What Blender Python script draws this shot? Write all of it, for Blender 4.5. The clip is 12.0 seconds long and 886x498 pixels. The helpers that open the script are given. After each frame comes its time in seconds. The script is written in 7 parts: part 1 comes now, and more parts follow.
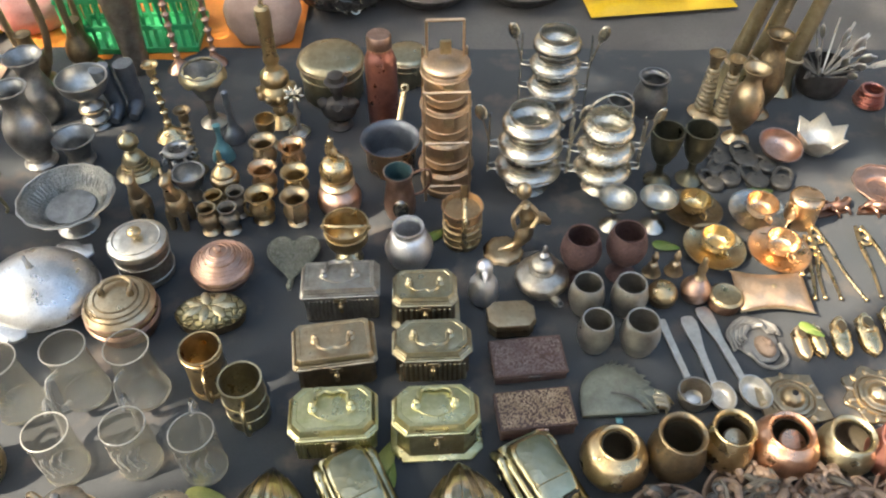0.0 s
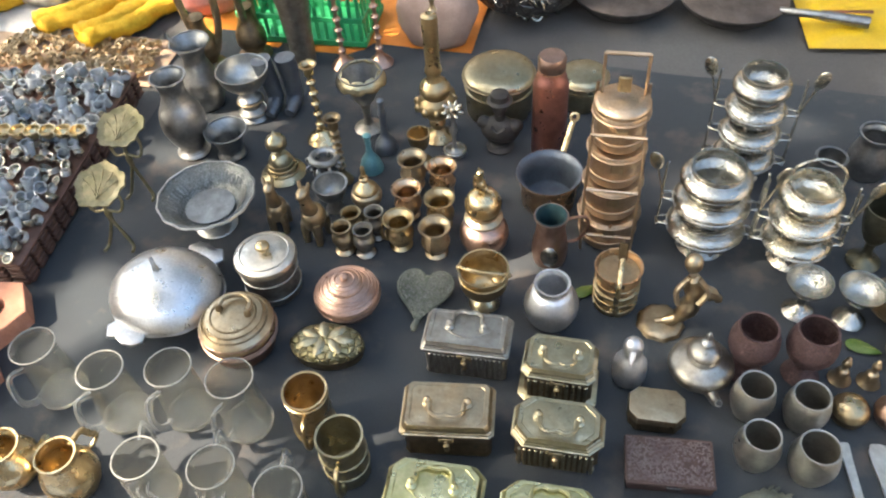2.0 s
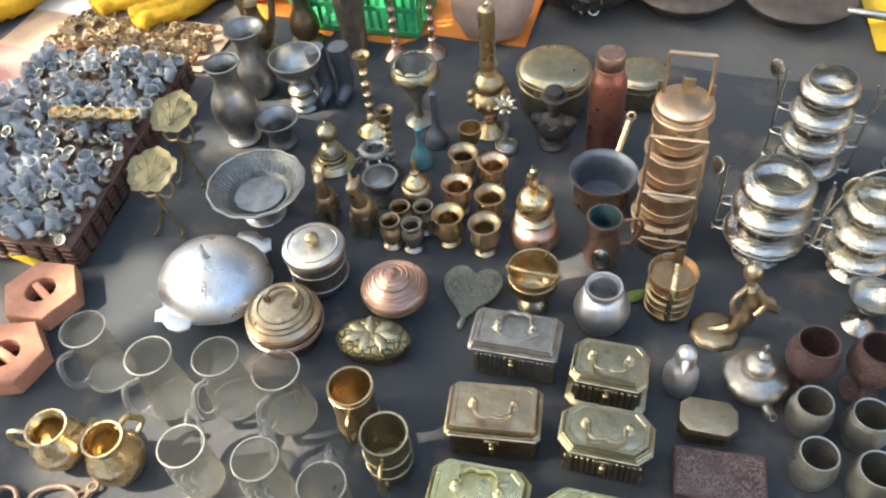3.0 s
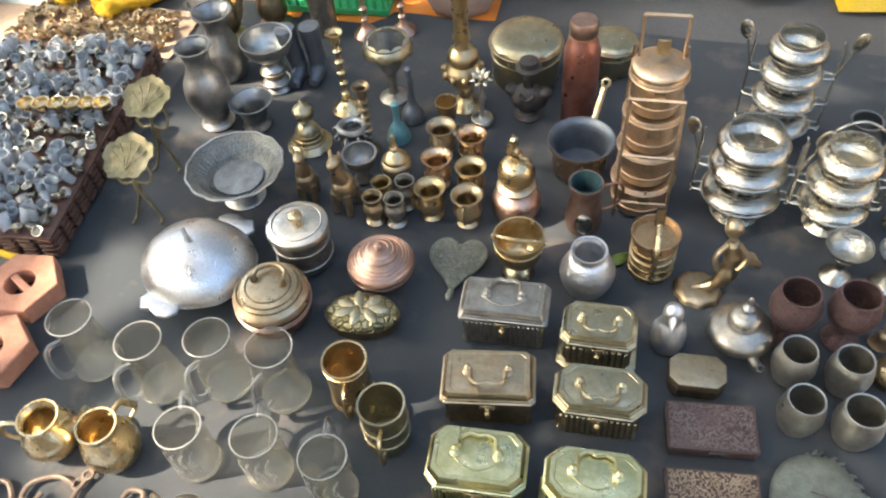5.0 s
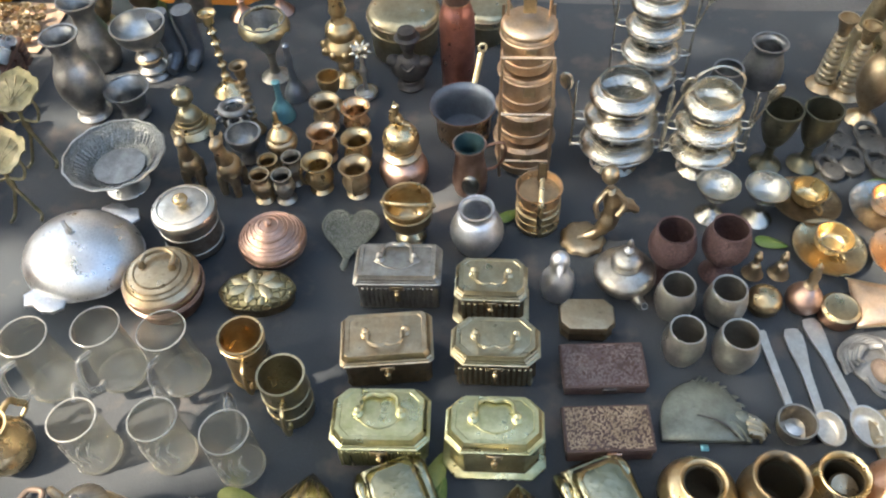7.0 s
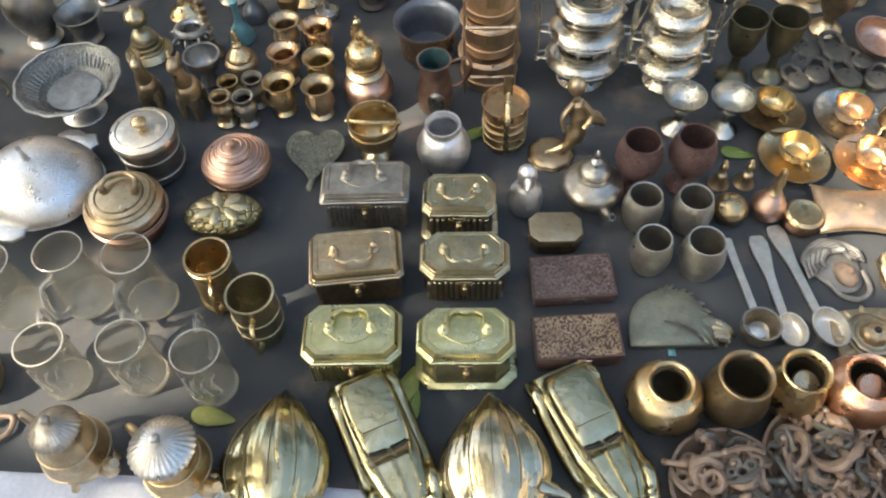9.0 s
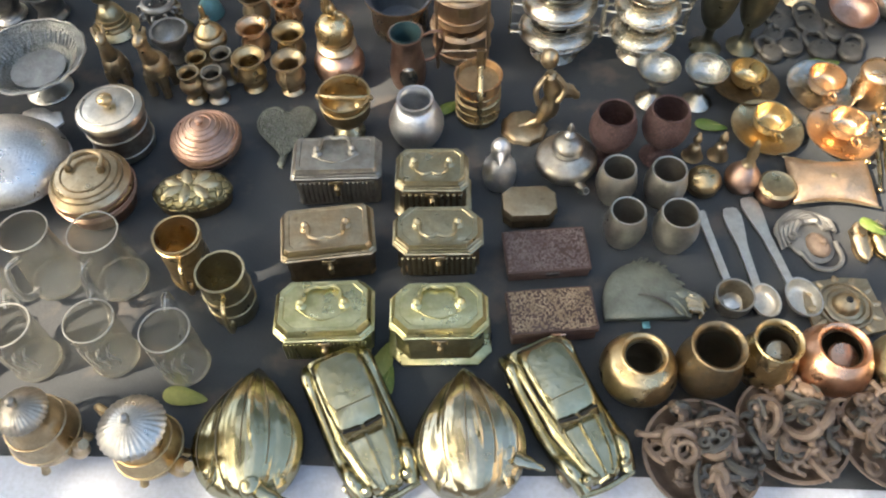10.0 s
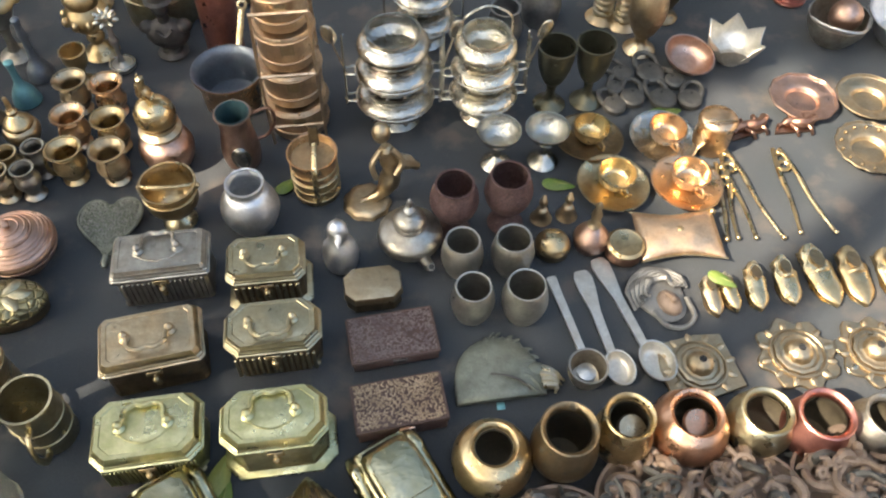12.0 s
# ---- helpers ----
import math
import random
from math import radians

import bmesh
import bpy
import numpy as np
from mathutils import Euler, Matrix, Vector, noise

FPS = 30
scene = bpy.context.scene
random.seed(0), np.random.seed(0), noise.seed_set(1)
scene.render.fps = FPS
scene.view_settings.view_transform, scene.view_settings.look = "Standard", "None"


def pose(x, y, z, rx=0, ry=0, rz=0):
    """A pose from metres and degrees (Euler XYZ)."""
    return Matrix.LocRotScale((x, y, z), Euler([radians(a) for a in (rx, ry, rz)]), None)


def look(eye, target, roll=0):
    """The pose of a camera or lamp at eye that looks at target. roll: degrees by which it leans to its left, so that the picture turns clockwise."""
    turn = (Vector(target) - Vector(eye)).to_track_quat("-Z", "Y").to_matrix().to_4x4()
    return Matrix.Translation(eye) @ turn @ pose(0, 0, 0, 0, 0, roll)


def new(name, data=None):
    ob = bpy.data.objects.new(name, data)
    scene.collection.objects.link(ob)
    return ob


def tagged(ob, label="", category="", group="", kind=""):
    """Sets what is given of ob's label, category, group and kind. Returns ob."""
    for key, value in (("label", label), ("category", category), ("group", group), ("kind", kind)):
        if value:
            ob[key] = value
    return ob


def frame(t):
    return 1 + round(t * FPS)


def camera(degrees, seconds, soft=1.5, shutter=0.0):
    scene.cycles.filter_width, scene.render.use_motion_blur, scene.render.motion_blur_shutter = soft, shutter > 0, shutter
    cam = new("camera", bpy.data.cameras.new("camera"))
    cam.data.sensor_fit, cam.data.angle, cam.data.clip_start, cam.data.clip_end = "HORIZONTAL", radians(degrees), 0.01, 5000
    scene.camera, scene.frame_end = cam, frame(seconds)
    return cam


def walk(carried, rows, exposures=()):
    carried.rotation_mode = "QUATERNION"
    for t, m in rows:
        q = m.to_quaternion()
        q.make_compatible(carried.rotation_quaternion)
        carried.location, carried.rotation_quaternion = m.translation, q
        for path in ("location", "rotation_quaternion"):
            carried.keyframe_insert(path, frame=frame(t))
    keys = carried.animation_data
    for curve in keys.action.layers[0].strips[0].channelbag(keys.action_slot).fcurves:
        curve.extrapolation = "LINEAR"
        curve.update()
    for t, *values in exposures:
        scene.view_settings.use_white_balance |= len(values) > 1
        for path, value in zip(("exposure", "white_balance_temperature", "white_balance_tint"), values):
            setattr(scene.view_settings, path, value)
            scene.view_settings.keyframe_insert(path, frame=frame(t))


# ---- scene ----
cam = camera(57.4, 12.0, soft=2.2)
PATH = [
    (0, (0.064, 0.082, 1.231), (0.037, 1.445, -0.232), -0.5),
    (0.5, (0.03, 0.201, 1.227), (0.003, 1.524, -0.273), -0.5),
    (1, (0.036, 0.256, 1.207), (-0.09, 1.573, -0.293), -2.2),
    (1.5, (0.073, 0.304, 1.203), (-0.221, 1.589, -0.302), -4.2),
    (2, (0.078, 0.304, 1.189), (-0.345, 1.573, -0.298), -5.3),
    (2.5, (0.066, 0.327, 1.177), (-0.43, 1.566, -0.313), -6.4),
    (3, (0.047, 0.321, 1.186), (-0.456, 1.545, -0.314), -6.1),
    (5, (0.022, 0.286, 1.174), (-0.398, 1.511, -0.35), -6.2),
    (5.5, (0.029, 0.274, 1.174), (-0.342, 1.502, -0.36), -6.0),
    (6, (0.042, 0.26, 1.169), (-0.273, 1.504, -0.365), -5.4),
    (6.5, (0.056, 0.252, 1.166), (-0.204, 1.502, -0.373), -4.8),
    (7, (0.068, 0.248, 1.157), (-0.141, 1.495, -0.393), -3.8),
    (7.2, (0.073, 0.245, 1.152), (-0.119, 1.488, -0.403), -3.5),
    (9, (0.075, 0.221, 1.127), (-0.056, 1.357, -0.514), -3.0),
    (9.5, (0.074, 0.211, 1.116), (-0.033, 1.325, -0.541), -2.3),
    (10, (0.09, 0.22, 1.113), (0.003, 1.32, -0.555), -2.0),
    (10.5, (0.11, 0.242, 1.105), (0.048, 1.34, -0.565), -1.2),
    (11, (0.142, 0.281, 1.112), (0.114, 1.377, -0.561), -0.9),
    (11.5, (0.177, 0.305, 1.102), (0.213, 1.435, -0.548), 0.5),
    (12, (0.212, 0.326, 1.097), (0.327, 1.491, -0.524), 1.4),
]
walk(cam, [(t, look(eye, target, roll)) for t, eye, target, roll in PATH],
     [(0.0, 3.0, 6650, 1.0), (1.5, 3.1, 6350, 1.0), (5.5, 3.18, 6450, 1.0), (7.0, 3.14, 6300, 1.0), (9.5, 2.95, 6750, 1.0), (12.0, 2.98, 6600, 1.0)])

# ---- world, sun, exposure ----
SUN_TO = Vector((0.78, 0.36, -0.86)).normalized()
world = bpy.data.worlds.new("sky")
scene.world = world
world.use_nodes = True
wn = world.node_tree
sky = wn.nodes.new("ShaderNodeTexSky")
sky.sky_type = "NISHITA"
sky.sun_disc = False
sky.sun_elevation = math.asin(-SUN_TO.z)
sky.sun_rotation = math.atan2(-SUN_TO.x, -SUN_TO.y)
sky.dust_density = 6.0
sky.ozone_density = 0.4
wn.links.new(sky.outputs[0], wn.nodes["Background"].inputs[0])
wn.nodes["Background"].inputs[1].default_value = 0.074
sun_data = bpy.data.lights.new("sun", "SUN")
sun_data.energy, sun_data.angle, sun_data.color = 2.3, radians(0.6), (1.0, 0.81, 0.66)
sun = new("sun", sun_data)
sun.matrix_world = look((-4, -2, 6), Vector((-4, -2, 6)) + SUN_TO)


# ---- materials ----
def material(name, base, rough=0.4, metal=0.0, tint=None, mix=0.5, scale=30.0, fine=220.0, bump=0.15, rough_var=0.15,
             vor=0.0, vor_bump=0.0, vor_dark=0.45, dirt=None, dirt_at=0.6, sheen=0.0, alpha_trans=0.0, ior=1.45, bands=0.0):
    if metal > 0.5:
        # dust and handling dull the colour and gloss of all this old metal
        rough = rough + 0.07
        grey, gt = sum(base) / 3, sum(tint) / 3 if tint else 0
        base = tuple(c * 0.78 + grey * 0.22 for c in base)
        tint = tuple(c * 0.78 + gt * 0.22 for c in tint) if tint else None
    m = bpy.data.materials.new(name)
    m.use_nodes = True
    nt = m.node_tree
    bsdf = nt.nodes["Principled BSDF"]
    co = nt.nodes.new("ShaderNodeTexCoord")
    info = nt.nodes.new("ShaderNodeObjectInfo")
    shift = nt.nodes.new("ShaderNodeVectorMath")
    shift.operation = "MULTIPLY_ADD"
    nt.links.new(info.outputs["Random"], shift.inputs[0])
    shift.inputs[1].default_value = (7.0, 3.0, 5.0)
    nt.links.new(co.outputs["Object"], shift.inputs[2])

    def tex(sc, detail):
        n = nt.nodes.new("ShaderNodeTexNoise")
        n.inputs["Scale"].default_value, n.inputs["Detail"].default_value, n.inputs["Roughness"].default_value = sc, detail, 0.6
        nt.links.new(shift.outputs[0], n.inputs["Vector"])
        return n

    def ramp(src, a, b, lo, hi):
        r = nt.nodes.new("ShaderNodeMapRange")
        r.inputs["From Min"].default_value, r.inputs["From Max"].default_value = a, b
        r.inputs["To Min"].default_value, r.inputs["To Max"].default_value = lo, hi
        nt.links.new(src, r.inputs["Value"])
        return r.outputs[0]

    def blend(fac, a, b):
        x = nt.nodes.new("ShaderNodeMix")
        x.data_type = "RGBA"
        nt.links.new(fac, x.inputs["Factor"])
        for sock, val in ((x.inputs[6], a), (x.inputs[7], b)):
            if isinstance(val, tuple):
                sock.default_value = (*val, 1)
            else:
                nt.links.new(val, sock)
        return x.outputs[2]

    big, small = tex(scale, 5), tex(fine, 3)
    col = blend(ramp(big.outputs[0], 0.36, 0.64, 0, mix * 2 if mix <= 0.5 else 1), base, tint or tuple(c * 0.55 for c in base))
    col = blend(ramp(small.outputs[0], 0.35, 0.75, 0, 0.55), col, tuple(c * 0.6 for c in base))
    height = small.outputs[0]
    if vor:
        v = nt.nodes.new("ShaderNodeTexVoronoi")
        v.feature, v.inputs["Scale"].default_value = "DISTANCE_TO_EDGE", vor
        nt.links.new(shift.outputs[0], v.inputs["Vector"])
        edge = ramp(v.outputs["Distance"], 0.02, 0.16, 0, 1)
        col = blend(edge, tuple(c * vor_dark for c in base), col)
        height = edge
    if bands:
        w = nt.nodes.new("ShaderNodeTexWave")
        w.inputs["Scale"].default_value, w.inputs["Distortion"].default_value = bands, 2.0
        nt.links.new(shift.outputs[0], w.inputs["Vector"])
        col = blend(ramp(w.outputs["Fac"], 0.2, 0.8, 0, 0.5), col, tint or base)
    if dirt:
        d = tex(scale * 2.3, 6)
        col = blend(ramp(d.outputs[0], dirt_at, dirt_at + 0.12, 0, 0.85), col, dirt)
        mt = ramp(d.outputs[0], dirt_at, dirt_at + 0.12, metal, metal * 0.3)
        nt.links.new(mt, bsdf.inputs["Metallic"])
    else:
        bsdf.inputs["Metallic"].default_value = metal
    nt.links.new(col, bsdf.inputs["Base Color"])
    nt.links.new(ramp(big.outputs[0], 0.3, 0.7, max(0.03, rough - rough_var), rough + rough_var), bsdf.inputs["Roughness"])
    b = nt.nodes.new("ShaderNodeBump")
    b.inputs["Strength"].default_value, b.inputs["Distance"].default_value = (vor_bump or bump), 0.004 if vor else 0.002
    nt.links.new(height, b.inputs["Height"])
    if metal > 0.5:
        # shallow dents, so that reflections waver
        dents, d2 = nt.nodes.new("ShaderNodeBump"), tex(scale * 1.6, 2)
        dents.inputs["Strength"].default_value, dents.inputs["Distance"].default_value = 0.3, 0.004
        nt.links.new(d2.outputs[0], dents.inputs["Height"])
        nt.links.new(dents.outputs[0], b.inputs["Normal"])
    nt.links.new(b.outputs[0], bsdf.inputs["Normal"])
    if sheen:
        bsdf.inputs["Sheen Weight"].default_value = sheen
    if alpha_trans:
        bsdf.inputs["Transmission Weight"].default_value = alpha_trans
        bsdf.inputs["IOR"].default_value = ior
    return m


GREEN_DIRT = (0.10, 0.11, 0.05)
M = dict(
    brass=material("brass", (0.64, 0.48, 0.23), 0.28, 1, (0.44, 0.31, 0.13), dirt=(0.13, 0.09, 0.04), dirt_at=0.64),
    brass_bright=material("bright_brass", (0.76, 0.58, 0.28), 0.22, 1, (0.55, 0.40, 0.17)),
    brass_olive=material("olive_brass", (0.54, 0.47, 0.28), 0.3, 1, (0.38, 0.32, 0.17), dirt=GREEN_DIRT, dirt_at=0.62),
    brass_green=material("greenish_brass", (0.70, 0.65, 0.31), 0.28, 1, (0.44, 0.43, 0.17), dirt=GREEN_DIRT, dirt_at=0.63),
    brass_cast=material("polished_cast_brass", (0.50, 0.46, 0.27), 0.13, 1, (0.36, 0.32, 0.15), dirt=GREEN_DIRT, dirt_at=0.66, rough_var=0.08),
    brass_cast_pale=material("pale_cast_brass", (0.54, 0.48, 0.32), 0.14, 1, (0.42, 0.36, 0.21), dirt=(0.18, 0.15, 0.09), dirt_at=0.66, rough_var=0.08),
    brass_tan=material("tan_brass", (0.56, 0.44, 0.26), 0.33, 1, (0.40, 0.29, 0.15), dirt=(0.16, 0.11, 0.06), dirt_at=0.62),
    brass_old=material("old_brass", (0.36, 0.26, 0.13), 0.38, 1, (0.20, 0.14, 0.07), dirt=(0.08, 0.07, 0.05), dirt_at=0.58),
    bronze_brown=material("brown_bronze", (0.22, 0.165, 0.125), 0.55, 0.35, (0.15, 0.11, 0.085), dirt=(0.12, 0.09, 0.07), dirt_at=0.56, bump=0.4),
    grey_brass=material("grey_brass", (0.50, 0.46, 0.38), 0.36, 1, (0.27, 0.24, 0.20), dirt=(0.12, 0.11, 0.09), dirt_at=0.6),
    bronze_tan=material("tan_bronze", (0.25, 0.185, 0.14), 0.6, 0.3, (0.17, 0.125, 0.095), bump=0.5),
    satin_gold=material("satin_gold", (0.66, 0.46, 0.28), 0.42, 1, (0.58, 0.38, 0.22), bump=0.08),
    iron_brown=material("brown_iron", (0.13, 0.105, 0.09), 0.55, 0.5, (0.09, 0.07, 0.06), bump=0.5),
    brass_pale=material("pale_brass", (0.66, 0.58, 0.40), 0.28, 1, (0.48, 0.40, 0.25), dirt=(0.18, 0.15, 0.09), dirt_at=0.64),
    copper=material("copper", (0.80, 0.43, 0.24), 0.25, 1, (0.62, 0.30, 0.15)),
    copper_pink=material("pink_copper", (0.60, 0.375, 0.275), 0.33, 1, (0.40, 0.235, 0.165), dirt=(0.20, 0.12, 0.08), dirt_at=0.64),
    copper_red=material("red_copper", (0.68, 0.26, 0.19), 0.3, 1, (0.46, 0.17, 0.13)),
    copper_dark=material("dark_copper", (0.40, 0.22, 0.14), 0.36, 1, (0.25, 0.12, 0.08), dirt=(0.09, 0.06, 0.05), dirt_at=0.6),
    copper_gold=material("golden_copper", (0.78, 0.53, 0.29), 0.24, 1, (0.60, 0.36, 0.17)),
    maroon=material("maroon_copper", (0.21, 0.115, 0.105), 0.48, 0.6, (0.13, 0.065, 0.06), vor=190, vor_bump=0.5),
    silver=material("silver", (0.62, 0.60, 0.53), 0.11, 1, (0.36, 0.34, 0.28), scale=60, rough_var=0.1, vor=150, vor_bump=0.18, vor_dark=0.72),
    silver_warm=material("warm_silver", (0.78, 0.72, 0.57), 0.15, 1, (0.58, 0.52, 0.39), scale=45, rough_var=0.1, vor=150, vor_bump=0.18, vor_dark=0.72),
    silver_matt=material("matt_silver", (0.78, 0.78, 0.79), 0.36, 1, (0.64, 0.64, 0.65), bump=0.4),
    hammered=material("hammered_silver", (0.70, 0.71, 0.72), 0.29, 1, (0.56, 0.57, 0.59), vor=150, vor_bump=0.16, vor_dark=0.92),
    pewter=material("pewter", (0.42, 0.42, 0.41), 0.36, 1, (0.25, 0.25, 0.245), dirt=(0.10, 0.10, 0.10), dirt_at=0.62),
    pewter_light=material("light_pewter", (0.58, 0.57, 0.53), 0.32, 1, (0.43, 0.42, 0.39)),
    filigree=material("pierced_silver", (0.46, 0.47, 0.44), 0.4, 1, (0.38, 0.40, 0.38), vor=230, vor_bump=0.9),
    pierced_green=material("pierced_iron", (0.34, 0.35, 0.31), 0.5, 0.8, (0.24, 0.25, 0.22), vor=210, vor_bump=0.9),
    relief_brass=material("embossed_brass", (0.50, 0.43, 0.20), 0.34, 1, (0.32, 0.27, 0.11), vor=75, vor_bump=0.8),
    relief_copper=material("embossed_copper", (0.66, 0.42, 0.32), 0.34, 1, (0.44, 0.26, 0.18), vor=120, vor_bump=0.6),
    relief_dark=material("embossed_dark_metal", (0.20, 0.19, 0.18), 0.38, 0.9, (0.10, 0.10, 0.10), vor=40, vor_bump=0.9),
    iron=material("dark_iron", (0.10, 0.09, 0.085), 0.5, 0.7, (0.06, 0.055, 0.05), bump=0.5),
    iron_grey=material("dull_grey_iron", (0.11, 0.107, 0.098), 0.52, 0.6, (0.07, 0.068, 0.062), bump=0.4),
    leaf_brass=material("leaf_brass", (0.34, 0.28, 0.15), 0.45, 1, (0.22, 0.20, 0.09), dirt=(0.10, 0.10, 0.05), dirt_at=0.55),
    olive_dark=material("dark_olive_metal", (0.17, 0.16, 0.10), 0.3, 0.9, (0.11, 0.11, 0.07)),
    mask_grey=material("grey_cast_metal", (0.24, 0.235, 0.22), 0.55, 0.4, (0.16, 0.155, 0.145), bump=0.5),
    pot_inside=material("dark_pot_inside", (0.07, 0.06, 0.045), 0.55, 0.4, (0.10, 0.085, 0.055)),
    slate_green=material("grey_green_metal", (0.22, 0.24, 0.19), 0.5, 0.7, (0.15, 0.16, 0.12), bump=0.5),
    teal=material("teal_patina", (0.16, 0.36, 0.38), 0.4, 0.4, (0.10, 0.22, 0.26)),
    dark_teal=material("dark_teal", (0.05, 0.10, 0.11), 0.4, 0.4, (0.03, 0.06, 0.07)),
    blue_grey=material("blue_grey_metal", (0.17, 0.20, 0.24), 0.42, 0.8, (0.14, 0.16, 0.20)),
    carved=material("carved_wood", (0.42, 0.33, 0.23), 0.45, 0.3, (0.27, 0.20, 0.13)),
    carved_dark=material("dark_carved_wood", (0.19, 0.155, 0.155), 0.45, 0.0, (0.10, 0.07, 0.075)),
    terracotta=material("terracotta", (0.52, 0.25, 0.16), 0.8, 0.0, (0.40, 0.18, 0.11), bump=0.5),
    cloth=material("dark_cloth", (0.030, 0.038, 0.046), 0.9, 0.0, (0.050, 0.054, 0.060), scale=4.5, fine=420, bump=0.35, sheen=0.05, dirt=(0.088, 0.076, 0.068), dirt_at=0.55),
    sheet=material("white_sheet", (0.60, 0.64, 0.73), 0.7, 0.0, (0.46, 0.50, 0.60), scale=7, fine=150, bump=0.2),
    paving=material("grey_paving", (0.105, 0.101, 0.097), 0.9, 0.0, (0.082, 0.078, 0.075), scale=3, fine=160, bump=0.6, dirt=(0.085, 0.075, 0.067), dirt_at=0.6),
    green_plastic=material("green_plastic", (0.05, 0.40, 0.15), 0.4, 0.0, (0.04, 0.32, 0.12)),
    orange_sheet=material("orange_sheet", (0.80, 0.28, 0.04), 0.6, 0.0, (0.70, 0.20, 0.03), scale=12),
    yellow_bag=material("yellow_plastic", (0.66, 0.44, 0.015), 0.35, 0.0, (0.56, 0.36, 0.015), scale=10, bump=0.3),
    yellow_cloth=material("yellow_cloth", (0.75, 0.46, 0.02), 0.8, 0.0, (0.60, 0.33, 0.01), scale=50, bump=0.8),
    white_cloth=material("white_cloth", (0.62, 0.60, 0.56), 0.85, 0.0, (0.48, 0.46, 0.43), scale=14),
    red_cloth=material("faded_red_cloth", (0.45, 0.17, 0.14), 0.85, 0.0, (0.38, 0.24, 0.22), scale=9),
    tan_cloth=material("tan_cloth", (0.42, 0.30, 0.20), 0.9, 0.0, (0.50, 0.34, 0.24), scale=30, bump=0.7),
    sack=material("pinkish_sack", (0.50, 0.36, 0.29), 0.75, 0.0, (0.38, 0.26, 0.21), scale=14, bump=0.5),
    ink=material("dark_ink", (0.03, 0.03, 0.025), 0.6),
    blue_ink=material("brown_ink", (0.20, 0.07, 0.04), 0.6),
    black=material("black_gap", (0.012, 0.012, 0.012), 0.7),
    cup_metal=material("dull_grey_metal", (0.70, 0.67, 0.58), 0.33, 1, (0.46, 0.43, 0.37), dirt=(0.26, 0.24, 0.20), dirt_at=0.64),
    cup_inner_shade=material("shaded_grey_inside", (0.17, 0.16, 0.135), 0.55, 0.4, (0.12, 0.11, 0.09)),
    tin=material("dull_silver", (0.74, 0.71, 0.63), 0.42, 1, (0.58, 0.54, 0.46), dirt=(0.3, 0.27, 0.22), dirt_at=0.66),
    frost=material("frosted_glass", (0.42, 0.42, 0.39), 0.6, 0.0, (0.36, 0.36, 0.33)),
    dark_wood=material("dark_wood", (0.09, 0.055, 0.045), 0.5, 0.0, (0.06, 0.035, 0.03)),
    glass=material("clear_glass", (0.90, 0.92, 0.92), 0.04, 0.0, (0.86, 0.88, 0.88), alpha_trans=0.92, rough_var=0.02, bump=0.02),
    tiffin_copper=material("dull_copper", (0.72, 0.51, 0.31), 0.34, 1, (0.56, 0.38, 0.21), dirt=(0.24, 0.14, 0.08), dirt_at=0.64),
    glass_blue=material("bluish_glass", (0.76, 0.80, 0.84), 0.08, 0.0, (0.64, 0.69, 0.75), alpha_trans=0.6, rough_var=0.03, bump=0.05),
    glass_lip=material("glass_lip", (0.62, 0.62, 0.58), 0.1, 0.0, (0.54, 0.54, 0.50), alpha_trans=0.5, rough_var=0.03, bump=0.02),
    bottle_stack=material("dark_brown_bangle", (0.14, 0.075, 0.055), 0.45, 0.2, (0.08, 0.04, 0.03)),
    leaf=material("green_leaf", (0.10, 0.17, 0.03), 0.5, 0.0, (0.16, 0.20, 0.04), scale=40),
    leaf_yellow=material("yellowing_leaf", (0.30, 0.30, 0.08), 0.5, 0.0, (0.22, 0.24, 0.06), scale=40),
    foliage=material("tree_foliage", (0.06, 0.10, 0.025), 0.55, 0.0, (0.09, 0.13, 0.035), scale=2),
    bark=material("bark", (0.16, 0.12, 0.09), 0.9, 0.0, (0.10, 0.075, 0.055), scale=12, bump=0.8),
    wall=material("dusty_plaster", (0.42, 0.36, 0.29), 0.9, 0.0, (0.33, 0.28, 0.22), scale=1.5, fine=60),
)


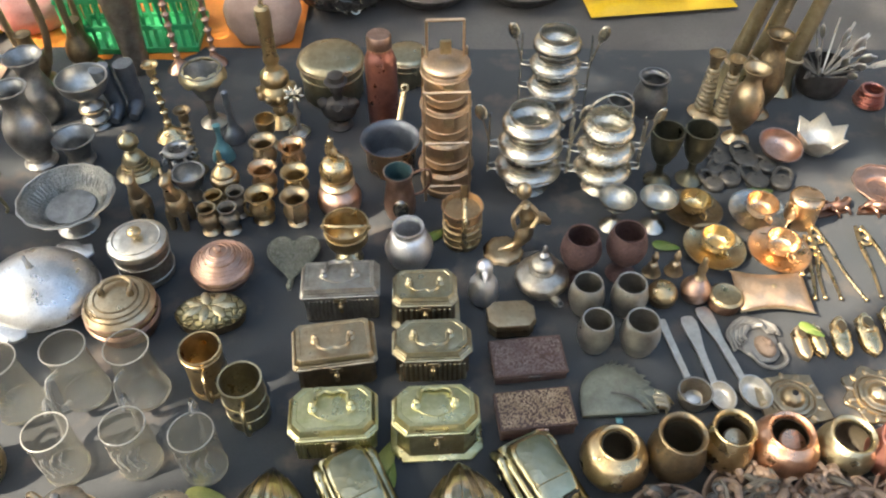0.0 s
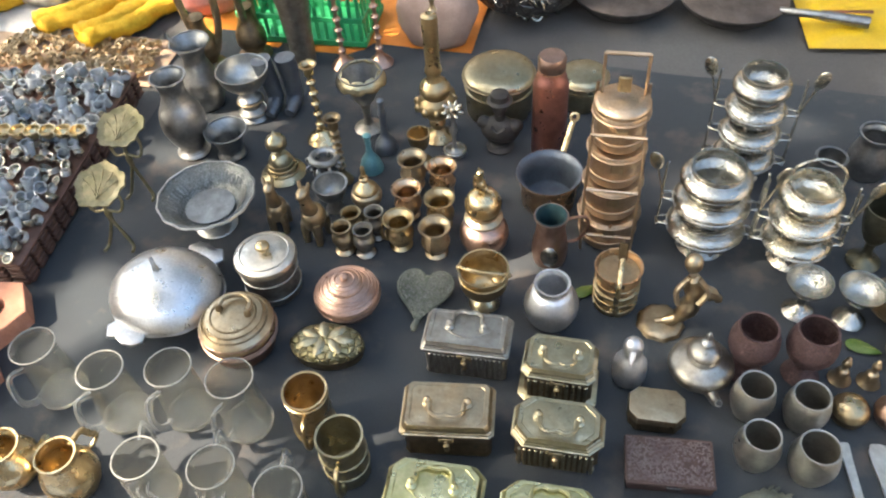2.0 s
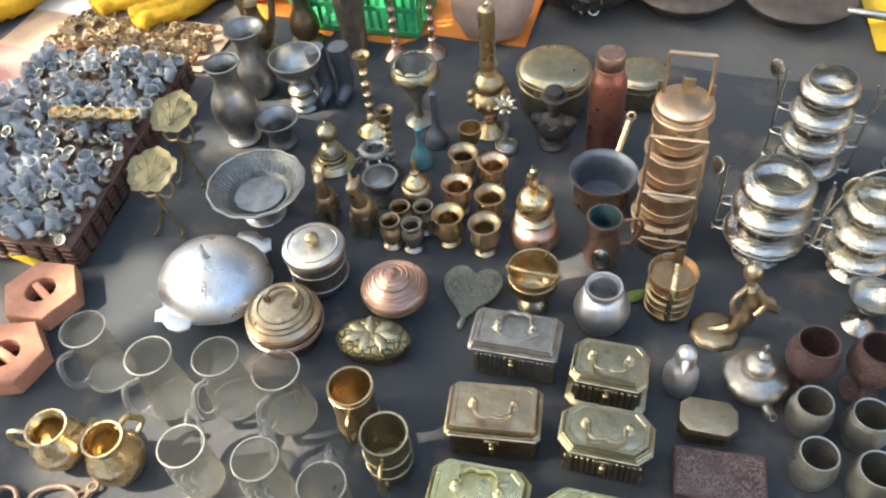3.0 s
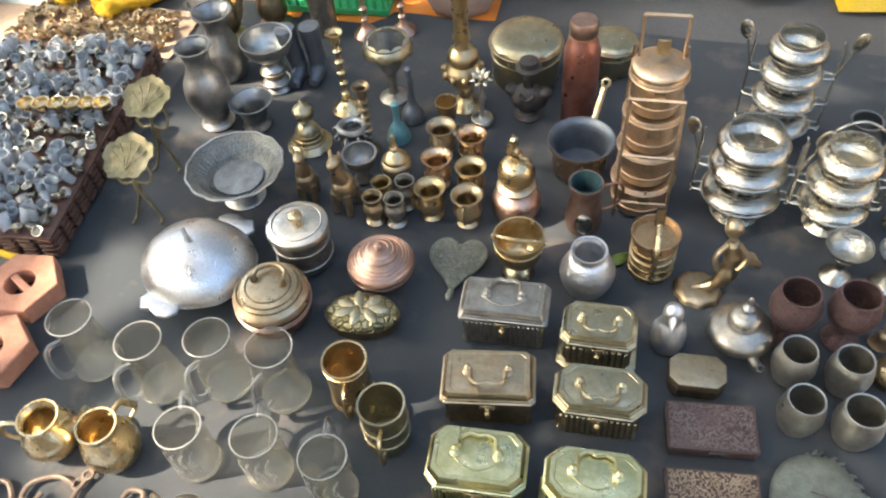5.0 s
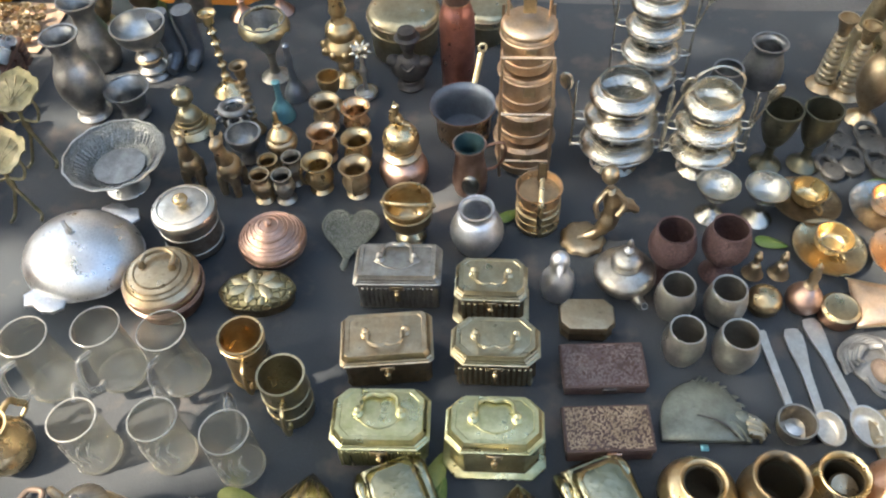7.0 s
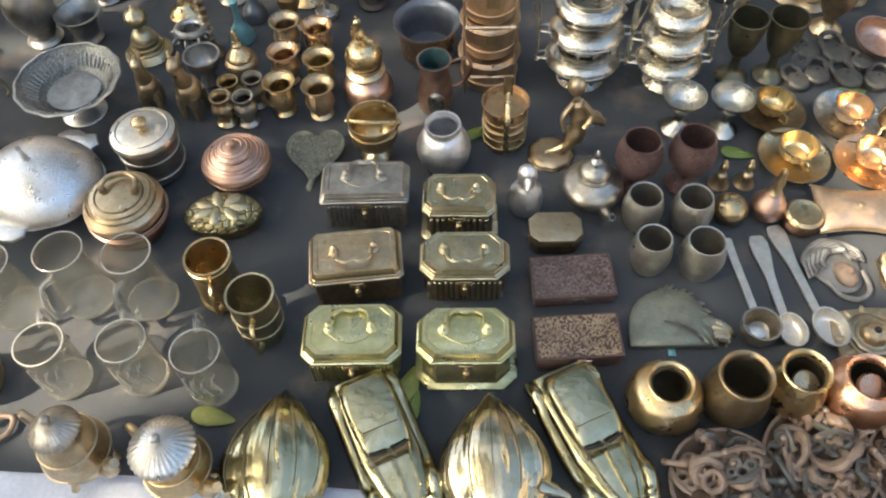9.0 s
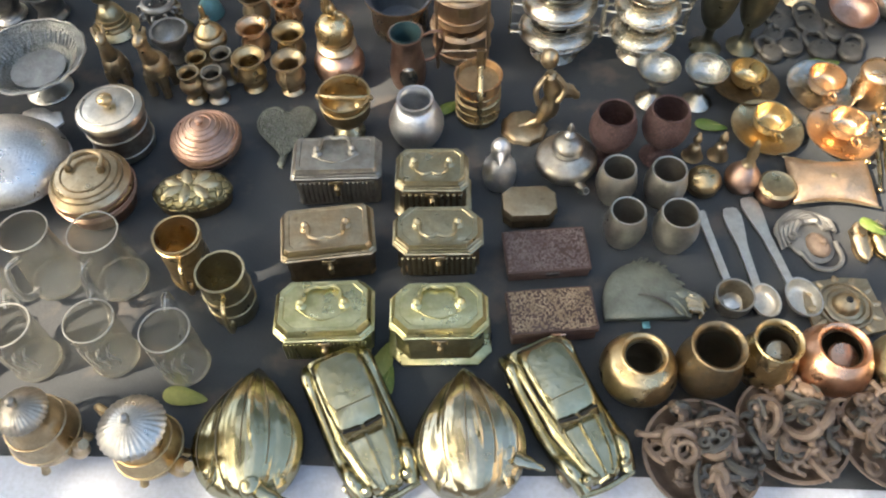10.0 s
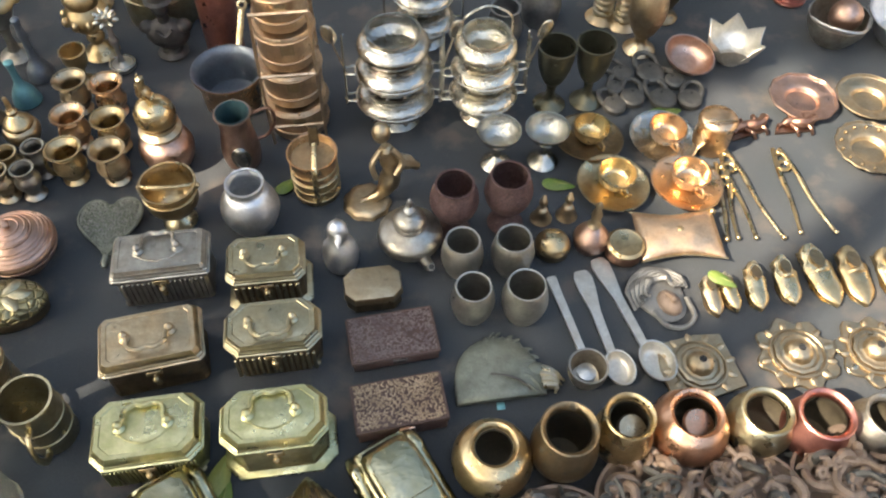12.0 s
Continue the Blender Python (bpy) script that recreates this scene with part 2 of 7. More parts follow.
def mug_glass():
    """Thin clear glass: see-through with a faint milky film, and gloss that grows towards its edges."""
    m = bpy.data.materials.new("mug_glass")
    m.use_nodes = True
    nt = m.node_tree
    nt.nodes.remove(nt.nodes["Principled BSDF"])
    clear, film, gloss, mix, milk, lw, gain = (nt.nodes.new("ShaderNode" + k) for k in ("BsdfTransparent", "BsdfDiffuse", "BsdfGlossy", "MixShader", "MixShader", "LayerWeight", "MapRange"))
    clear.inputs["Color"].default_value = (0.86, 0.85, 0.80, 1)
    film.inputs["Color"].default_value = (0.80, 0.78, 0.72, 1)
    gloss.inputs["Color"].default_value, gloss.inputs["Roughness"].default_value = (1, 0.98, 0.93, 1), 0.05
    lw.inputs["Blend"].default_value = 0.28
    gain.inputs["To Min"].default_value, gain.inputs["To Max"].default_value = 0.09, 0.85
    nz, bp = nt.nodes.new("ShaderNodeTexNoise"), nt.nodes.new("ShaderNodeBump")
    nz.inputs["Scale"].default_value, bp.inputs["Strength"].default_value, bp.inputs["Distance"].default_value = 34, 0.55, 0.003
    nt.links.new(nz.outputs[0], bp.inputs["Height"])
    nt.links.new(bp.outputs[0], gloss.inputs["Normal"])
    milk.inputs[0].default_value = 0.02
    nt.links.new(clear.outputs[0], milk.inputs[1])
    nt.links.new(film.outputs[0], milk.inputs[2])
    nt.links.new(lw.outputs["Facing"], gain.inputs["Value"])
    nt.links.new(gain.outputs[0], mix.inputs[0])
    nt.links.new(milk.outputs[0], mix.inputs[1])
    nt.links.new(gloss.outputs[0], mix.inputs[2])
    nt.links.new(mix.outputs[0], nt.nodes["Material Output"].inputs["Surface"])
    return m


M["mug_glass"] = mug_glass()


# ---- mesh helpers: a geo is (vertices, faces) ----
def smooth(pts, k=4):
    """A rounded line through the points."""
    p = [Vector(q) for q in pts]
    out = []
    for i in range(len(p) - 1):
        a, b, c, d = p[max(i - 1, 0)], p[i], p[i + 1], p[min(i + 2, len(p) - 1)]
        for j in range(k):
            t = j / k
            out.append(0.5 * ((2 * b) + (c - a) * t + (2 * a - 5 * b + 4 * c - d) * t * t + (3 * b - a - 3 * c + d) * t ** 3))
    out.append(p[-1])
    return out


def rings(loops, cap0=True, cap1=True, closed=False):
    n = len(loops[0])
    v = [Vector(q) for lp in loops for q in lp]
    f = []
    for i in range(len(loops) - (0 if closed else 1)):
        a, b = i * n, ((i + 1) % len(loops)) * n
        for j in range(n):
            k = (j + 1) % n
            f.append((a + j, a + k, b + k, b + j))
    if not closed and cap0:
        f.append(tuple(range(n - 1, -1, -1)))
    if not closed and cap1:
        f.append(tuple((len(loops) - 1) * n + j for j in range(n)))
    return v, f


def lathe(prof, n=28, k=1, flutes=0, depth=0.0, sx=1.0, sy=1.0, lobes=0, lobe=0.0, lobe_from=0.0, loop=False):
    """A turned body from (radius, height) pairs, rounded with k steps between them."""
    pr = [(q[0], q[1]) for q in prof]
    if k > 1:
        pr = [(max(q.x, 0.0), q.y) for q in smooth([(r, z, 0) for r, z in pr], k)]
    loops = []
    for r, z in pr:
        r = max(r, 0.0003)
        lp = []
        for j in range(n):
            a = 2 * math.pi * j / n
            rr = r * (1 + depth * math.cos(flutes * a)) if flutes else r
            if lobes and r > lobe_from:
                rr *= 1 + lobe * math.cos(lobes * a)
            lp.append((rr * math.cos(a) * sx, rr * math.sin(a) * sy, z))
        loops.append(lp)
    return rings(loops, closed=loop)


def shell(outer, wall=0.002, k=4, floor=0.004, **kw):
    """An open vessel: the outer profile, a rounded lip, and the inside a wall's thickness within."""
    o = [(q.x, q.y) for q in smooth([(r, z, 0) for r, z in outer], k)] if k > 1 else list(outer)
    inner = [(max(r - wall, 0.0), max(z, o[0][1] + floor)) for r, z in reversed(o)]
    lip = [(o[-1][0] + wall * 0.6, o[-1][1] + wall * 0.3), (o[-1][0] + wall * 0.4, o[-1][1] + wall * 1.2), (o[-1][0] - wall * 1.1, o[-1][1] + wall * 1.0)]
    return lathe([(0, o[0][1])] + o + lip + inner + [(0, o[0][1] + floor)], **kw)


def tube(pts, r, n=8, k=1, closed=False, flat=1.0):
    p = smooth(pts, k) if k > 1 else [Vector(q) for q in pts]
    m = len(p)
    loops, up = [], Vector((0.13, 0.21, 0.97))
    for i in range(m):
        if closed:
            d = p[(i + 1) % m] - p[i - 1]
        else:
            d = p[min(i + 1, m - 1)] - p[max(i - 1, 0)]
        d = d.normalized() if d.length > 1e-9 else Vector((0, 0, 1))
        a = d.cross(up)
        if a.length < 0.05:
            a = d.cross(Vector((1, 0, 0)))
        a.normalize()
        up = a.cross(d).normalized()
        rr = r[min(int(i * len(r) / m), len(r) - 1)] if isinstance(r, (list, tuple)) else r
        loops.append([p[i] + a * math.cos(2 * math.pi * j / n) * rr + up * math.sin(2 * math.pi * j / n) * rr * flat for j in range(n)])
    return rings(loops, closed=closed)


def torus(R, r, z=0.0, n=28, m=8, x=0.0, y=0.0):
    return tube([(x + R * math.cos(2 * math.pi * i / n), y + R * math.sin(2 * math.pi * i / n), z) for i in range(n)], r, m, closed=True)


def ball(R, c=(0, 0, 0), sx=1.0, sy=1.0, sz=1.0, n=16, m=8):
    v, f = lathe([(R * math.sin(math.pi * i / m), -R * math.cos(math.pi * i / m)) for i in range(m + 1)], n)
    return [Vector((q.x * sx + c[0], q.y * sy + c[1], q.z * sz + c[2])) for q in v], f


def octo(w, d, c, z, dz=0.0):
    w, d = w / 2, d / 2
    return [(w - c, -d, z), (w, -d + c, z), (w, d - c, z), (w - c, d, z), (-w + c, d, z), (-w, d - c, z), (-w, -d + c, z), (-w + c, -d, z)]


def block(w, d, z0, z1, c=0.003, b=0.0015):
    """A box with rounded corners and edges."""
    return rings([octo(w - 2 * b, d - 2 * b, c, z0), octo(w, d, c, z0 + b), octo(w, d, c, z1 - b), octo(w - 2 * b, d - 2 * b, c, z1)])


def slab(outline, z0, z1, b=0.001, dome=0.0):
    """A flat piece with any outline and a bevelled rim; dome raises its middle."""
    cx, cy = sum(p[0] for p in outline) / len(outline), sum(p[1] for p in outline) / len(outline)
    size = max(math.hypot(p[0] - cx, p[1] - cy) for p in outline)

    def lp(s, z):
        return [(cx + (p[0] - cx) * s, cy + (p[1] - cy) * s, z) for p in outline]
    loops = [lp(1 - b / size, z0), lp(1, z0 + b), lp(1, z1 - b), lp(1 - b / size, z1)]
    if dome:
        loops += [lp(s, z1 + dome * (1 - s * s)) for s in (0.85, 0.65, 0.45, 0.25, 0.06)]
    return rings(loops)


def moved(geo, m):
    return [m @ q for q in geo[0]], geo[1]


def joined(*geos):
    v, f = [], []
    for gv, gf in geos:
        o = len(v)
        v += gv
        f += [tuple(i + o for i in q) for q in gf]
    return v, f


def mesh(name, geo, mat, angle=38):
    me = bpy.data.meshes.new(name)
    me.from_pydata([tuple(q) for q in geo[0]], [], geo[1])
    me.validate()
    me.update()
    me.shade_smooth()
    me.set_sharp_from_angle(angle=radians(angle))
    me.materials.append(mat if not isinstance(mat, str) else M[mat])
    return me


def fix(me):
    bm = bmesh.new()
    bm.from_mesh(me)
    bmesh.ops.recalc_face_normals(bm, faces=bm.faces)
    bm.to_mesh(me)
    bm.free()
    return me


def part(name, geo, mat, parent, label="", angle=38):
    ob = new(name, fix(mesh(name, geo, mat, angle)))
    ob.parent = parent
    if label:
        ob["label"] = label
    return ob


def thing(name, x, y, label, category, rz=0.0, z=0.0, group="", tilt=(0, 0)):
    ob = new(name)
    ob.empty_display_size = 0.02
    ob.matrix_world = pose(x, y, z, tilt[0], tilt[1], rz)
    return tagged(ob, label, category, group)


def single(name, geo, mat, x, y, label, category, rz=0.0, z=0.0, group="", kind="", angle=38):
    ob = new(name, fix(mesh(name, geo, mat, angle)))
    ob.matrix_world = pose(x, y, z, 0, 0, rz)
    return tagged(ob, label, category, group, kind)


# ---- ground, cloths ----
def sheet_geo(x0, x1, y0, y1, step, amp, seed, lift=0.0):
    nx, ny = max(2, int((x1 - x0) / step)), max(2, int((y1 - y0) / step))
    v, f = [], []
    for j in range(ny + 1):
        for i in range(nx + 1):
            x, y = x0 + (x1 - x0) * i / nx, y0 + (y1 - y0) * j / ny
            h = noise.noise((x * 3.1 + seed, y * 3.1, 0.3)) + 0.45 * noise.noise((x * 9 + seed, y * 9, 1.3))
            wob = 0.012 * noise.noise((x * 4 + seed, y * 4, 7.7))
            edge = 1 if i in (0, nx) or j in (0, ny) else 0
            v.append(Vector((x + wob * edge, y + wob * edge, lift + amp * (h + 0.6))))
    for j in range(ny):
        for i in range(nx):
            a = j * (nx + 1) + i
            f.append((a, a + 1, a + nx + 2, a + nx + 1))
    return v, f


single("ground", ([Vector((-400, -400, -0.012)), Vector((400, -400, -0.012)), Vector((400, 400, -0.012)), Vector((-400, 400, -0.012))], [(0, 1, 2, 3)]), "paving", 0, 0,
       "dusty grey street paving reaching far off", "ground", kind="structure")
single("ground_cloth", sheet_geo(-1.06, 1.62, 0.585, 1.975, 0.0125, 0.0018, 3.0, -0.004), "cloth", 0, 0,
       "dark blue-black dusty cloth spread under the metalware", "cloth", kind="structure", angle=180)
single("white_sheet", sheet_geo(-1.4, 1.7, -0.35, 0.60, 0.02, 0.0022, 9.0, -0.0105), "sheet", 0, 0,
       "bluish white creased sheet along the stall's front edge", "sheet", kind="structure", angle=180)


# ---- plain unseen walls, added to close the street and darken reflections ----
def wall(name, x, y, w, d, h):
    single(name, block(w, d, 0, h, 0.02, 0.01), "wall", x, y, "plain dusty plaster wall added out of view", "wall", z=-0.012, kind="structure")


wall("wall_north", 0, 7.5, 22, 0.3, 3.6)
wall("wall_south", 0, -5.5, 22, 0.3, 3.2)
wall("wall_east", 9.0, 1.0, 0.3, 12.6, 3.4)
wall("wall_west", -9.0, 1.0, 0.3, 12.6, 3.0)


# ---- lidded metal boxes ----
def jewel_box(x, y, w, d, body_h, top, mat, label, rz=0.0, c=0.012, ribs=0, plate=False, handle=0.055, swing=-0.6, latch="brass"):
    t = thing("jewel_box", x, y, label, "box", rz, group="lidded metal boxes")
    # most bodies and feet take a darker brass than the lid
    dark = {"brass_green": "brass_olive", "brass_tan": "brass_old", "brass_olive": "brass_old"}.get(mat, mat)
    if plate:
        part("base_plate", rings([octo(w * 1.08, d * 1.1, c, 0), octo(w * 1.1, d * 1.12, c, 0.002), octo(w * 1.1, d * 1.12, c, 0.006), octo(w * 1.03, d * 1.04, c, 0.010)]), mat, t)
    else:
        for sx in (-1, 1):
            for sy in (-1, 1):
                part("foot", block(0.012, 0.012, 0, 0.006), dark, t).location = (sx * (w / 2 - 0.014), sy * (d / 2 - 0.014), 0)
    z0 = 0.009 if plate else 0.004
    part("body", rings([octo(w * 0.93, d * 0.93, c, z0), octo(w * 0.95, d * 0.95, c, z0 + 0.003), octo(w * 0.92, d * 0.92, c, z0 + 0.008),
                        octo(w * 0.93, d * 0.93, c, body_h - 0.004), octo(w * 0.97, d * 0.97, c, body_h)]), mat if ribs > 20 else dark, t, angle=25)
    for i in range(ribs):
        u = (i + 0.5) / ribs - 0.5
        part("rib", block(w * 0.9 / ribs * 0.55, 0.005, z0 + 0.005, body_h - 0.005, 0.001, 0.001), mat, t).location = (u * w * 0.86, -d * 0.47, 0)
    steps = ((1.0, 1.0, 0.0008), (1.02, 1.02, 0.003), (1.02, 1.02, 0.007), (0.985, 0.98, 0.0085), (0.985, 0.98, 0.012), (0.955, 0.945, 0.014), (0.945, 0.93, 0.018))
    lid = part("lid", rings([octo(w * a, d * b_, c, body_h + z_) for a, b_, z_ in steps] +
                            [octo(w * 0.93, d * 0.91, c, top - 0.006), octo(w * 0.905, d * 0.88, c * 0.95, top - 0.0015), octo(w * 0.885, d * 0.855, c * 0.9, top), octo(w * 0.80, d * 0.75, c * 0.85, top), octo(w * 0.785, d * 0.73, c * 0.85, top - 0.0012),
                             octo(w * 0.3, d * 0.3, c * 0.3, top + 0.0008)]), mat, t, angle=25)
    if swing > 0:
        # raised scroll line worked into the lid in front of the handle
        sc = [(0.24 * w * math.cos(a) * (1 + 0.10 * math.cos(6 * a)), -0.03 * d + 0.20 * d * math.sin(a) * (1 + 0.12 * math.cos(4 * a)), top + 0.0006) for a in [math.pi + math.pi * k / 20 for k in range(21)]]
        part("scroll_line", tube(sc, 0.0014, 6), mat, lid)
    h = handle / 2
    for s in (-1, 1):
        part("handle_post", lathe([(0.008, top - 0.001), (0.0085, top + 0.003), (0.004, top + 0.006), (0.005, top + 0.011), (0.006, top + 0.013), (0.003, top + 0.017), (0, top + 0.018)], 12), mat, lid).location = (s * h * 1.15, 0, 0)
    zz = top + 0.010
    bail = tube([(-h * 1.15, 0, 0), (-h * 0.98, -0.008, 0), (-h * 0.92, -0.022, 0), (-h * 0.45, -0.030, 0), (0, -0.027, 0), (h * 0.45, -0.030, 0), (h * 0.92, -0.022, 0), (h * 0.98, -0.008, 0), (h * 1.15, 0, 0)], 0.0034, 8, 4)
    part("handle", moved(bail, pose(0, 0, zz, -8 if swing < 0 else 172)), mat, lid)
    part("latch", joined(block(0.024, 0.005, body_h - 0.005, body_h + 0.006, 0.003), block(0.008, 0.007, body_h - 0.024, body_h - 0.001, 0.002), ball(0.0055, (0, -0.004, body_h - 0.013), n=10, m=6), lathe([(0, body_h - 0.034), (0.0045, body_h - 0.032), (0.003, body_h - 0.026), (0.0045, body_h - 0.022), (0, body_h - 0.021)], 10)), latch, t).location = (0, -d * 0.5 - 0.002, 0)
    return t


jewel_box(-0.150, 1.076, 0.146, 0.080, 0.067, 0.092, "grey_brass", "grey tarnished brass lidded box with a drop handle", rz=4, ribs=16, c=0.004, handle=0.05, swing=1)
jewel_box(0.010, 1.060, 0.119, 0.080, 0.063, 0.088, "brass_olive", "olive brass box with chamfered corners and flared base", rz=2.4, ribs=10, plate=True, handle=0.05)
jewel_box(-0.147, 0.930, 0.145, 0.091, 0.062, 0.088, "brass_tan", "tan brass lidded box with rounded corners", rz=9.5, c=0.007)
jewel_box(0.026, 0.940, 0.139, 0.084, 0.062, 0.087, "brass_olive", "olive brass chamfered box with a drop handle", rz=3.2, c=0.020, ribs=14)
jewel_box(-0.134, 0.792, 0.145, 0.096, 0.060, 0.086, "brass_green", "greenish yellow brass box with ribbed sides", rz=4.5, c=0.017, ribs=24, swing=1)
jewel_box(0.036, 0.791, 0.141, 0.087, 0.074, 0.100, "brass_green", "greenish brass chamfered box on a flared base", rz=3.4, c=0.021, plate=True, swing=1)


def small_octagonal_box(x, y):
    t = thing("trinket_box", x, y, "small pale brass octagonal lidded trinket box", "box", 4)
    part("body", rings([octo(0.084, 0.056, 0.013, 0), octo(0.086, 0.058, 0.013, 0.002), octo(0.084, 0.056, 0.013, 0.022)]), "brass_old", t)
    part("lid", rings([octo(0.088, 0.060, 0.014, 0.0225), octo(0.091, 0.063, 0.015, 0.024), octo(0.091, 0.063, 0.015, 0.034), octo(0.087, 0.059, 0.014, 0.038), octo(0.07, 0.045, 0.01, 0.0395)]), "brass_tan", t, "pale brass lid")


small_octagonal_box(0.172, 1.030)


def carved_box(x, y, w, d, h, mat, side, label, rz, clasp):
    t = thing("carved_box", x, y, label, "box", rz)
    part("body", block(w * 0.96, d * 0.96, 0, h * 0.66, 0.002), side, t)
    lid = part("lid", block(w, d, h * 0.68, h, 0.002, 0.002), side, t)
    rnd = random.Random(int(x * 1000))
    v = []
    nx, ny = 42, 24
    for i in range(nx):
        for j in range(ny):
            u, q = (i + 0.5 + rnd.uniform(-0.2, 0.2)) / nx - 0.5, (j + 0.5 + rnd.uniform(-0.2, 0.2)) / ny - 0.5
            a = rnd.uniform(0, 180)
            if rnd.random() < 0.40:
                continue
            v.append(moved(ball(0.0018, (0, 0, 0), 1.4, 0.65, 0.75, 6, 4), pose(u * w * 0.93, q * d * 0.93, h + 0.0004, 0, 0, a)))
    ob = part("carving", joined(*v), mat, lid, "raised floral carving")
    ob["kind"] = "stuff"
    part("border", joined(*[tube([(-w * 0.48, s * d * 0.48, h), (w * 0.48, s * d * 0.48, h)], 0.0016, 6) for s in (-1, 1)], *[tube([(s * w * 0.48, -d * 0.48, h), (s * w * 0.48, d * 0.48, h)], 0.0016, 6) for s in (-1, 1)]), side, lid)
    part("clasp", block(0.022, 0.004, h * 0.55, h * 0.9, 0.001), clasp, t).location = (0.005, -d / 2 - 0.002, 0)


carved_box(0.199, 0.941, 0.135, 0.080, 0.027, "carved_dark", "dark_wood", "dark purple-brown carved wooden box, closed", 7, "iron")
carved_box(0.204, 0.826, 0.134, 0.075, 0.036, "carved", "dark_wood", "brown wooden box with carved floral lid", 7, "copper")


# ---- mugs and tankards ----
def mug(name, x, y, prof, mat, label, handle_at, handle_h, group, rings_at=(), thin=False, hr=0.0036, reach=0.032, z=0.0):
    t = thing(name, x, y, label, "mug", group=group, z=z)
    if thin:
        pr = smooth([(r, h_, 0) for r, h_ in prof], 4)
        part("cup", rings([[(q.x * math.cos(2 * math.pi * k / 36), q.x * math.sin(2 * math.pi * k / 36), q.y) for k in range(36)] for q in pr], True, False), mat, t)
    else:
        part("cup", shell(prof, 0.0022, 4, n=30), mat, t)
    for rr, zz in rings_at:
        part("band", torus(rr, 0.0015, zz), mat, t)
    z0, z1 = handle_h
    r0 = np.interp(z0, [p[1] for p in prof], [p[0] for p in prof]) - 0.002
    r1 = np.interp(z1, [p[1] for p in prof], [p[0] for p in prof]) - 0.002
    hd = tube([(r1, 0, z1), (r1 + reach * 0.7, 0, z1 + 0.006), (r1 + reach, 0, z1 - (z1 - z0) * 0.35), (r0 + reach * 0.75, 0, z0 + (z1 - z0) * 0.18), (r0 + reach * 0.25, 0, z0 - 0.002), (r0, 0, z0 + 0.002)], hr, 8, 5, flat=1.5)
    part("handle", moved(hd, pose(0, 0, 0, 0, 0, handle_at)), mat, t)
    return t


TALL = [(0.040, 0.0), (0.042, 0.004), (0.040, 0.012), (0.0395, 0.03), (0.036, 0.07), (0.0335, 0.105), (0.034, 0.125), (0.0375, 0.138)]


def glass_mug(name, x, y, prof, label, handle_at, group, etched=False):
    t = mug(name, x, y, prof, "mug_glass", label, handle_at, (0.03, 0.108), group, thin=True, hr=0.0042, reach=0.034)
    for ob in t.children:
        if ob.name.startswith("handle"):
            ob.data.materials[0] = M["glass"]
    zt, rt = prof[-1][1], prof[-1][0]
    part("rim", torus(rt - 0.0005, 0.0012, zt, 36), "glass_lip", t)
    part("base", torus(prof[1][0] - 0.002, 0.0026, 0.005, 36), "mug_glass", t)
    if etched:
        g = []
        for k in range(5):
            a0 = 215 + 24 * k
            for q in range(3):
                pts = []
                for u in range(6):
                    a, z = radians(a0 + (4 + 3 * q) * math.sin(u * 1.1 + q)), 0.03 + 0.011 * u + 0.004 * q
                    rr = np.interp(z, [c[1] for c in prof], [c[0] for c in prof]) + 0.0006
                    pts.append((rr * math.cos(a), rr * math.sin(a), z))
                g.append(tube(pts, 0.00035, 5, 2))
        part("etching", joined(*g), "frost", t, "frosted leaf scroll")["kind"] = "stuff"
    return t


for mx, my, ha in ((-0.832, 0.862, 250), (-0.695, 0.844, 250), (-0.588, 0.872, 255), (-0.482, 0.874, 262)):
    glass_mug("glass_mug", mx, my, TALL, "tall clear glass mug with a looped handle", ha, "tall glass mugs")
STRAIGHT = [(0.034, 0.0), (0.0365, 0.003), (0.035, 0.008), (0.0345, 0.05), (0.0345, 0.09), (0.0355, 0.108)]
mug("mug", -0.369, 0.893, STRAIGHT, "brass", "brass mug with a golden inside", 285, (0.02, 0.085), "mugs", ((0.0355, 0.012), (0.0355, 0.1)))
BARREL = [(0.034, 0.0), (0.0355, 0.003), (0.0355, 0.02), (0.0362, 0.05), (0.0360, 0.085), (0.0362, 0.108)]
mug("mug", -0.289, 0.830, BARREL, "brass_olive", "dull brass straight mug with two raised bands", 282, (0.02, 0.085), "mugs", ((0.0362, 0.032), (0.0366, 0.066)))
ENGRAVED = [(0.034, 0.0), (0.0365, 0.003), (0.036, 0.009), (0.0350, 0.014), (0.0358, 0.05), (0.0352, 0.085), (0.0356, 0.116)]
for mx, my, ha in ((-0.574, 0.726, 108), (-0.456, 0.738, 104), (-0.345, 0.728, 102)):
    glass_mug("etched_mug", mx, my, ENGRAVED, "clear glass mug etched with leaves", ha, "etched glass mugs", True)
mug("milk_pot", -0.708, 0.708, [(0.026, 0), (0.034, 0.006), (0.044, 0.03), (0.043, 0.055), (0.032, 0.078), (0.028, 0.088), (0.031, 0.1)], "brass_bright", "rounded yellow brass milk pot with a small handle", 75, (0.05, 0.09), "")


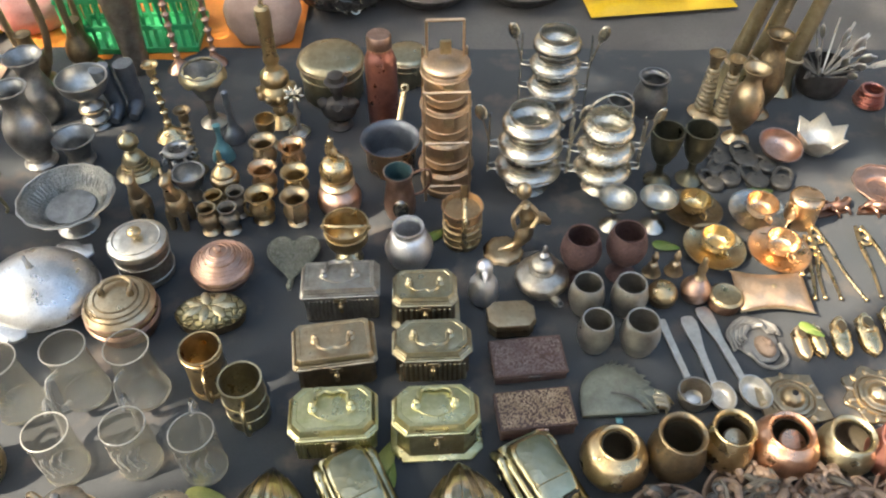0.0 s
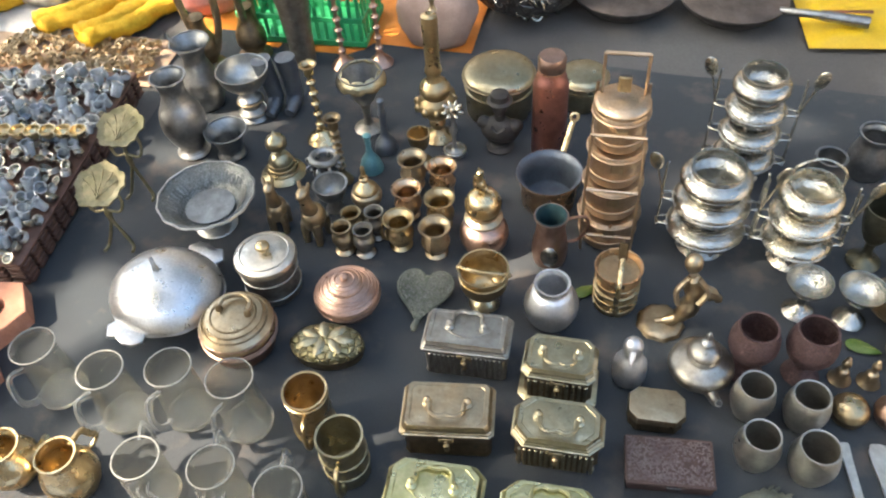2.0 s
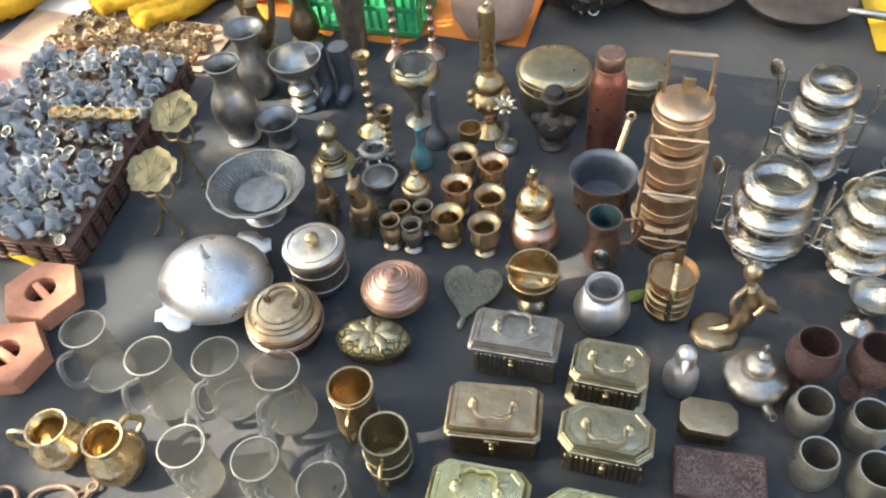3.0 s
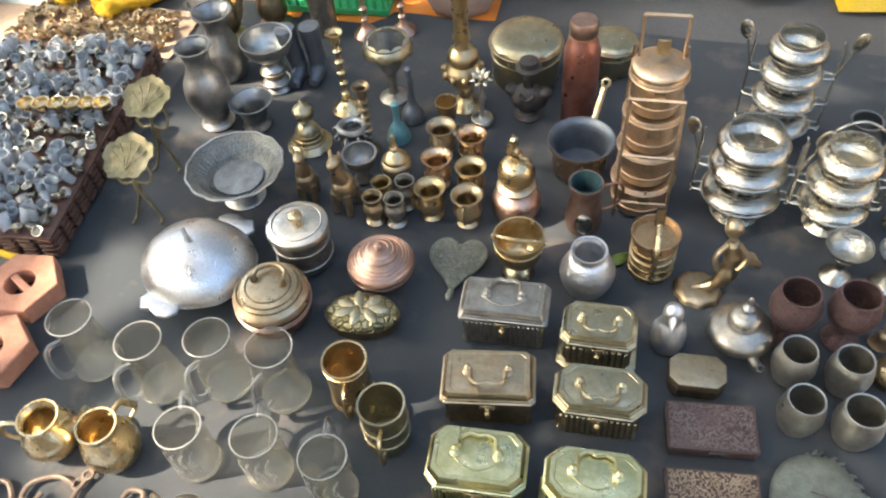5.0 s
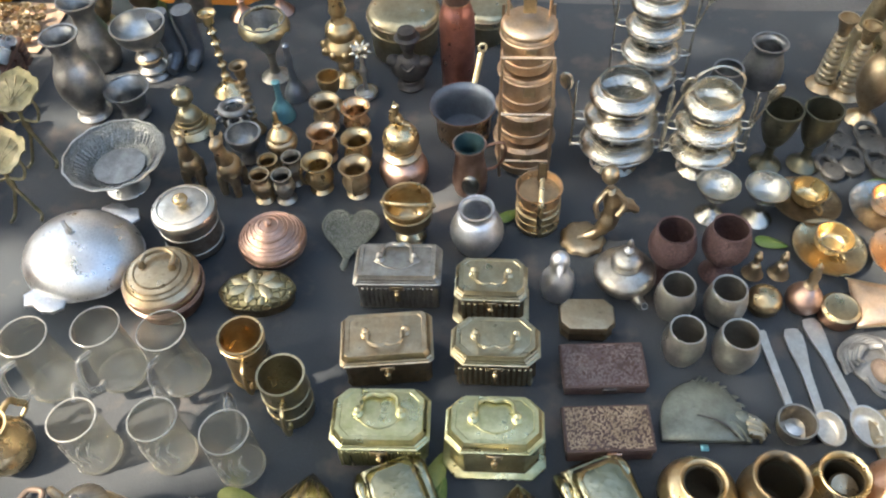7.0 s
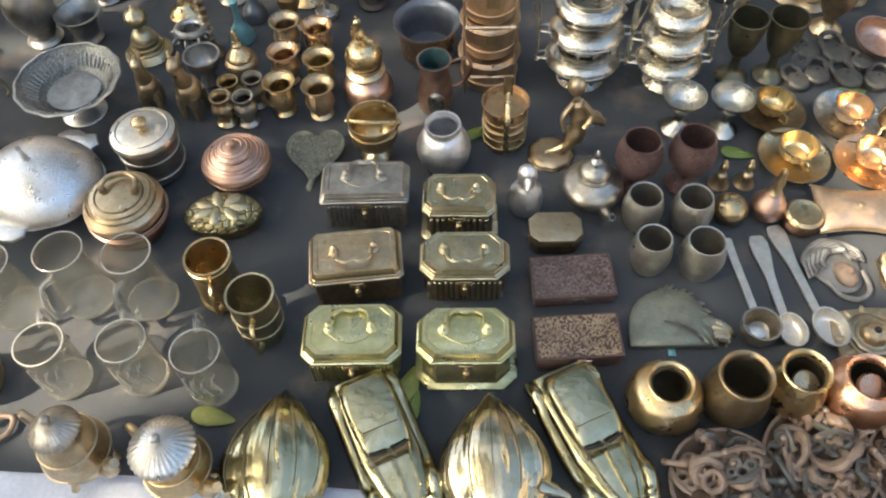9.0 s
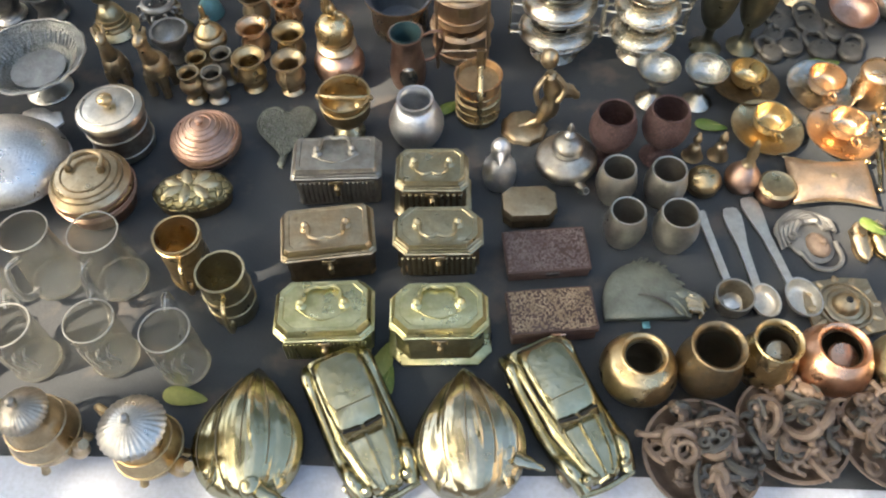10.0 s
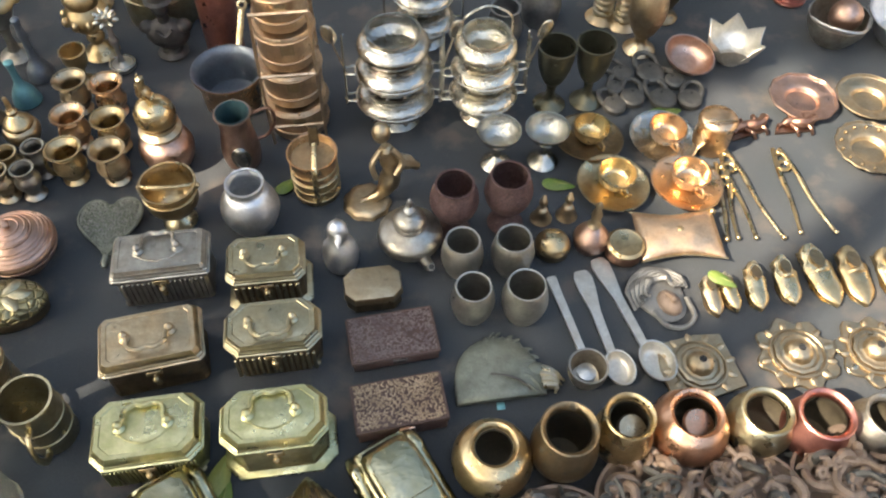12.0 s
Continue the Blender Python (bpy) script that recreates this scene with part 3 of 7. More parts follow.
def bird_jug(x, y):
    t = thing("spouted_jug", x, y, "yellow brass jug with a long pointed spout", "jug", 200)
    part("body", shell([(0.022, 0), (0.03, 0.004), (0.045, 0.03), (0.044, 0.05), (0.03, 0.072), (0.026, 0.08), (0.032, 0.09)], 0.002, n=28), "brass_bright", t)
    part("spout", tube([(-0.03, 0, 0.05), (-0.06, 0, 0.07), (-0.08, 0, 0.1)], [0.014, 0.011, 0.008, 0.006], 10, 4), "brass_bright", t)
    part("handle", tube([(0.03, 0, 0.08), (0.062, 0, 0.085), (0.066, 0, 0.05), (0.04, 0, 0.03)], 0.004, 8, 4), "brass_bright", t)


bird_jug(-0.815, 0.705)


def scroll_hook(x, y, rz, s=1.0):
    t = thing("scroll_hook", x, y, "dark scrolled iron hook lying on the cloth", "hook", rz, group="scroll hooks")
    part("hook", tube([(0.05 * s, 0, 0.005), (0.02 * s, 0.018 * s, 0.005), (-0.02 * s, 0.012 * s, 0.006), (-0.03 * s, -0.012 * s, 0.006), (-0.01 * s, -0.02 * s, 0.007), (0.002 * s, -0.008 * s, 0.008)], 0.0045, 8, 5), "bronze_brown", t)
    part("eye", torus(0.008, 0.003, 0.006, 14, 6, 0.056 * s, 0), "bronze_brown", t)


for hx, hy, hr_ in ((-0.80, 0.628, 20), (-0.72, 0.612, 110), (-0.66, 0.634, 200), (-0.86, 0.60, 300)):
    scroll_hook(hx, hy, hr_)


# ---- teapots at the front ----
def front_teapot(x, y, mat, lidmat, label, rz, r, h, lid_r):
    """A footed pot of body radius r; its rim stands at height h under a fluted lid."""
    t = thing("teapot", x, y, label, "teapot", rz)
    for a in (40, 160, 280):
        part("foot", tube([(0.55 * r * math.cos(radians(a)), 0.55 * r * math.sin(radians(a)), 0.022), (0.80 * r * math.cos(radians(a)), 0.80 * r * math.sin(radians(a)), 0.012), (0.86 * r * math.cos(radians(a)), 0.86 * r * math.sin(radians(a)), 0.004)], [0.007, 0.0055, 0.0065], 8, 3), mat, t)
    part("body", shell([(0.45 * r, 0.014), (0.80 * r, 0.024), (r, 0.40 * h), (0.98 * r, 0.55 * h), (0.80 * r, 0.76 * h), (lid_r * 0.86, 0.88 * h), (lid_r * 0.88, h)], 0.002, n=32), mat, t)
    part("band", torus(r * 1.005, 0.0022, 0.46 * h), mat, t)
    part("band", torus(r * 0.86, 0.0018, 0.71 * h), mat, t)
    lid = part("lid", lathe([(lid_r * 0.98, h), (lid_r * 1.04, h + 0.003), (lid_r * 1.02, h + 0.006), (lid_r * 0.84, h + 0.013), (lid_r * 0.5, h + 0.021), (0.006, h + 0.025)], 120, 3, flutes=30, depth=0.022), lidmat, t, "fluted domed lid")
    part("knob", lathe([(0.005, h + 0.023), (0.0035, h + 0.029), (0.007, h + 0.034), (0.006, h + 0.040), (0, h + 0.043)], 12), lidmat, lid)
    part("spout", tube([(0.85 * r, 0, 0.30 * h), (1.35 * r, 0, 0.45 * h), (1.55 * r, 0, 0.70 * h), (1.95 * r, 0, 0.88 * h)], [0.013, 0.011, 0.009, 0.007], 12, 4), mat, t)
    part("handle", tube([(-0.75 * r, 0, 0.82 * h), (-1.25 * r, 0, 0.98 * h), (-1.60 * r, 0, 0.78 * h), (-1.50 * r, 0, 0.45 * h), (-0.95 * r, 0, 0.34 * h)], 0.0048, 8, 5), mat, t)


front_teapot(-0.497, 0.596, "brass_tan", "grey_brass", "tarnished brass teapot with a fluted lid", -22, 0.047, 0.125, 0.033)
front_teapot(-0.350, 0.583, "brass", "pewter_light", "brass teapot with a fluted silvery lid", -28, 0.046, 0.118, 0.043)


# ---- bird-shaped boxes and toy cars at the front ----
def bird_box(x, y, rz, mat, label, head):
    t = thing("bird_box", x, y, label, "box", rz, group="bird-shaped brass boxes")
    loops = []
    n = 108
    for i in range(15):
        u = i / 14
        yy = 0.105 - 0.20 * u
        hw = 0.003 + 0.067 * (math.sin(math.pi / 2 * u / 0.62) if u < 0.62 else math.sqrt(max(0.02, 1 - ((u - 0.62) / 0.385) ** 2)))
        hh = 0.066 * math.sin(math.pi * (0.03 + 0.87 * u ** 0.9)) ** 0.7 + 0.012
        lp = []
        for j in range(n):
            a = 2 * math.pi * j / n
            c, s_ = math.cos(a), math.sin(a)
            ridge = 1 + 0.13 * abs(math.sin(2.5 * a + 1.2 * u)) + 0.014 * math.cos(36 * a + 4 * u) * (0.3 + u * (1 - u) * 2.5)
            lp.append((hw * c * ridge, yy, max(0.0, hh * 0.38 + hh * 0.62 * s_ * ridge if s_ > 0 else hh * 0.38 * (1 + s_))))
        loops.append(lp)
    body = part("body", rings(loops), mat, t, angle=60)
    for k in range(5):
        a = radians(28 + 29 * k + rz)
        pts = []
        for i in range(2, 12):
            q = Vector(loops[i][int(round(a / (2 * math.pi) * n))])
            pts.append(q + Vector((math.cos(a) * 0.0006, 0, math.sin(a) * 0.0006)))
        part("groove", tube(pts, 0.0009, 5, 2), "brass_old", body, "dark engraved groove")
    part("crest", tube([(0, 0.104, 0.016), (0.004, 0.06, 0.064), (0.010, 0.0, 0.081), (0.018, -0.05, 0.066)], [0.003, 0.005, 0.006, 0.004], 8, 4), mat, t)
    for s in (-1, 1):
        w = part("wing", moved(slab([(0.0, 0.045), (0.016, 0.02), (0.022, -0.02), (0.015, -0.05), (0.0, -0.06), (-0.012, -0.03), (-0.012, 0.02)], 0, 0.003, 0.001, 0.005), pose(s * 0.045, -0.022, 0.044, 0, s * 46, 0)), mat, t)
        for k in range(4):
            part("feather", moved(tube([(-0.006 + 0.007 * k, 0.022 - 0.012 * k, 0.006), (0.0 + 0.006 * k, -0.01, 0.009), (-0.002 + 0.004 * k, -0.045, 0.005)], 0.0018, 6, 3), pose(s * 0.045, -0.022, 0.044, 0, s * 46, 0)), mat, w)
    hx, hy = head
    hd = part("head", ball(0.018, (hx, hy, 0.048), 1, 1.3, 0.8), mat, t)
    part("beak", tube([(hx + 0.012, hy - 0.012, 0.05), (hx + 0.032, hy - 0.02, 0.046), (hx + 0.052, hy - 0.028, 0.04)], [0.013, 0.010, 0.006, 0.003], 10, 3, flat=0.6), mat, hd)


bird_box(-0.220, 0.612, 4, "brass_cast", "yellowish brass bird-shaped box with folded wings", (0.012, -0.072))
bird_box(0.085, 0.625, 6, "brass_cast_pale", "pale brass bird-shaped box with its head turned", (0.046, -0.03))


def toy_car(x, y, rz, mat):
    t = thing("toy_car", x, y, "vintage toy car cast in tarnished brass", "toy car", rz, group="brass toy cars")

    def sec(yy, hw, z0, z1, e=0.45, n=20):
        lp = []
        for j in range(n):
            a = 2 * math.pi * (j + 0.5) / n
            c, s_ = math.cos(a), math.sin(a)
            lp.append((hw * math.copysign(abs(c) ** e, c), yy, (z0 + z1) / 2 + (z1 - z0) / 2 * math.copysign(abs(s_) ** e, s_)))
        return lp
    part("body", rings([sec(0.112, 0.030, 0.018, 0.038), sec(0.106, 0.040, 0.014, 0.048), sec(0.07, 0.044, 0.012, 0.052), sec(-0.03, 0.043, 0.012, 0.052), sec(-0.075, 0.034, 0.013, 0.050),
                        sec(-0.10, 0.026, 0.014, 0.046), sec(-0.108, 0.020, 0.016, 0.040)]), mat, t, angle=50)
    part("cabin", rings([sec(0.100, 0.028, 0.046, 0.056), sec(0.088, 0.036, 0.046, 0.072), sec(0.06, 0.038, 0.046, 0.080), sec(0.015, 0.037, 0.046, 0.080), sec(-0.012, 0.034, 0.046, 0.074), sec(-0.034, 0.031, 0.046, 0.052)]), mat, t, angle=50)
    part("roof", slab([(0.029, 0.074), (0.031, 0.02), (0.026, 0.006), (-0.026, 0.006), (-0.031, 0.02), (-0.029, 0.074), (-0.018, 0.083), (0.018, 0.083)], 0.079, 0.0815, 0.001, 0.002), mat, t)
    for s in (-1, 1):
        part("windscreen", moved(block(0.027, 0.003, 0, 0.011, 0.001), pose(s * 0.0155, -0.0215, 0.062, 28, 0, s * 9)), "black", t, "dark windscreen slot")
        part("side_window", moved(block(0.002, 0.05, 0, 0.012, 0.0008), pose(s * 0.037, 0.035, 0.060, 0, s * -6, 0)), "black", t)
        part("fender", tube([(s * 0.041, 0.108, 0.016), (s * 0.044, 0.085, 0.040), (s * 0.045, 0.055, 0.026), (s * 0.045, 0.0, 0.016), (s * 0.044, -0.05, 0.022), (s * 0.041, -0.078, 0.038), (s * 0.034, -0.108, 0.022)], 0.0115, 10, 4), mat, t)
        for yy in (0.072, -0.078):
            wh = part("wheel", moved(lathe([(0, -0.005), (0.012, -0.006), (0.0165, -0.004), (0.0165, 0.004), (0.012, 0.006), (0, 0.005)], 18), pose(s * 0.047, yy, 0.0165, 0, 90, 0)), "brass_old", t)
            part("hub", moved(lathe([(0.007, 0), (0.006, 0.003), (0, 0.004)], 12), pose(s * 0.053, yy, 0.0165, 0, s * 90, 0)), mat, wh)
        part("headlight", lathe([(0, 0), (0.006, 0.001), (0.008, 0.006), (0.006, 0.01), (0, 0.0115)], 14), mat, t).matrix_local = pose(s * 0.029, -0.098, 0.044, 70, 0, 0)
        part("hood_line", tube([(s * 0.026, -0.03, 0.053), (s * 0.021, -0.075, 0.0515), (s * 0.010, -0.106, 0.045)], 0.0022, 6, 4), mat, t)
    part("hood_ridge", tube([(0, -0.032, 0.054), (0, -0.075, 0.0525), (0, -0.107, 0.045)], 0.0028, 6, 4), mat, t)
    gr = part("grille", rings([[(q[0], -0.1075, q[1]) for q in ((0.012, 0.018), (0.014, 0.034), (0, 0.046), (-0.014, 0.034), (-0.012, 0.018))], [(q[0], -0.1115, q[1]) for q in ((0.011, 0.019), (0.0125, 0.034), (0, 0.044), (-0.0125, 0.034), (-0.011, 0.019))]]), mat, t)
    for k in range(5):
        part("grille_bar", block(0.0012, 0.002, 0.021, 0.037, 0.0004, 0.0003), "black", gr).location = (-0.008 + 0.004 * k, -0.1125, 0)
    for yy in (0.116, -0.115):
        part("bumper", tube([(-0.042, yy * 0.97, 0.016), (0, yy * 1.01, 0.016), (0.042, yy * 0.97, 0.016)], 0.0045, 8, 3), mat, t)


toy_car(-0.070, 0.640, 28, "brass_cast")
toy_car(0.222, 0.668, 28, "brass_cast")


# ---- round pots along the front ----
def lota(x, y, r, h, mouth, mat, label, tilt=(0, 0), inside=None):
    t = thing("water_pot", x, y, label, "pot", tilt=tilt, group="round water pots")
    body = [(r * 0.55, 0.0), (r * 0.8, h * 0.1), (r * 0.99, h * 0.36), (r * 0.97, h * 0.56), (r * 0.8, h * 0.78), (mouth * 0.93, h * 0.9)]
    part("body", shell(body, 0.0022, 5, n=36), mat, t)
    part("rim", lathe([(mouth * 0.9, h * 0.88), (mouth * 0.95, h * 0.93), (mouth * 1.10, h * 0.985), (mouth * 1.12, h), (mouth * 1.06, h * 1.02), (mouth * 0.93, h * 0.99), (mouth * 0.86, h * 0.93), (mouth * 0.86, h * 0.89), (mouth * 0.9, h * 0.88)], 36, loop=True), mat, t)
    # inner skin, coloured much darker than the pot's body
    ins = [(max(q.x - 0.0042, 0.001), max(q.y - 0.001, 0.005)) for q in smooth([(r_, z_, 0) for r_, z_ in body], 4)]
    part("inside", rings([[(a_ * math.cos(2 * math.pi * k / 30), a_ * math.sin(2 * math.pi * k / 30), min(z_, h * 0.9)) for k in range(30)] for a_, z_ in ins], True, False), "pot_inside", t, "dark inside")
    if inside:
        part("lid", lathe([(0, 0), (mouth * 0.66, 0.0), (mouth * 0.68, 0.003), (mouth * 0.6, 0.006), (0, 0.007)], 26, 1), inside, t, "small flat dish inside").matrix_local = pose(mouth * 0.2, -mouth * 0.12, h * 0.66, 14, 8, 0)


lota(0.326, 0.731, 0.056, 0.088, 0.030, "brass", "polished yellow brass water pot with thick rim")
lota(0.425, 0.738, 0.047, 0.108, 0.035, "brass_old", "dark brass water pot with a wide rim")
lota(0.509, 0.751, 0.042, 0.105, 0.031, "brass_bright", "bright brass water pot with a flared rim", inside="brass_tan")
lota(0.606, 0.757, 0.056, 0.084, 0.034, "copper", "pinkish copper water pot with a thick rim", inside="copper")
lota(0.708, 0.757, 0.048, 0.076, 0.033, "brass_olive", "olive brass water pot standing on the cloth")
lota(0.784, 0.744, 0.047, 0.084, 0.035, "copper_red", "reddish copper water pot standing on the cloth")
lota(0.870, 0.742, 0.042, 0.068, 0.030, "grey_brass", "grey brass water pot with a narrow mouth", (0, 6))


# ---- dishes heaped with cast pieces ----
def heaped_dish(x, y, r, seed, n=15):
    t = thing("trinket_dish", x, y, "brown bronze dish heaped with cast hooks and figures", "dish", group="heaped dishes")
    part("dish", shell([(r * 0.5, 0), (r * 0.78, 0.004), (r * 1.02, 0.020), (r * 1.08, 0.026)], 0.003, n=36), "bronze_tan", t)
    rnd = random.Random(seed)
    for i in range(n):
        a, q = rnd.uniform(0, 360), r * math.sqrt(rnd.random()) * 0.88
        z = 0.026 + 0.042 * (1 - q / r) + rnd.uniform(-0.006, 0.008)
        s = rnd.uniform(0.6, 1.0)
        kind = rnd.random()
        if kind < 0.4:
            g = joined(tube([(0.034 * s, 0, 0.0), (0.014 * s, 0.015 * s, 0.004), (-0.012 * s, 0.012 * s, 0.006), (-0.022 * s, -0.006 * s, 0.004), (-0.01 * s, -0.017 * s, 0.0), (0.004 * s, -0.008 * s, -0.002)], [0.0045, 0.0065, 0.0075, 0.006, 0.004], 7, 4),
                       ball(0.007 * s, (0.036 * s, 0, 0), n=8, m=5))
            nm = "hook"
        elif kind < 0.55:
            g = joined(torus(0.014 * s, 0.004, 0.0, 16, 6), tube([(0.013 * s, 0, 0), (0.032 * s, 0.004, 0.004)], 0.004, 6))
            nm = "ring_pull"
        elif kind < 0.85:
            # flat cast openwork: scrolls round a pierced middle
            g = joined(torus(0.011 * s, 0.0042, 0, 14, 6), torus(0.008 * s, 0.0036, 0.001, 12, 6, 0.019 * s, 0.004), torus(0.0075 * s, 0.0036, 0.001, 12, 6, -0.017 * s, 0.007 * s),
                       tube([(-0.030 * s, -0.004, 0), (-0.012 * s, -0.013 * s, 0.003), (0.012 * s, -0.012 * s, 0.003), (0.033 * s, -0.003, 0)], [0.003, 0.005, 0.005, 0.003], 6, 3),
                       tube([(0, 0.010 * s, 0), (0.003, 0.022 * s, 0.002), (-0.006 * s, 0.030 * s, 0.001)], [0.005, 0.004, 0.0025], 6, 3))
            nm = "openwork"
        else:
            g = joined(ball(0.013 * s, (0, 0, 0), 1.6, 0.8, 0.75, 10, 6), ball(0.008 * s, (0.022 * s, 0, 0.006), 1.3, 0.9, 0.9, 8, 5), tube([(-0.018 * s, 0, 0), (-0.032 * s, 0.006, 0.006), (-0.036 * s, 0.016, 0.004)], [0.005, 0.0035, 0.002], 6, 3), *[tube([(dx, dy, 0), (dx * 1.3, dy * 1.8, -0.016)], 0.0032, 5) for dx in (-0.01, 0.01) for dy in (-0.006, 0.006)])
            nm = "figure"
        part(nm, moved(g, pose(q * math.cos(radians(a)), q * math.sin(radians(a)), z, rnd.uniform(-45, 45), rnd.uniform(-45, 45), rnd.uniform(0, 360))), rnd.choice(["bronze_brown", "bronze_brown", "iron_grey", "bronze_tan", "bronze_tan"]), t)


heaped_dish(0.405, 0.612, 0.074, 1, 34)
heaped_dish(0.535, 0.655, 0.072, 2, 34)
heaped_dish(0.672, 0.648, 0.070, 3, 32)
heaped_dish(0.795, 0.668, 0.060, 4, 26)
heaped_dish(0.900, 0.655, 0.055, 6, 24)


# ---- lidded pots on the cloth's middle ----
def turned(name, x, y, label, category, pieces, rz=0.0, group="", tilt=(0, 0), z=0.0, n=30):
    """A thing made of turned pieces: (part name, profile, material, rounding, open wall)."""
    t = thing(name, x, y, label, category, rz, z, group, tilt)
    for nm, prof, mat, k, wall in pieces:
        part(nm, shell(prof, wall, k, n=n) if wall else lathe(prof, n, k), mat, t)
    return t


t = turned("canister", -0.553, 1.160, "silvery brass canister with flat engraved lid", "canister",
           [("body", [(0, 0), (0.048, 0), (0.052, 0.004), (0.053, 0.05), (0.053, 0.082), (0.0545, 0.086)], "grey_brass", 1, 0),
            ("lid", [(0.0575, 0.084), (0.059, 0.089), (0.057, 0.097), (0.05, 0.101), (0.03, 0.104), (0, 0.105)], "cup_metal", 1, 0),
            ("knob", [(0.007, 0.103), (0.006, 0.108), (0.0125, 0.114), (0.0135, 0.119), (0.009, 0.124), (0, 0.126)], "brass", 3, 0)])
for zz in (0.02, 0.06):
    part("band", torus(0.0535, 0.0016, zz), "pewter_light", t)
part("groove", torus(0.046, 0.0014, 0.1025), "pewter_light", t)

t = turned("casserole", -0.556, 1.022, "grey-brown brass casserole with ringed lid and loop handle", "casserole",
           [("body", [(0, 0), (0.045, 0), (0.058, 0.008), (0.063, 0.03), (0.063, 0.05), (0.065, 0.054)], "copper_dark", 1, 0),
            ("lid", [(0.0665, 0.054), (0.068, 0.060), (0.066, 0.064), (0.0665, 0.070), (0.060, 0.078), (0.052, 0.083), (0.050, 0.088), (0.03, 0.092), (0, 0.093)], "brass_tan", 1, 0)])
for rr, zz in ((0.0665, 0.040), (0.0675, 0.048), (0.0655, 0.066)):
    part("band", torus(rr, 0.0022, zz), "copper_pink", t)
for rr, zz in ((0.058, 0.0795), (0.051, 0.0865), (0.040, 0.0905)):
    part("lid_ring", torus(rr, 0.0018, zz, 36), "brass_old", t)
for s in (-1, 1):
    part("handle_post", lathe([(0.007, 0.090), (0.006, 0.099), (0.003, 0.104), (0, 0.105)], 12), "brass_old", t).location = (s * 0.027, 0.004, 0)
part("handle", tube([(-0.027, 0.004, 0.1), (-0.024, 0.026, 0.101), (0, 0.037, 0.1), (0.024, 0.026, 0.101), (0.027, 0.004, 0.1)], 0.0042, 8, 5), "brass_tan", t)

t = turned("lidded_bowl", -0.392, 1.140, "pink copper lidded bowl with engraved rings", "bowl",
           [("body", [(0, 0), (0.032, 0), (0.04, 0.006), (0.056, 0.028), (0.058, 0.04), (0.0585, 0.044)], "relief_copper", 1, 0),
            ("lid", [(0.061, 0.043), (0.062, 0.048), (0.056, 0.057), (0.047, 0.066), (0.034, 0.073), (0.032, 0.079), (0.024, 0.084), (0.01, 0.087), (0, 0.0875)], "copper_pink", 2, 0),
            ("knob", [(0.006, 0.085), (0.005, 0.091), (0.008, 0.095), (0.005, 0.099), (0, 0.1)], "copper_pink", 1, 0)])
for rr, zz in ((0.059, 0.038), (0.0585, 0.0535), (0.0535, 0.060), (0.0485, 0.065), (0.043, 0.0685), (0.0335, 0.0765), (0.027, 0.0825), (0.018, 0.0858)):
    part("ring", torus(rr, 0.0017, zz), "copper_pink", t)

t = thing("oval_box", -0.397, 1.036, "oval embossed brass box with lobed lid", "box", 8)
part("body", lathe([(0, 0), (0.058, 0), (0.062, 0.003), (0.064, 0.02), (0.064, 0.024)], 36, sy=0.62), "brass_old", t)
lid = part("lid", lathe([(0.066, 0.0245), (0.067, 0.029), (0.063, 0.037), (0.05, 0.043), (0.028, 0.047), (0, 0.048)], 40, 2, sy=0.62, lobes=8, lobe=0.015), "relief_brass", t)
for i in range(7):
    a = i * 2 * math.pi / 7
    part("petal", moved(ball(0.014, (0, 0, 0), 1.4, 0.7, 0.3, 10, 6), pose(0.03 * math.cos(a), 0.018 * math.sin(a), 0.0455, 0, 0, math.degrees(a))), "brass_olive", lid)

# pierced heart-shaped trivet on small feet
out = []
for i in range(40):
    a = 2 * math.pi * i / 40
    out.append((0.052 * math.sin(a) ** 3, 0.0043 * (13 * math.cos(a) - 5 * math.cos(2 * a) - 2 * math.cos(3 * a) - math.cos(4 * a))))
t = thing("trivet", -0.264, 1.194, "grey-green pierced heart-shaped metal trivet", "trivet", 4)
part("plate", slab(out, 0.012, 0.018, 0.001, 0.002), "pierced_green", t)
part("rim", tube([(p[0], p[1], 0.017) for p in out], 0.0028, 6, closed=True), "slate_green", t)
for px, py in ((-0.03, 0.018), (0.03, 0.018), (0, -0.05)):
    part("foot", lathe([(0.004, 0), (0.003, 0.006), (0.005, 0.013)], 10), "slate_green", t).location = (px, py, 0)
part("tail", tube([(0, -0.068, 0.015), (-0.002, -0.078, 0.014), (-0.003, -0.088, 0.012)], [0.006, 0.007, 0.004], 8, 3), "slate_green", t)
rnd = random.Random(8)
beads = []
for _ in range(900):
    px, py = rnd.uniform(-0.05, 0.05), rnd.uniform(-0.072, 0.05)
    if abs(px) < 0.044 * (1 if py > -0.005 else max(0, 1 + (py + 0.005) / 0.07)) and py < 0.042:
        beads.append(moved(ball(0.0021, n=5, m=3), Matrix.Translation((px, py, 0.0192))))
part("piercing", joined(*beads), "slate_green", t, "beaded pierced pattern")["kind"] = "stuff"

# silver dome dish with lobed rim
t = thing("domed_dish", -0.728, 1.076, "large hammered silver dish with domed lid", "dish", -14)
part("dish", shell([(0.05, 0), (0.058, 0.003), (0.090, 0.022), (0.107, 0.036), (0.111, 0.04)], 0.002, n=48, sy=0.9, lobes=10, lobe=0.012, lobe_from=0.08), "silver_matt", t)
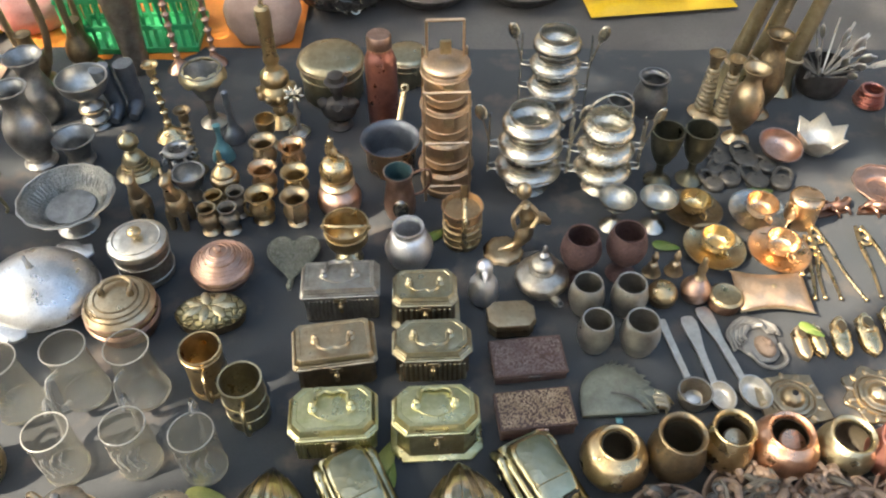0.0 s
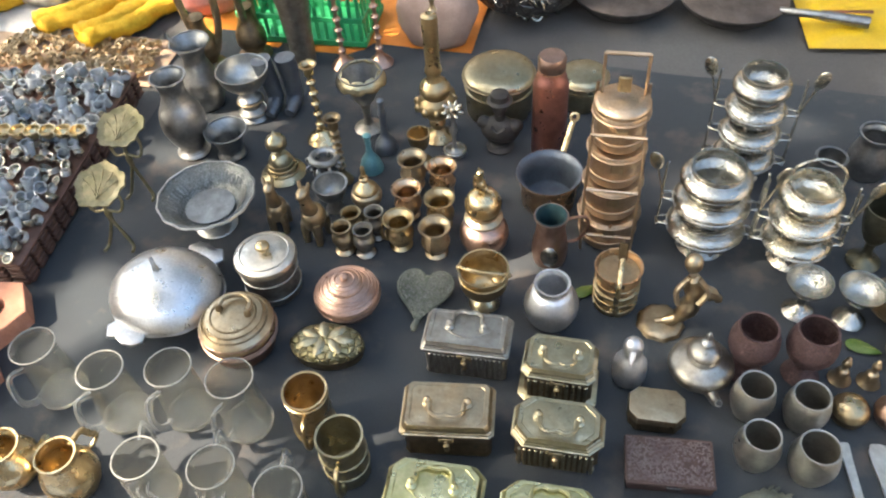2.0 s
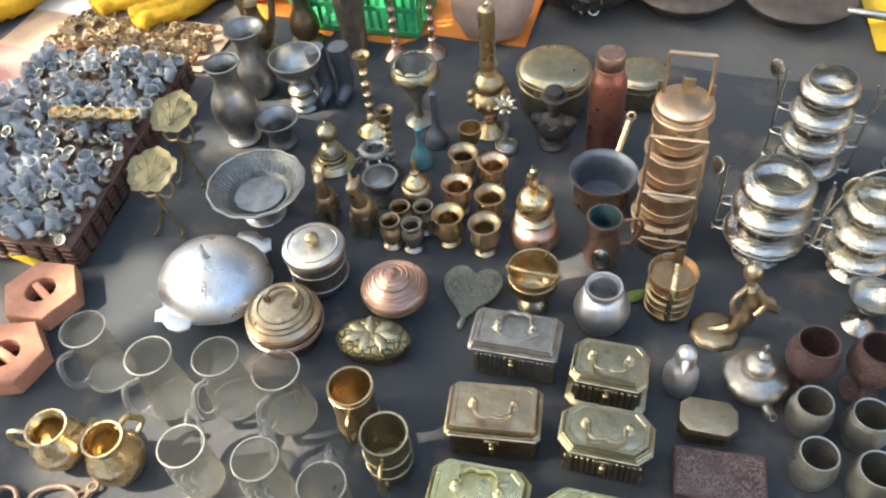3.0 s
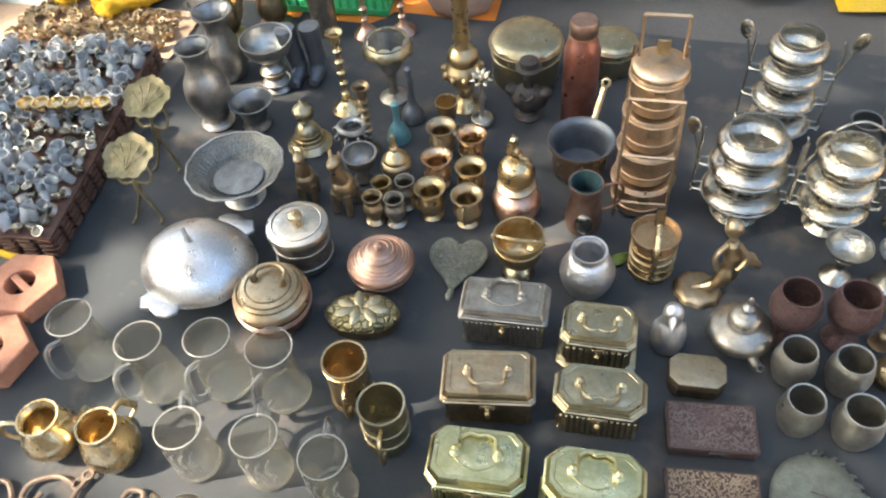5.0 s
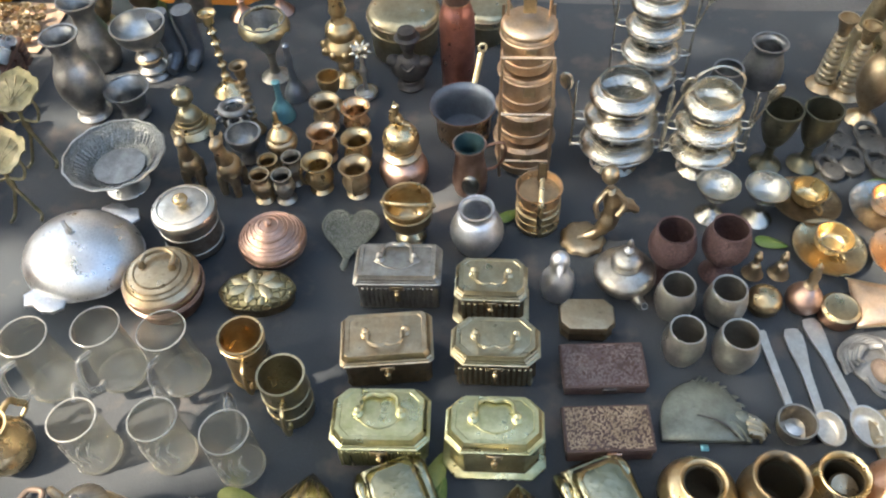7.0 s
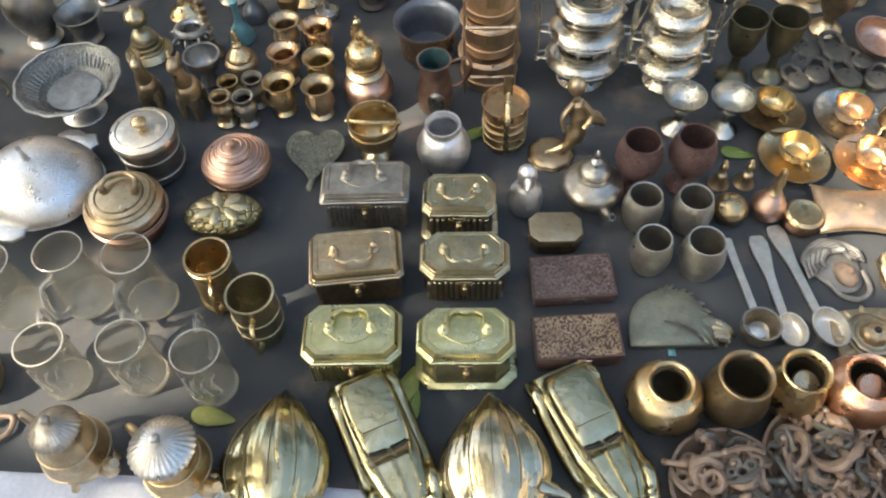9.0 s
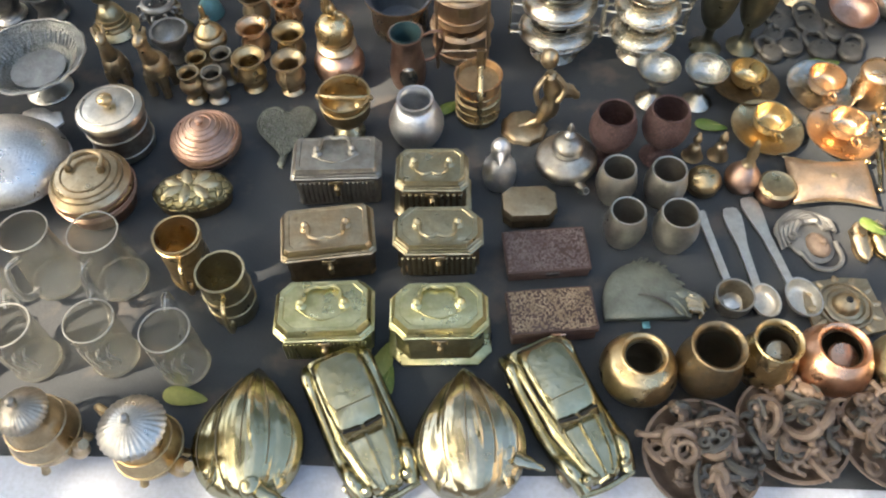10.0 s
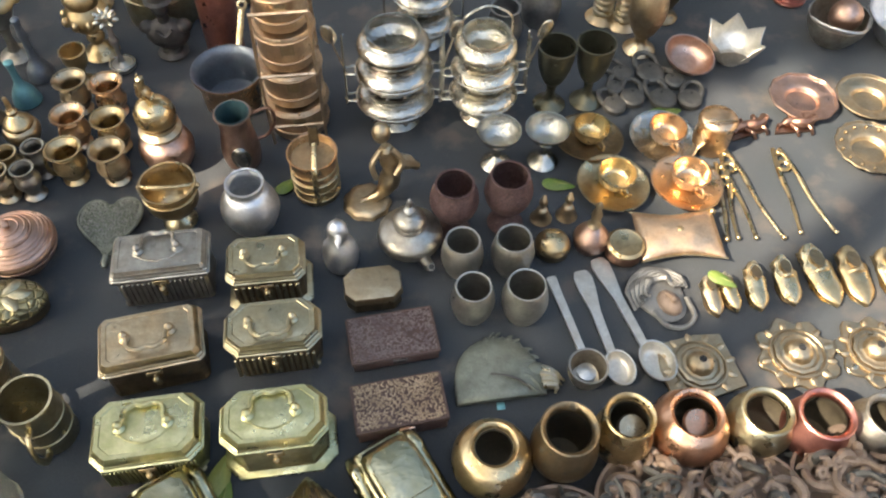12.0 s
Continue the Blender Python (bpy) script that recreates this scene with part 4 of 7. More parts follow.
lid = part("lid", lathe([(0.109, 0.041), (0.111, 0.046), (0.106, 0.058), (0.090, 0.078), (0.064, 0.095), (0.032, 0.106), (0, 0.109)], 48, 4, sy=0.9), "hammered", t, "hammered domed lid")
part("knob", tube([(0, 0, 0.108), (-0.002, 0.001, 0.118), (-0.008, 0.004, 0.128), (-0.004, 0.002, 0.134)], [0.006, 0.004, 0.004, 0.002], 8, 3), "pewter_light", lid)
for s in (-1, 1):
    part("lug", moved(slab([(-0.028, -0.008), (0.028, -0.008), (0.034, 0.006), (0.02, 0.022), (0.008, 0.017), (-0.008, 0.022), (-0.024, 0.018), (-0.034, 0.006)], 0, 0.005, 0.001, 0.003), pose(s * 0.004, s * 0.102, 0.040, 0, 0, 0 if s > 0 else 180) @ Matrix.Scale(1.25, 4)), "silver_matt", t, "shell-shaped lug")
for a in (60, 180, 300):
    part("foot", ball(0.009, (0.055 * math.cos(radians(a)), 0.048 * math.sin(radians(a)), 0.006), 1, 1, 0.7, 10, 6), "silver_matt", t)

# pierced footed bowl
t = thing("footed_bowl", -0.740, 1.294, "footed silver-grey bowl with a pierced rim", "bowl", 10)
part("foot", lathe([(0.0, 0), (0.04, 0), (0.041, 0.003), (0.024, 0.012), (0.012, 0.02), (0.011, 0.034), (0.022, 0.046), (0.0, 0.05)], 28, 3), "pewter_light", t)
part("bowl", shell([(0.03, 0.046), (0.052, 0.049), (0.064, 0.056), (0.082, 0.076), (0.096, 0.085)], 0.0022, 3, n=56, lobes=14, lobe=0.012, lobe_from=0.07), "filigree", t)
part("rim", tube([(0.097 * (1 + 0.014 * math.cos(14 * a)) * math.cos(a), 0.097 * (1 + 0.014 * math.cos(14 * a)) * math.sin(a), 0.086) for a in [2 * math.pi * i / 84 for i in range(84)]], 0.0024, 6, closed=True), "pewter_light", t)
part("well", lathe([(0, 0.0505), (0.048, 0.0525), (0.05, 0.0545), (0, 0.054)], 36), "pewter", t, "plain dark well")
for i in range(48):
    a = 2 * math.pi * i / 48
    part("slot", moved(tube([(0.064, 0, 0.0605), (0.080, 0, 0.0775)], 0.0016, 5), pose(0, 0, 0, 0, 0, math.degrees(a))), "pewter", t)

# swing-handled pail on a foot
t = turned("footed_pail", -0.151, 1.206, "yellow brass footed pail with swing handle", "pail",
           [("foot", [(0, 0), (0.026, 0), (0.028, 0.003), (0.022, 0.012), (0.014, 0.02), (0.018, 0.03), (0, 0.031)], "brass_olive", 2, 0),
            ("bowl", [(0.016, 0.028), (0.032, 0.038), (0.042, 0.055), (0.043, 0.074), (0.0415, 0.085), (0.045, 0.095)], "brass", 4, 0.0022)])
part("handle", tube([(-0.046, 0, 0.090), (-0.036, -0.008, 0.096), (0, -0.013, 0.099), (0.036, -0.008, 0.096), (0.046, 0, 0.090)], 0.0026, 8, 5, flat=1.6), "brass", t)
part("band", torus(0.0435, 0.0018, 0.078), "brass", t)
for s in (-1, 1):
    part("lug", ball(0.005, (s * 0.046, 0, 0.088), n=10, m=6), "brass", t)

turned("round_vase", -0.026, 1.193, "matt silver round vase with wide open mouth", "vase",
       [("body", [(0.027, 0), (0.036, 0.005), (0.0475, 0.034), (0.0475, 0.054), (0.037, 0.078), (0.029, 0.086), (0.0275, 0.093), (0.0305, 0.100)], "silver_matt", 5, 0.0026)])

t = turned("lidded_jar", -0.182, 1.345, "copper jar with brass lid topped by a bird", "jar",
           [("body", [(0, 0), (0.03, 0), (0.042, 0.012), (0.048, 0.036), (0.043, 0.056), (0.030, 0.066), (0.026, 0.074)], "copper_pink", 3, 0),
            ("collar", [(0.026, 0.072), (0.036, 0.076), (0.037, 0.082), (0.028, 0.088), (0.030, 0.096), (0.034, 0.1), (0, 0.102)], "brass_tan", 1, 0),
            ("lid", [(0.031, 0.102), (0.034, 0.108), (0.034, 0.122), (0.026, 0.138), (0.012, 0.145), (0, 0.147)], "brass_bright", 3, 0)])
b = part("bird", tube([(0.02, 0, 0.150), (0.006, 0, 0.152), (-0.004, 0, 0.162), (-0.008, 0, 0.178), (-0.004, 0, 0.192), (-0.006, 0, 0.204)], [0.003, 0.010, 0.012, 0.009, 0.007, 0.002], 10, 4), "brass_bright", t, "small brass bird finial")

# saucepan with upright handle
t = turned("saucepan", -0.080, 1.492, "brass saucepan with grey inside and long handle", "saucepan",
           [("body", [(0.05, 0), (0.054, 0.004), (0.056, 0.04), (0.058, 0.068), (0.066, 0.076)], "copper_gold", 2, 0.002),
            ("lining", [(0.050, 0.0065), (0.0532, 0.02), (0.0532, 0.04), (0.0555, 0.068), (0.0635, 0.0785), (0.0662, 0.0795)], "blue_grey", 1, 0.0012)])
part("handle", tube([(0.016, 0.062, 0.074), (0.022, 0.085, 0.100), (0.028, 0.105, 0.128)], 0.0062, 8, 3, flat=0.45), "brass_bright", t)
part("hanging_eye", moved(torus(0.0075, 0.0032, 0, 14, 6), pose(0.030, 0.110, 0.136, 60, 0, 0)), "brass_bright", t)
t = turned("handled_jug", -0.052, 1.335, "silvery pink jug with a looped handle", "jug",
           [("body", [(0.026, 0), (0.030, 0.004), (0.034, 0.03), (0.031, 0.06), (0.027, 0.085), (0.0275, 0.105), (0.031, 0.118)], "copper_pink", 4, 0.002),
            ("lining", [(0.020, 0.012), (0.0235, 0.03), (0.0245, 0.1), (0.0278, 0.119), (0.0285, 0.1205)], "dark_teal", 1, 0.001)])
part("handle", tube([(0.026, 0.006, 0.108), (0.06, 0.012, 0.116), (0.066, 0.012, 0.085), (0.05, 0.01, 0.055), (0.03, 0.005, 0.05)], 0.003, 8, 5), "copper_dark", t)
part("plaque", moved(slab([(0.013 * math.cos(i * math.pi / 8), 0.022 * math.sin(i * math.pi / 8)) for i in range(16)], 0, 0.003, 0.001, 0.003), pose(0.004, -0.0325, 0.042, 90, 0, 0)), "silver", t, "oval silver plaque")
part("plaque_rim", moved(tube([(0.015 * math.cos(i * math.pi / 12), 0.024 * math.sin(i * math.pi / 12), 0.001) for i in range(24)], 0.0018, 6, closed=True), pose(0.004, -0.0325, 0.042, 90, 0, 0)), "silver", t)

# small brass cups in two rows
CUP = [(0.020, 0), (0.023, 0.003), (0.017, 0.009), (0.018, 0.014), (0.0265, 0.028), (0.0265, 0.042), (0.021, 0.056), (0.0225, 0.064), (0.030, 0.073)]
for cx, cy, ha, mt in ((-0.344, 1.314, 200, "brass"), (-0.270, 1.308, 270, "brass_tan"), (-0.352, 1.398, 250, "copper_gold"), (-0.280, 1.384, 300, "brass"), (-0.366, 1.487, 280, "brass_tan"), (-0.299, 1.474, 300, "copper_gold")):
    mug("small_cup", cx, cy, CUP, mt, "small waisted brass cup with a thin handle", ha, (0.022, 0.058), "small brass cups", ((0.0215, 0.060), (0.0265, 0.035)), hr=0.0022, reach=0.016)


# ---- tiffin carriers ----
def spoon_geo(length, bowl=0.014):
    return joined(tube([(0, 0, 0), (0, 0, length * 0.4), (0, 0.002, length * 0.72)], [0.0028, 0.002, 0.0022], 6, 3, flat=0.6),
                  ball(bowl, (0, 0.003, length * 0.72 + bowl * 1.4), 0.8, 0.28, 1.5, 12, 8))


def silver_tiffin(x, y, r, tiers, step, mat, rz, label, spoons, lid_open=False, bail=False, foot=0.02):
    t = thing("tiffin_carrier", x, y, label, "tiffin carrier", rz, group="silver tiffin carriers")
    part("foot", lathe([(0, 0), (r * 0.62, 0), (r * 0.64, 0.003), (r * 0.5, foot * 0.5), (r * 0.55, foot), (0, foot)], 28, 2), mat, t)
    for i in range(tiers):
        z = foot + i * step
        s = r * (1 - 0.03 * i)
        dish = part("dish", shell([(s * 0.55, z), (s * 0.72, z + step * 0.08), (s * 0.97, z + step * 0.38), (s, z + step * 0.55), (s * 0.88, z + step * 0.72), (s * 0.70, z + step * 0.82), (s * 0.70, z + step * 0.97)], 0.002, 4, n=36), mat, t)
        part("rim", torus(s * 1.0, 0.0028, z + step * 0.5, 36), mat, dish)
        part("rim", torus(s * 0.74, 0.0024, z + step * 0.86, 32), mat, dish)
        for k in range(12):
            a = 2 * math.pi * (k + 0.5) / 12
            part("boss", ball(0.0048, (s * 0.86 * math.cos(a), s * 0.86 * math.sin(a), z + step * 0.24), 1, 1, 1.3, 8, 5), mat, dish)
        for sx in (-1, 1):
            part("lug", tube([(sx * s * 0.95, -0.012, z + step * 0.5), (sx * (s + 0.018), -0.007, z + step * 0.5), (sx * (s + 0.018), 0.007, z + step * 0.5), (sx * s * 0.95, 0.012, z + step * 0.5)], 0.0024, 6, 3), mat, dish)
    top = foot + tiers * step
    if lid_open:
        part("top_bowl", shell([(r * 0.55, top), (r * 0.72, top + 0.005), (r * 0.88, top + 0.016), (r * 0.91, top + 0.026), (r * 0.80, top + 0.036), (r * 0.66, top + 0.041), (r * 0.68, top + 0.050)], 0.002, 4, n=36), mat, t)
    else:
        part("lid", lathe([(r * 0.72, top - 0.002), (r * 0.8, top + 0.003), (r * 0.6, top + 0.013), (r * 0.58, top + 0.02), (r * 0.2, top + 0.026), (0, top + 0.028)], 32, 2), mat, t)
    for sx in (-1, 1):
        xx = sx * (r + 0.018)
        part("side_wire", tube([(xx, 0, foot + step * 0.3), (xx, 0, top + 0.036)], 0.0022, 6), mat, t)
        part("side_wire", tube([(xx, 0.014, foot + step * 0.3), (xx, 0.014, top + 0.036), (xx * 0.97, 0.007, top + 0.042)], 0.0018, 6), mat, t)
        part("hinge", joined(ball(0.004, (xx, 0, foot + step * 0.3), n=8, m=5), tube([(xx, 0, foot + step * 0.3), (sx * r * 0.9, 0, foot + step * 0.5)], 0.002, 6)), mat, t)
    for sx in spoons:
        part("spoon", moved(spoon_geo(0.095, 0.0155), pose(sx * (r + 0.016), -0.003, top - 0.028, 8, sx * 14, 0)), "silver_warm", t)
    if bail:
        part("bail_handle", tube([(-r * 0.70, 0, top + 0.046), (-r * 0.66, 0.004, top + 0.082), (0, 0.008, top + 0.102), (r * 0.66, 0.004, top + 0.082), (r * 0.70, 0, top + 0.046)], 0.0025, 8, 6), mat, t)


silver_tiffin(0.226, 1.432, 0.070, 2, 0.064, "silver", 0, "three-bowl polished silver tiffin carrier with spoons", (-1, 1), True)
silver_tiffin(0.388, 1.428, 0.061, 2, 0.056, "silver_warm", 4, "warm silver tiffin carrier with a hooped handle", (1,), True, True, 0.026)
silver_tiffin(0.292, 1.648, 0.060, 3, 0.060, "silver", -4, "tall four-bowl silver tiffin carrier with spoons", (-1, 1), True)


def copper_tiffin(x, y):
    t = thing("tiffin_carrier", x, y, "tall copper tiffin carrier held in a wire frame", "tiffin carrier", 3)
    for i, r in enumerate((0.057, 0.053, 0.050, 0.047)):
        z = 0.004 + i * 0.072
        tier = part("tier", lathe([(0, z), (r * 0.9, z), (r * 0.94, z + 0.003), (r * 0.95, z + 0.052), (r * 1.02, z + 0.056), (r * 1.03, z + 0.061), (r * 0.97, z + 0.066), (0, z + 0.068)], 32), "tiffin_copper", t)
        for zz in (0.018, 0.058):
            part("band", torus(r * 0.96 + (0.004 if zz > 0.05 else 0), 0.002, z + zz), "tiffin_copper", tier)
        part("clasp_plate", moved(block(0.022, 0.003, 0, 0.026, 0.002), pose(0.004, -r * 0.985, z + 0.036)), "brass_tan", tier)
    part("lid", lathe([(0.048, 0.289), (0.049, 0.294), (0.042, 0.300), (0.02, 0.304), (0, 0.305)], 30, 2), "tiffin_copper", t)
    for s in (-1, 1):
        part("frame_bar", tube([(s * 0.047, -0.052, 0.004), (s * 0.047, -0.060, 0.15), (s * 0.044, -0.050, 0.262)], 0.003, 6, 3), "tiffin_copper", t)
        part("frame_bar", tube([(s * 0.047, 0.052, 0.004), (s * 0.047, 0.058, 0.15), (s * 0.044, 0.045, 0.30)], 0.003, 6, 3), "tiffin_copper", t)
        part("frame_top", tube([(s * 0.036, 0.012, 0.30), (s * 0.036, 0.014, 0.372)], 0.003, 6), "tiffin_copper", t)
    for z, yy in ((0.262, -0.05), (0.155, -0.060), (0.045, -0.056)):
        part("crossbar", tube([(-0.047, yy, z), (0.047, yy, z)], 0.003, 6), "tiffin_copper", t)
    part("handle", tube([(-0.036, 0.014, 0.372), (0.036, 0.014, 0.372)], 0.0032, 6), "tiffin_copper", t)
    part("clasp", block(0.022, 0.006, 0.312, 0.34, 0.003), "brass", t)
    t.scale = (1, 1, 1.10)


copper_tiffin(0.046, 1.425)
t = turned("small_tiffin", 0.081, 1.256, "small brass tiffin pot with a flat clasp", "tiffin carrier",
           [("lower_tier", [(0, 0), (0.040, 0), (0.0425, 0.004), (0.0425, 0.048), (0.045, 0.052), (0.045, 0.056), (0.042, 0.058), (0, 0.059)], "brass", 1, 0),
            ("upper_tier", [(0.040, 0.0595), (0.042, 0.062), (0.042, 0.098), (0.0455, 0.104)], "copper_gold", 1, 0.002),
            ("tray", [(0, 0.09), (0.0395, 0.09), (0.0397, 0.0925), (0, 0.093)], "brass_tan", 1, 0)])
part("clasp", tube([(0.004, -0.046, 0.02), (0.004, -0.050, 0.09), (0.004, -0.03, 0.112), (0.004, 0.008, 0.118)], 0.006, 8, 3, flat=0.4), "brass_bright", t)
part("clasp_tab", moved(block(0.018, 0.005, 0, 0.04, 0.003), pose(0.004, 0.022, 0.1, -12)), "brass_old", t)
for zz in (0.015, 0.036, 0.075):
    part("band", torus(0.0428, 0.0016, zz), "brass", t)
t.scale = (0.92, 0.92, 0.94)


# ---- figures, one mesh each ----
mer = joined(
    moved(lathe([(0, 0), (0.038, 0), (0.04, 0.003), (0.036, 0.009), (0.02, 0.012), (0, 0.012)], 28, 2, lobes=9, lobe=0.05), pose(-0.024, 0, 0)),
    tube([(-0.034, -0.004, 0.011), (-0.004, 0, 0.02), (0.014, 0.004, 0.045), (0.02, 0.006, 0.08), (0.016, 0.006, 0.115), (0.012, 0.004, 0.140)], [0.006, 0.010, 0.014, 0.018, 0.014, 0.016, 0.012, 0.006], 10, 4),
    ball(0.016, (0.008, 0.002, 0.170), 0.95, 1, 1.15), tube([(0.022, 0, 0.134), (0.04, -0.006, 0.11), (0.028, -0.018, 0.09)], 0.0055, 7, 4), tube([(0.006, 0, 0.132), (-0.01, -0.012, 0.11), (-0.004, -0.02, 0.085)], 0.005, 7, 4),
    tube([(0.024, 0.01, 0.095), (0.05, 0.014, 0.085), (0.068, 0.016, 0.068)], [0.015, 0.013, 0.008, 0.003], 8, 3))
single("mermaid_figure", mer, "brass_tan", 0.190, 1.222, "tan brass mermaid figurine on an oval base", "figurine")
peng = joined(lathe([(0, 0), (0.02, 0.0), (0.027, 0.008), (0.029, 0.03), (0.024, 0.055), (0.015, 0.072), (0.0165, 0.085), (0.015, 0.1), (0.006, 0.110), (0, 0.111)], 24, 3),
              tube([(0, -0.012, 0.094), (0, -0.026, 0.086), (0, -0.03, 0.078)], [0.006, 0.004, 0.002], 8, 3),
              *[moved(ball(0.018, (0, 0, 0), 0.3, 0.8, 1.3, 12, 8), pose(s * 0.0235, 0.002, 0.036, 0, s * -6)) for s in (-1, 1)])
single("penguin_figure", peng, "silver_matt", 0.122, 1.096, "silvery metal penguin figurine", "figurine")


def deer(x, y, rz, h, mat):
    s = h / 0.16
    g = joined(ball(0.023, (0, 0, 0.055), 1, 1.15, 1.4, 14, 10), tube([(0, -0.004, 0.075), (0, -0.012, 0.1), (0, -0.012, 0.125)], [0.016, 0.012, 0.010], 10, 3),
               ball(0.013, (0, -0.015, 0.130), 0.9, 1.35, 0.95, 12, 8), *[tube([(q, -0.01, 0.137), (q * 1.4, -0.006, 0.146), (q * 1.3, -0.004, 0.152)], [0.004, 0.0035, 0.002], 6, 3) for q in (-0.007, 0.007)],
               *[tube([(q * 0.012, yy, 0.05), (q * 0.014, yy * 1.2, 0.025), (q * 0.014, yy * 1.3, 0.0)], [0.010, 0.008, 0.007], 7, 3) for q in (-1, 1) for yy in (-0.014, 0.014)])
    single("deer_figure", (g[0] and [q * s for q in g[0]], g[1]), mat, x, y, "seated brass deer figurine with raised head", "figurine", rz, group="brass deer")


deer(-0.602, 1.315, 15, 0.150, "brass_tan")
deer(-0.517, 1.303, -10, 0.165, "brass_tan")
single("bust_figure", joined(lathe([(0, 0), (0.030, 0), (0.031, 0.004), (0.022, 0.010), (0.020, 0.018), (0, 0.02)], 20), ball(0.040, (0, 0, 0.048), 1.05, 0.62, 0.85, 18, 12), *[ball(0.017, (q * 0.034, 0.0, 0.064), 1, 0.9, 0.8, 12, 8) for q in (-1, 1)],
                             tube([(0, 0, 0.06), (0, 0, 0.10)], 0.012, 10), ball(0.0185, (0, -0.003, 0.112), 0.9, 1, 1.2, 14, 10), tube([(-0.016, -0.022, 0.070), (0, -0.026, 0.058), (0.016, -0.022, 0.070)], 0.004, 6, 3),
                             lathe([(0.027, 0.124), (0.028, 0.127), (0.021, 0.131), (0.019, 0.144), (0.010, 0.149), (0, 0.150)], 18)),
       "iron", -0.212, 1.640, "dark pewter bust figurine with a hat", "figurine")
fl = [lathe([(0, 0), (0.022, 0), (0.026, 0.006), (0.02, 0.012), (0.006, 0.016), (0.005, 0.05), (0.010, 0.065), (0.005, 0.08), (0.004, 0.105), (0, 0.106)], 20, 2)]
for i in range(14):
    fl.append(moved(ball(0.009, (0.016, 0, 0), 1.1, 0.5, 0.5, 8, 5), pose(0, 0, 0.116, 0, -35 if i % 2 else 5, i * 360 / 14)))
t = thing("flower_stand", -0.305, 1.600, "small silvery stand topped by a flower", "ornament")
part("stem", fl[0], "pewter_light", t)
part("flower", joined(*fl[1:], ball(0.008, (0, 0, 0.118), n=10, m=6)), "silver_warm", t)
part("base_ring", torus(0.023, 0.0035, 0.01), "silver", t)

# ---- dark teapot ----
t = turned("squat_teapot", 0.236, 1.124, "squat grey teapot with a tiered lid", "teapot",
           [("body", [(0, 0), (0.03, 0), (0.034, 0.004), (0.050, 0.024), (0.0535, 0.036), (0.048, 0.048), (0.034, 0.056), (0.026, 0.06), (0, 0.06)], "grey_brass", 3, 0),
            ("lid", [(0.026, 0.060), (0.027, 0.063), (0.024, 0.068), (0.027, 0.073), (0.025, 0.080), (0.014, 0.088), (0, 0.09)], "grey_brass", 1, 0),
            ("knob", [(0.006, 0.088), (0.004, 0.094), (0.010, 0.099), (0.004, 0.106), (0.006, 0.111), (0.003, 0.122), (0, 0.124)], "pewter", 2, 0)])
part("spout", tube([(0.018, -0.040, 0.024), (0.026, -0.062, 0.030), (0.030, -0.072, 0.040)], [0.011, 0.009, 0.007, 0.006], 10, 3), "grey_brass", t)
part("spout_mouth", moved(lathe([(0, 0), (0.0045, 0), (0.0045, 0.001), (0, 0.001)], 12), pose(0.0302, -0.0728, 0.0415, 50, 0, 0)), "black", t)

# ---- barrel cups ----
for cx, cy, sc in ((0.317, 1.073, 1.0), (0.398, 1.071, 1.02), (0.325, 0.986, 1.0), (0.405, 0.981, 1.06)):
    t = thing("barrel_cup", cx, cy, "dull grey-brass barrel-shaped drinking cup", "cup", group="barrel cups")
    part("cup", shell([(0.021 * sc, 0), (0.025 * sc, 0.003), (0.0325 * sc, 0.026 * sc), (0.0345 * sc, 0.044 * sc), (0.0305 * sc, 0.067 * sc), (0.0272 * sc, 0.076 * sc)], 0.0016, 4, n=30), "cup_metal", t)
    # The lining's darker grey paints in the shade within the cup.
    part("lining", rings([[(q * sc * math.cos(2 * math.pi * k / 28), q * sc * math.sin(2 * math.pi * k / 28), h * sc) for k in range(28)] for q, h in ((0.020, 0.006), (0.030, 0.026), (0.0318, 0.044), (0.0280, 0.067), (0.0252, 0.0755))], True, False), "cup_inner_shade", t, "dull inside, darkened for shade")
    part("lip", torus(0.0268 * sc, 0.0012, 0.0768 * sc), "cup_metal", t)

# ---- maroon goblets ----
for cx, cy, h in ((0.310, 1.152, 0.120), (0.400, 1.164, 0.120)):
    t = turned("goblet", cx, cy, "maroon textured copper goblet with a round bowl", "goblet",
               [("foot", [(0, 0), (0.028, 0), (0.029, 0.004), (0.018, 0.012), (0.009, 0.02), (0.009, h * 0.3), (0.016, h * 0.4), (0, h * 0.41)], "maroon", 2, 0),
                ("bowl", [(0.012, h * 0.38), (0.030, h * 0.45), (0.0395, h * 0.64), (0.0385, h * 0.82), (0.031, h)], "maroon", 4, 0.0022)], group="maroon goblets")

# ---- little bells, dome boxes and small pots ----
for cx, cy in ((0.463, 1.168), (0.508, 1.171)):
    t = turned("hand_bell", cx, cy, "small brass bell with a turned handle", "bell",
               [("bell", [(0, 0.0), (0.018, 0.0), (0.0175, 0.003), (0.013, 0.012), (0.010, 0.024), (0.006, 0.029), (0, 0.03)], "brass_tan", 2, 0),
                ("handle", [(0.005, 0.029), (0.003, 0.034), (0.0075, 0.042), (0.006, 0.050), (0.003, 0.054), (0.004, 0.058), (0, 0.062)], "brass_tan", 2, 0)], group="little bells")
t = turned("dome_box", 0.470, 1.097, "small round brass box with domed lid", "box",
           [("body", [(0, 0), (0.024, 0), (0.0275, 0.005), (0.0275, 0.018)], "brass_old", 1, 0), ("lid", [(0.029, 0.018), (0.0295, 0.022), (0.024, 0.033), (0.012, 0.04), (0, 0.042)], "brass", 3, 0)])
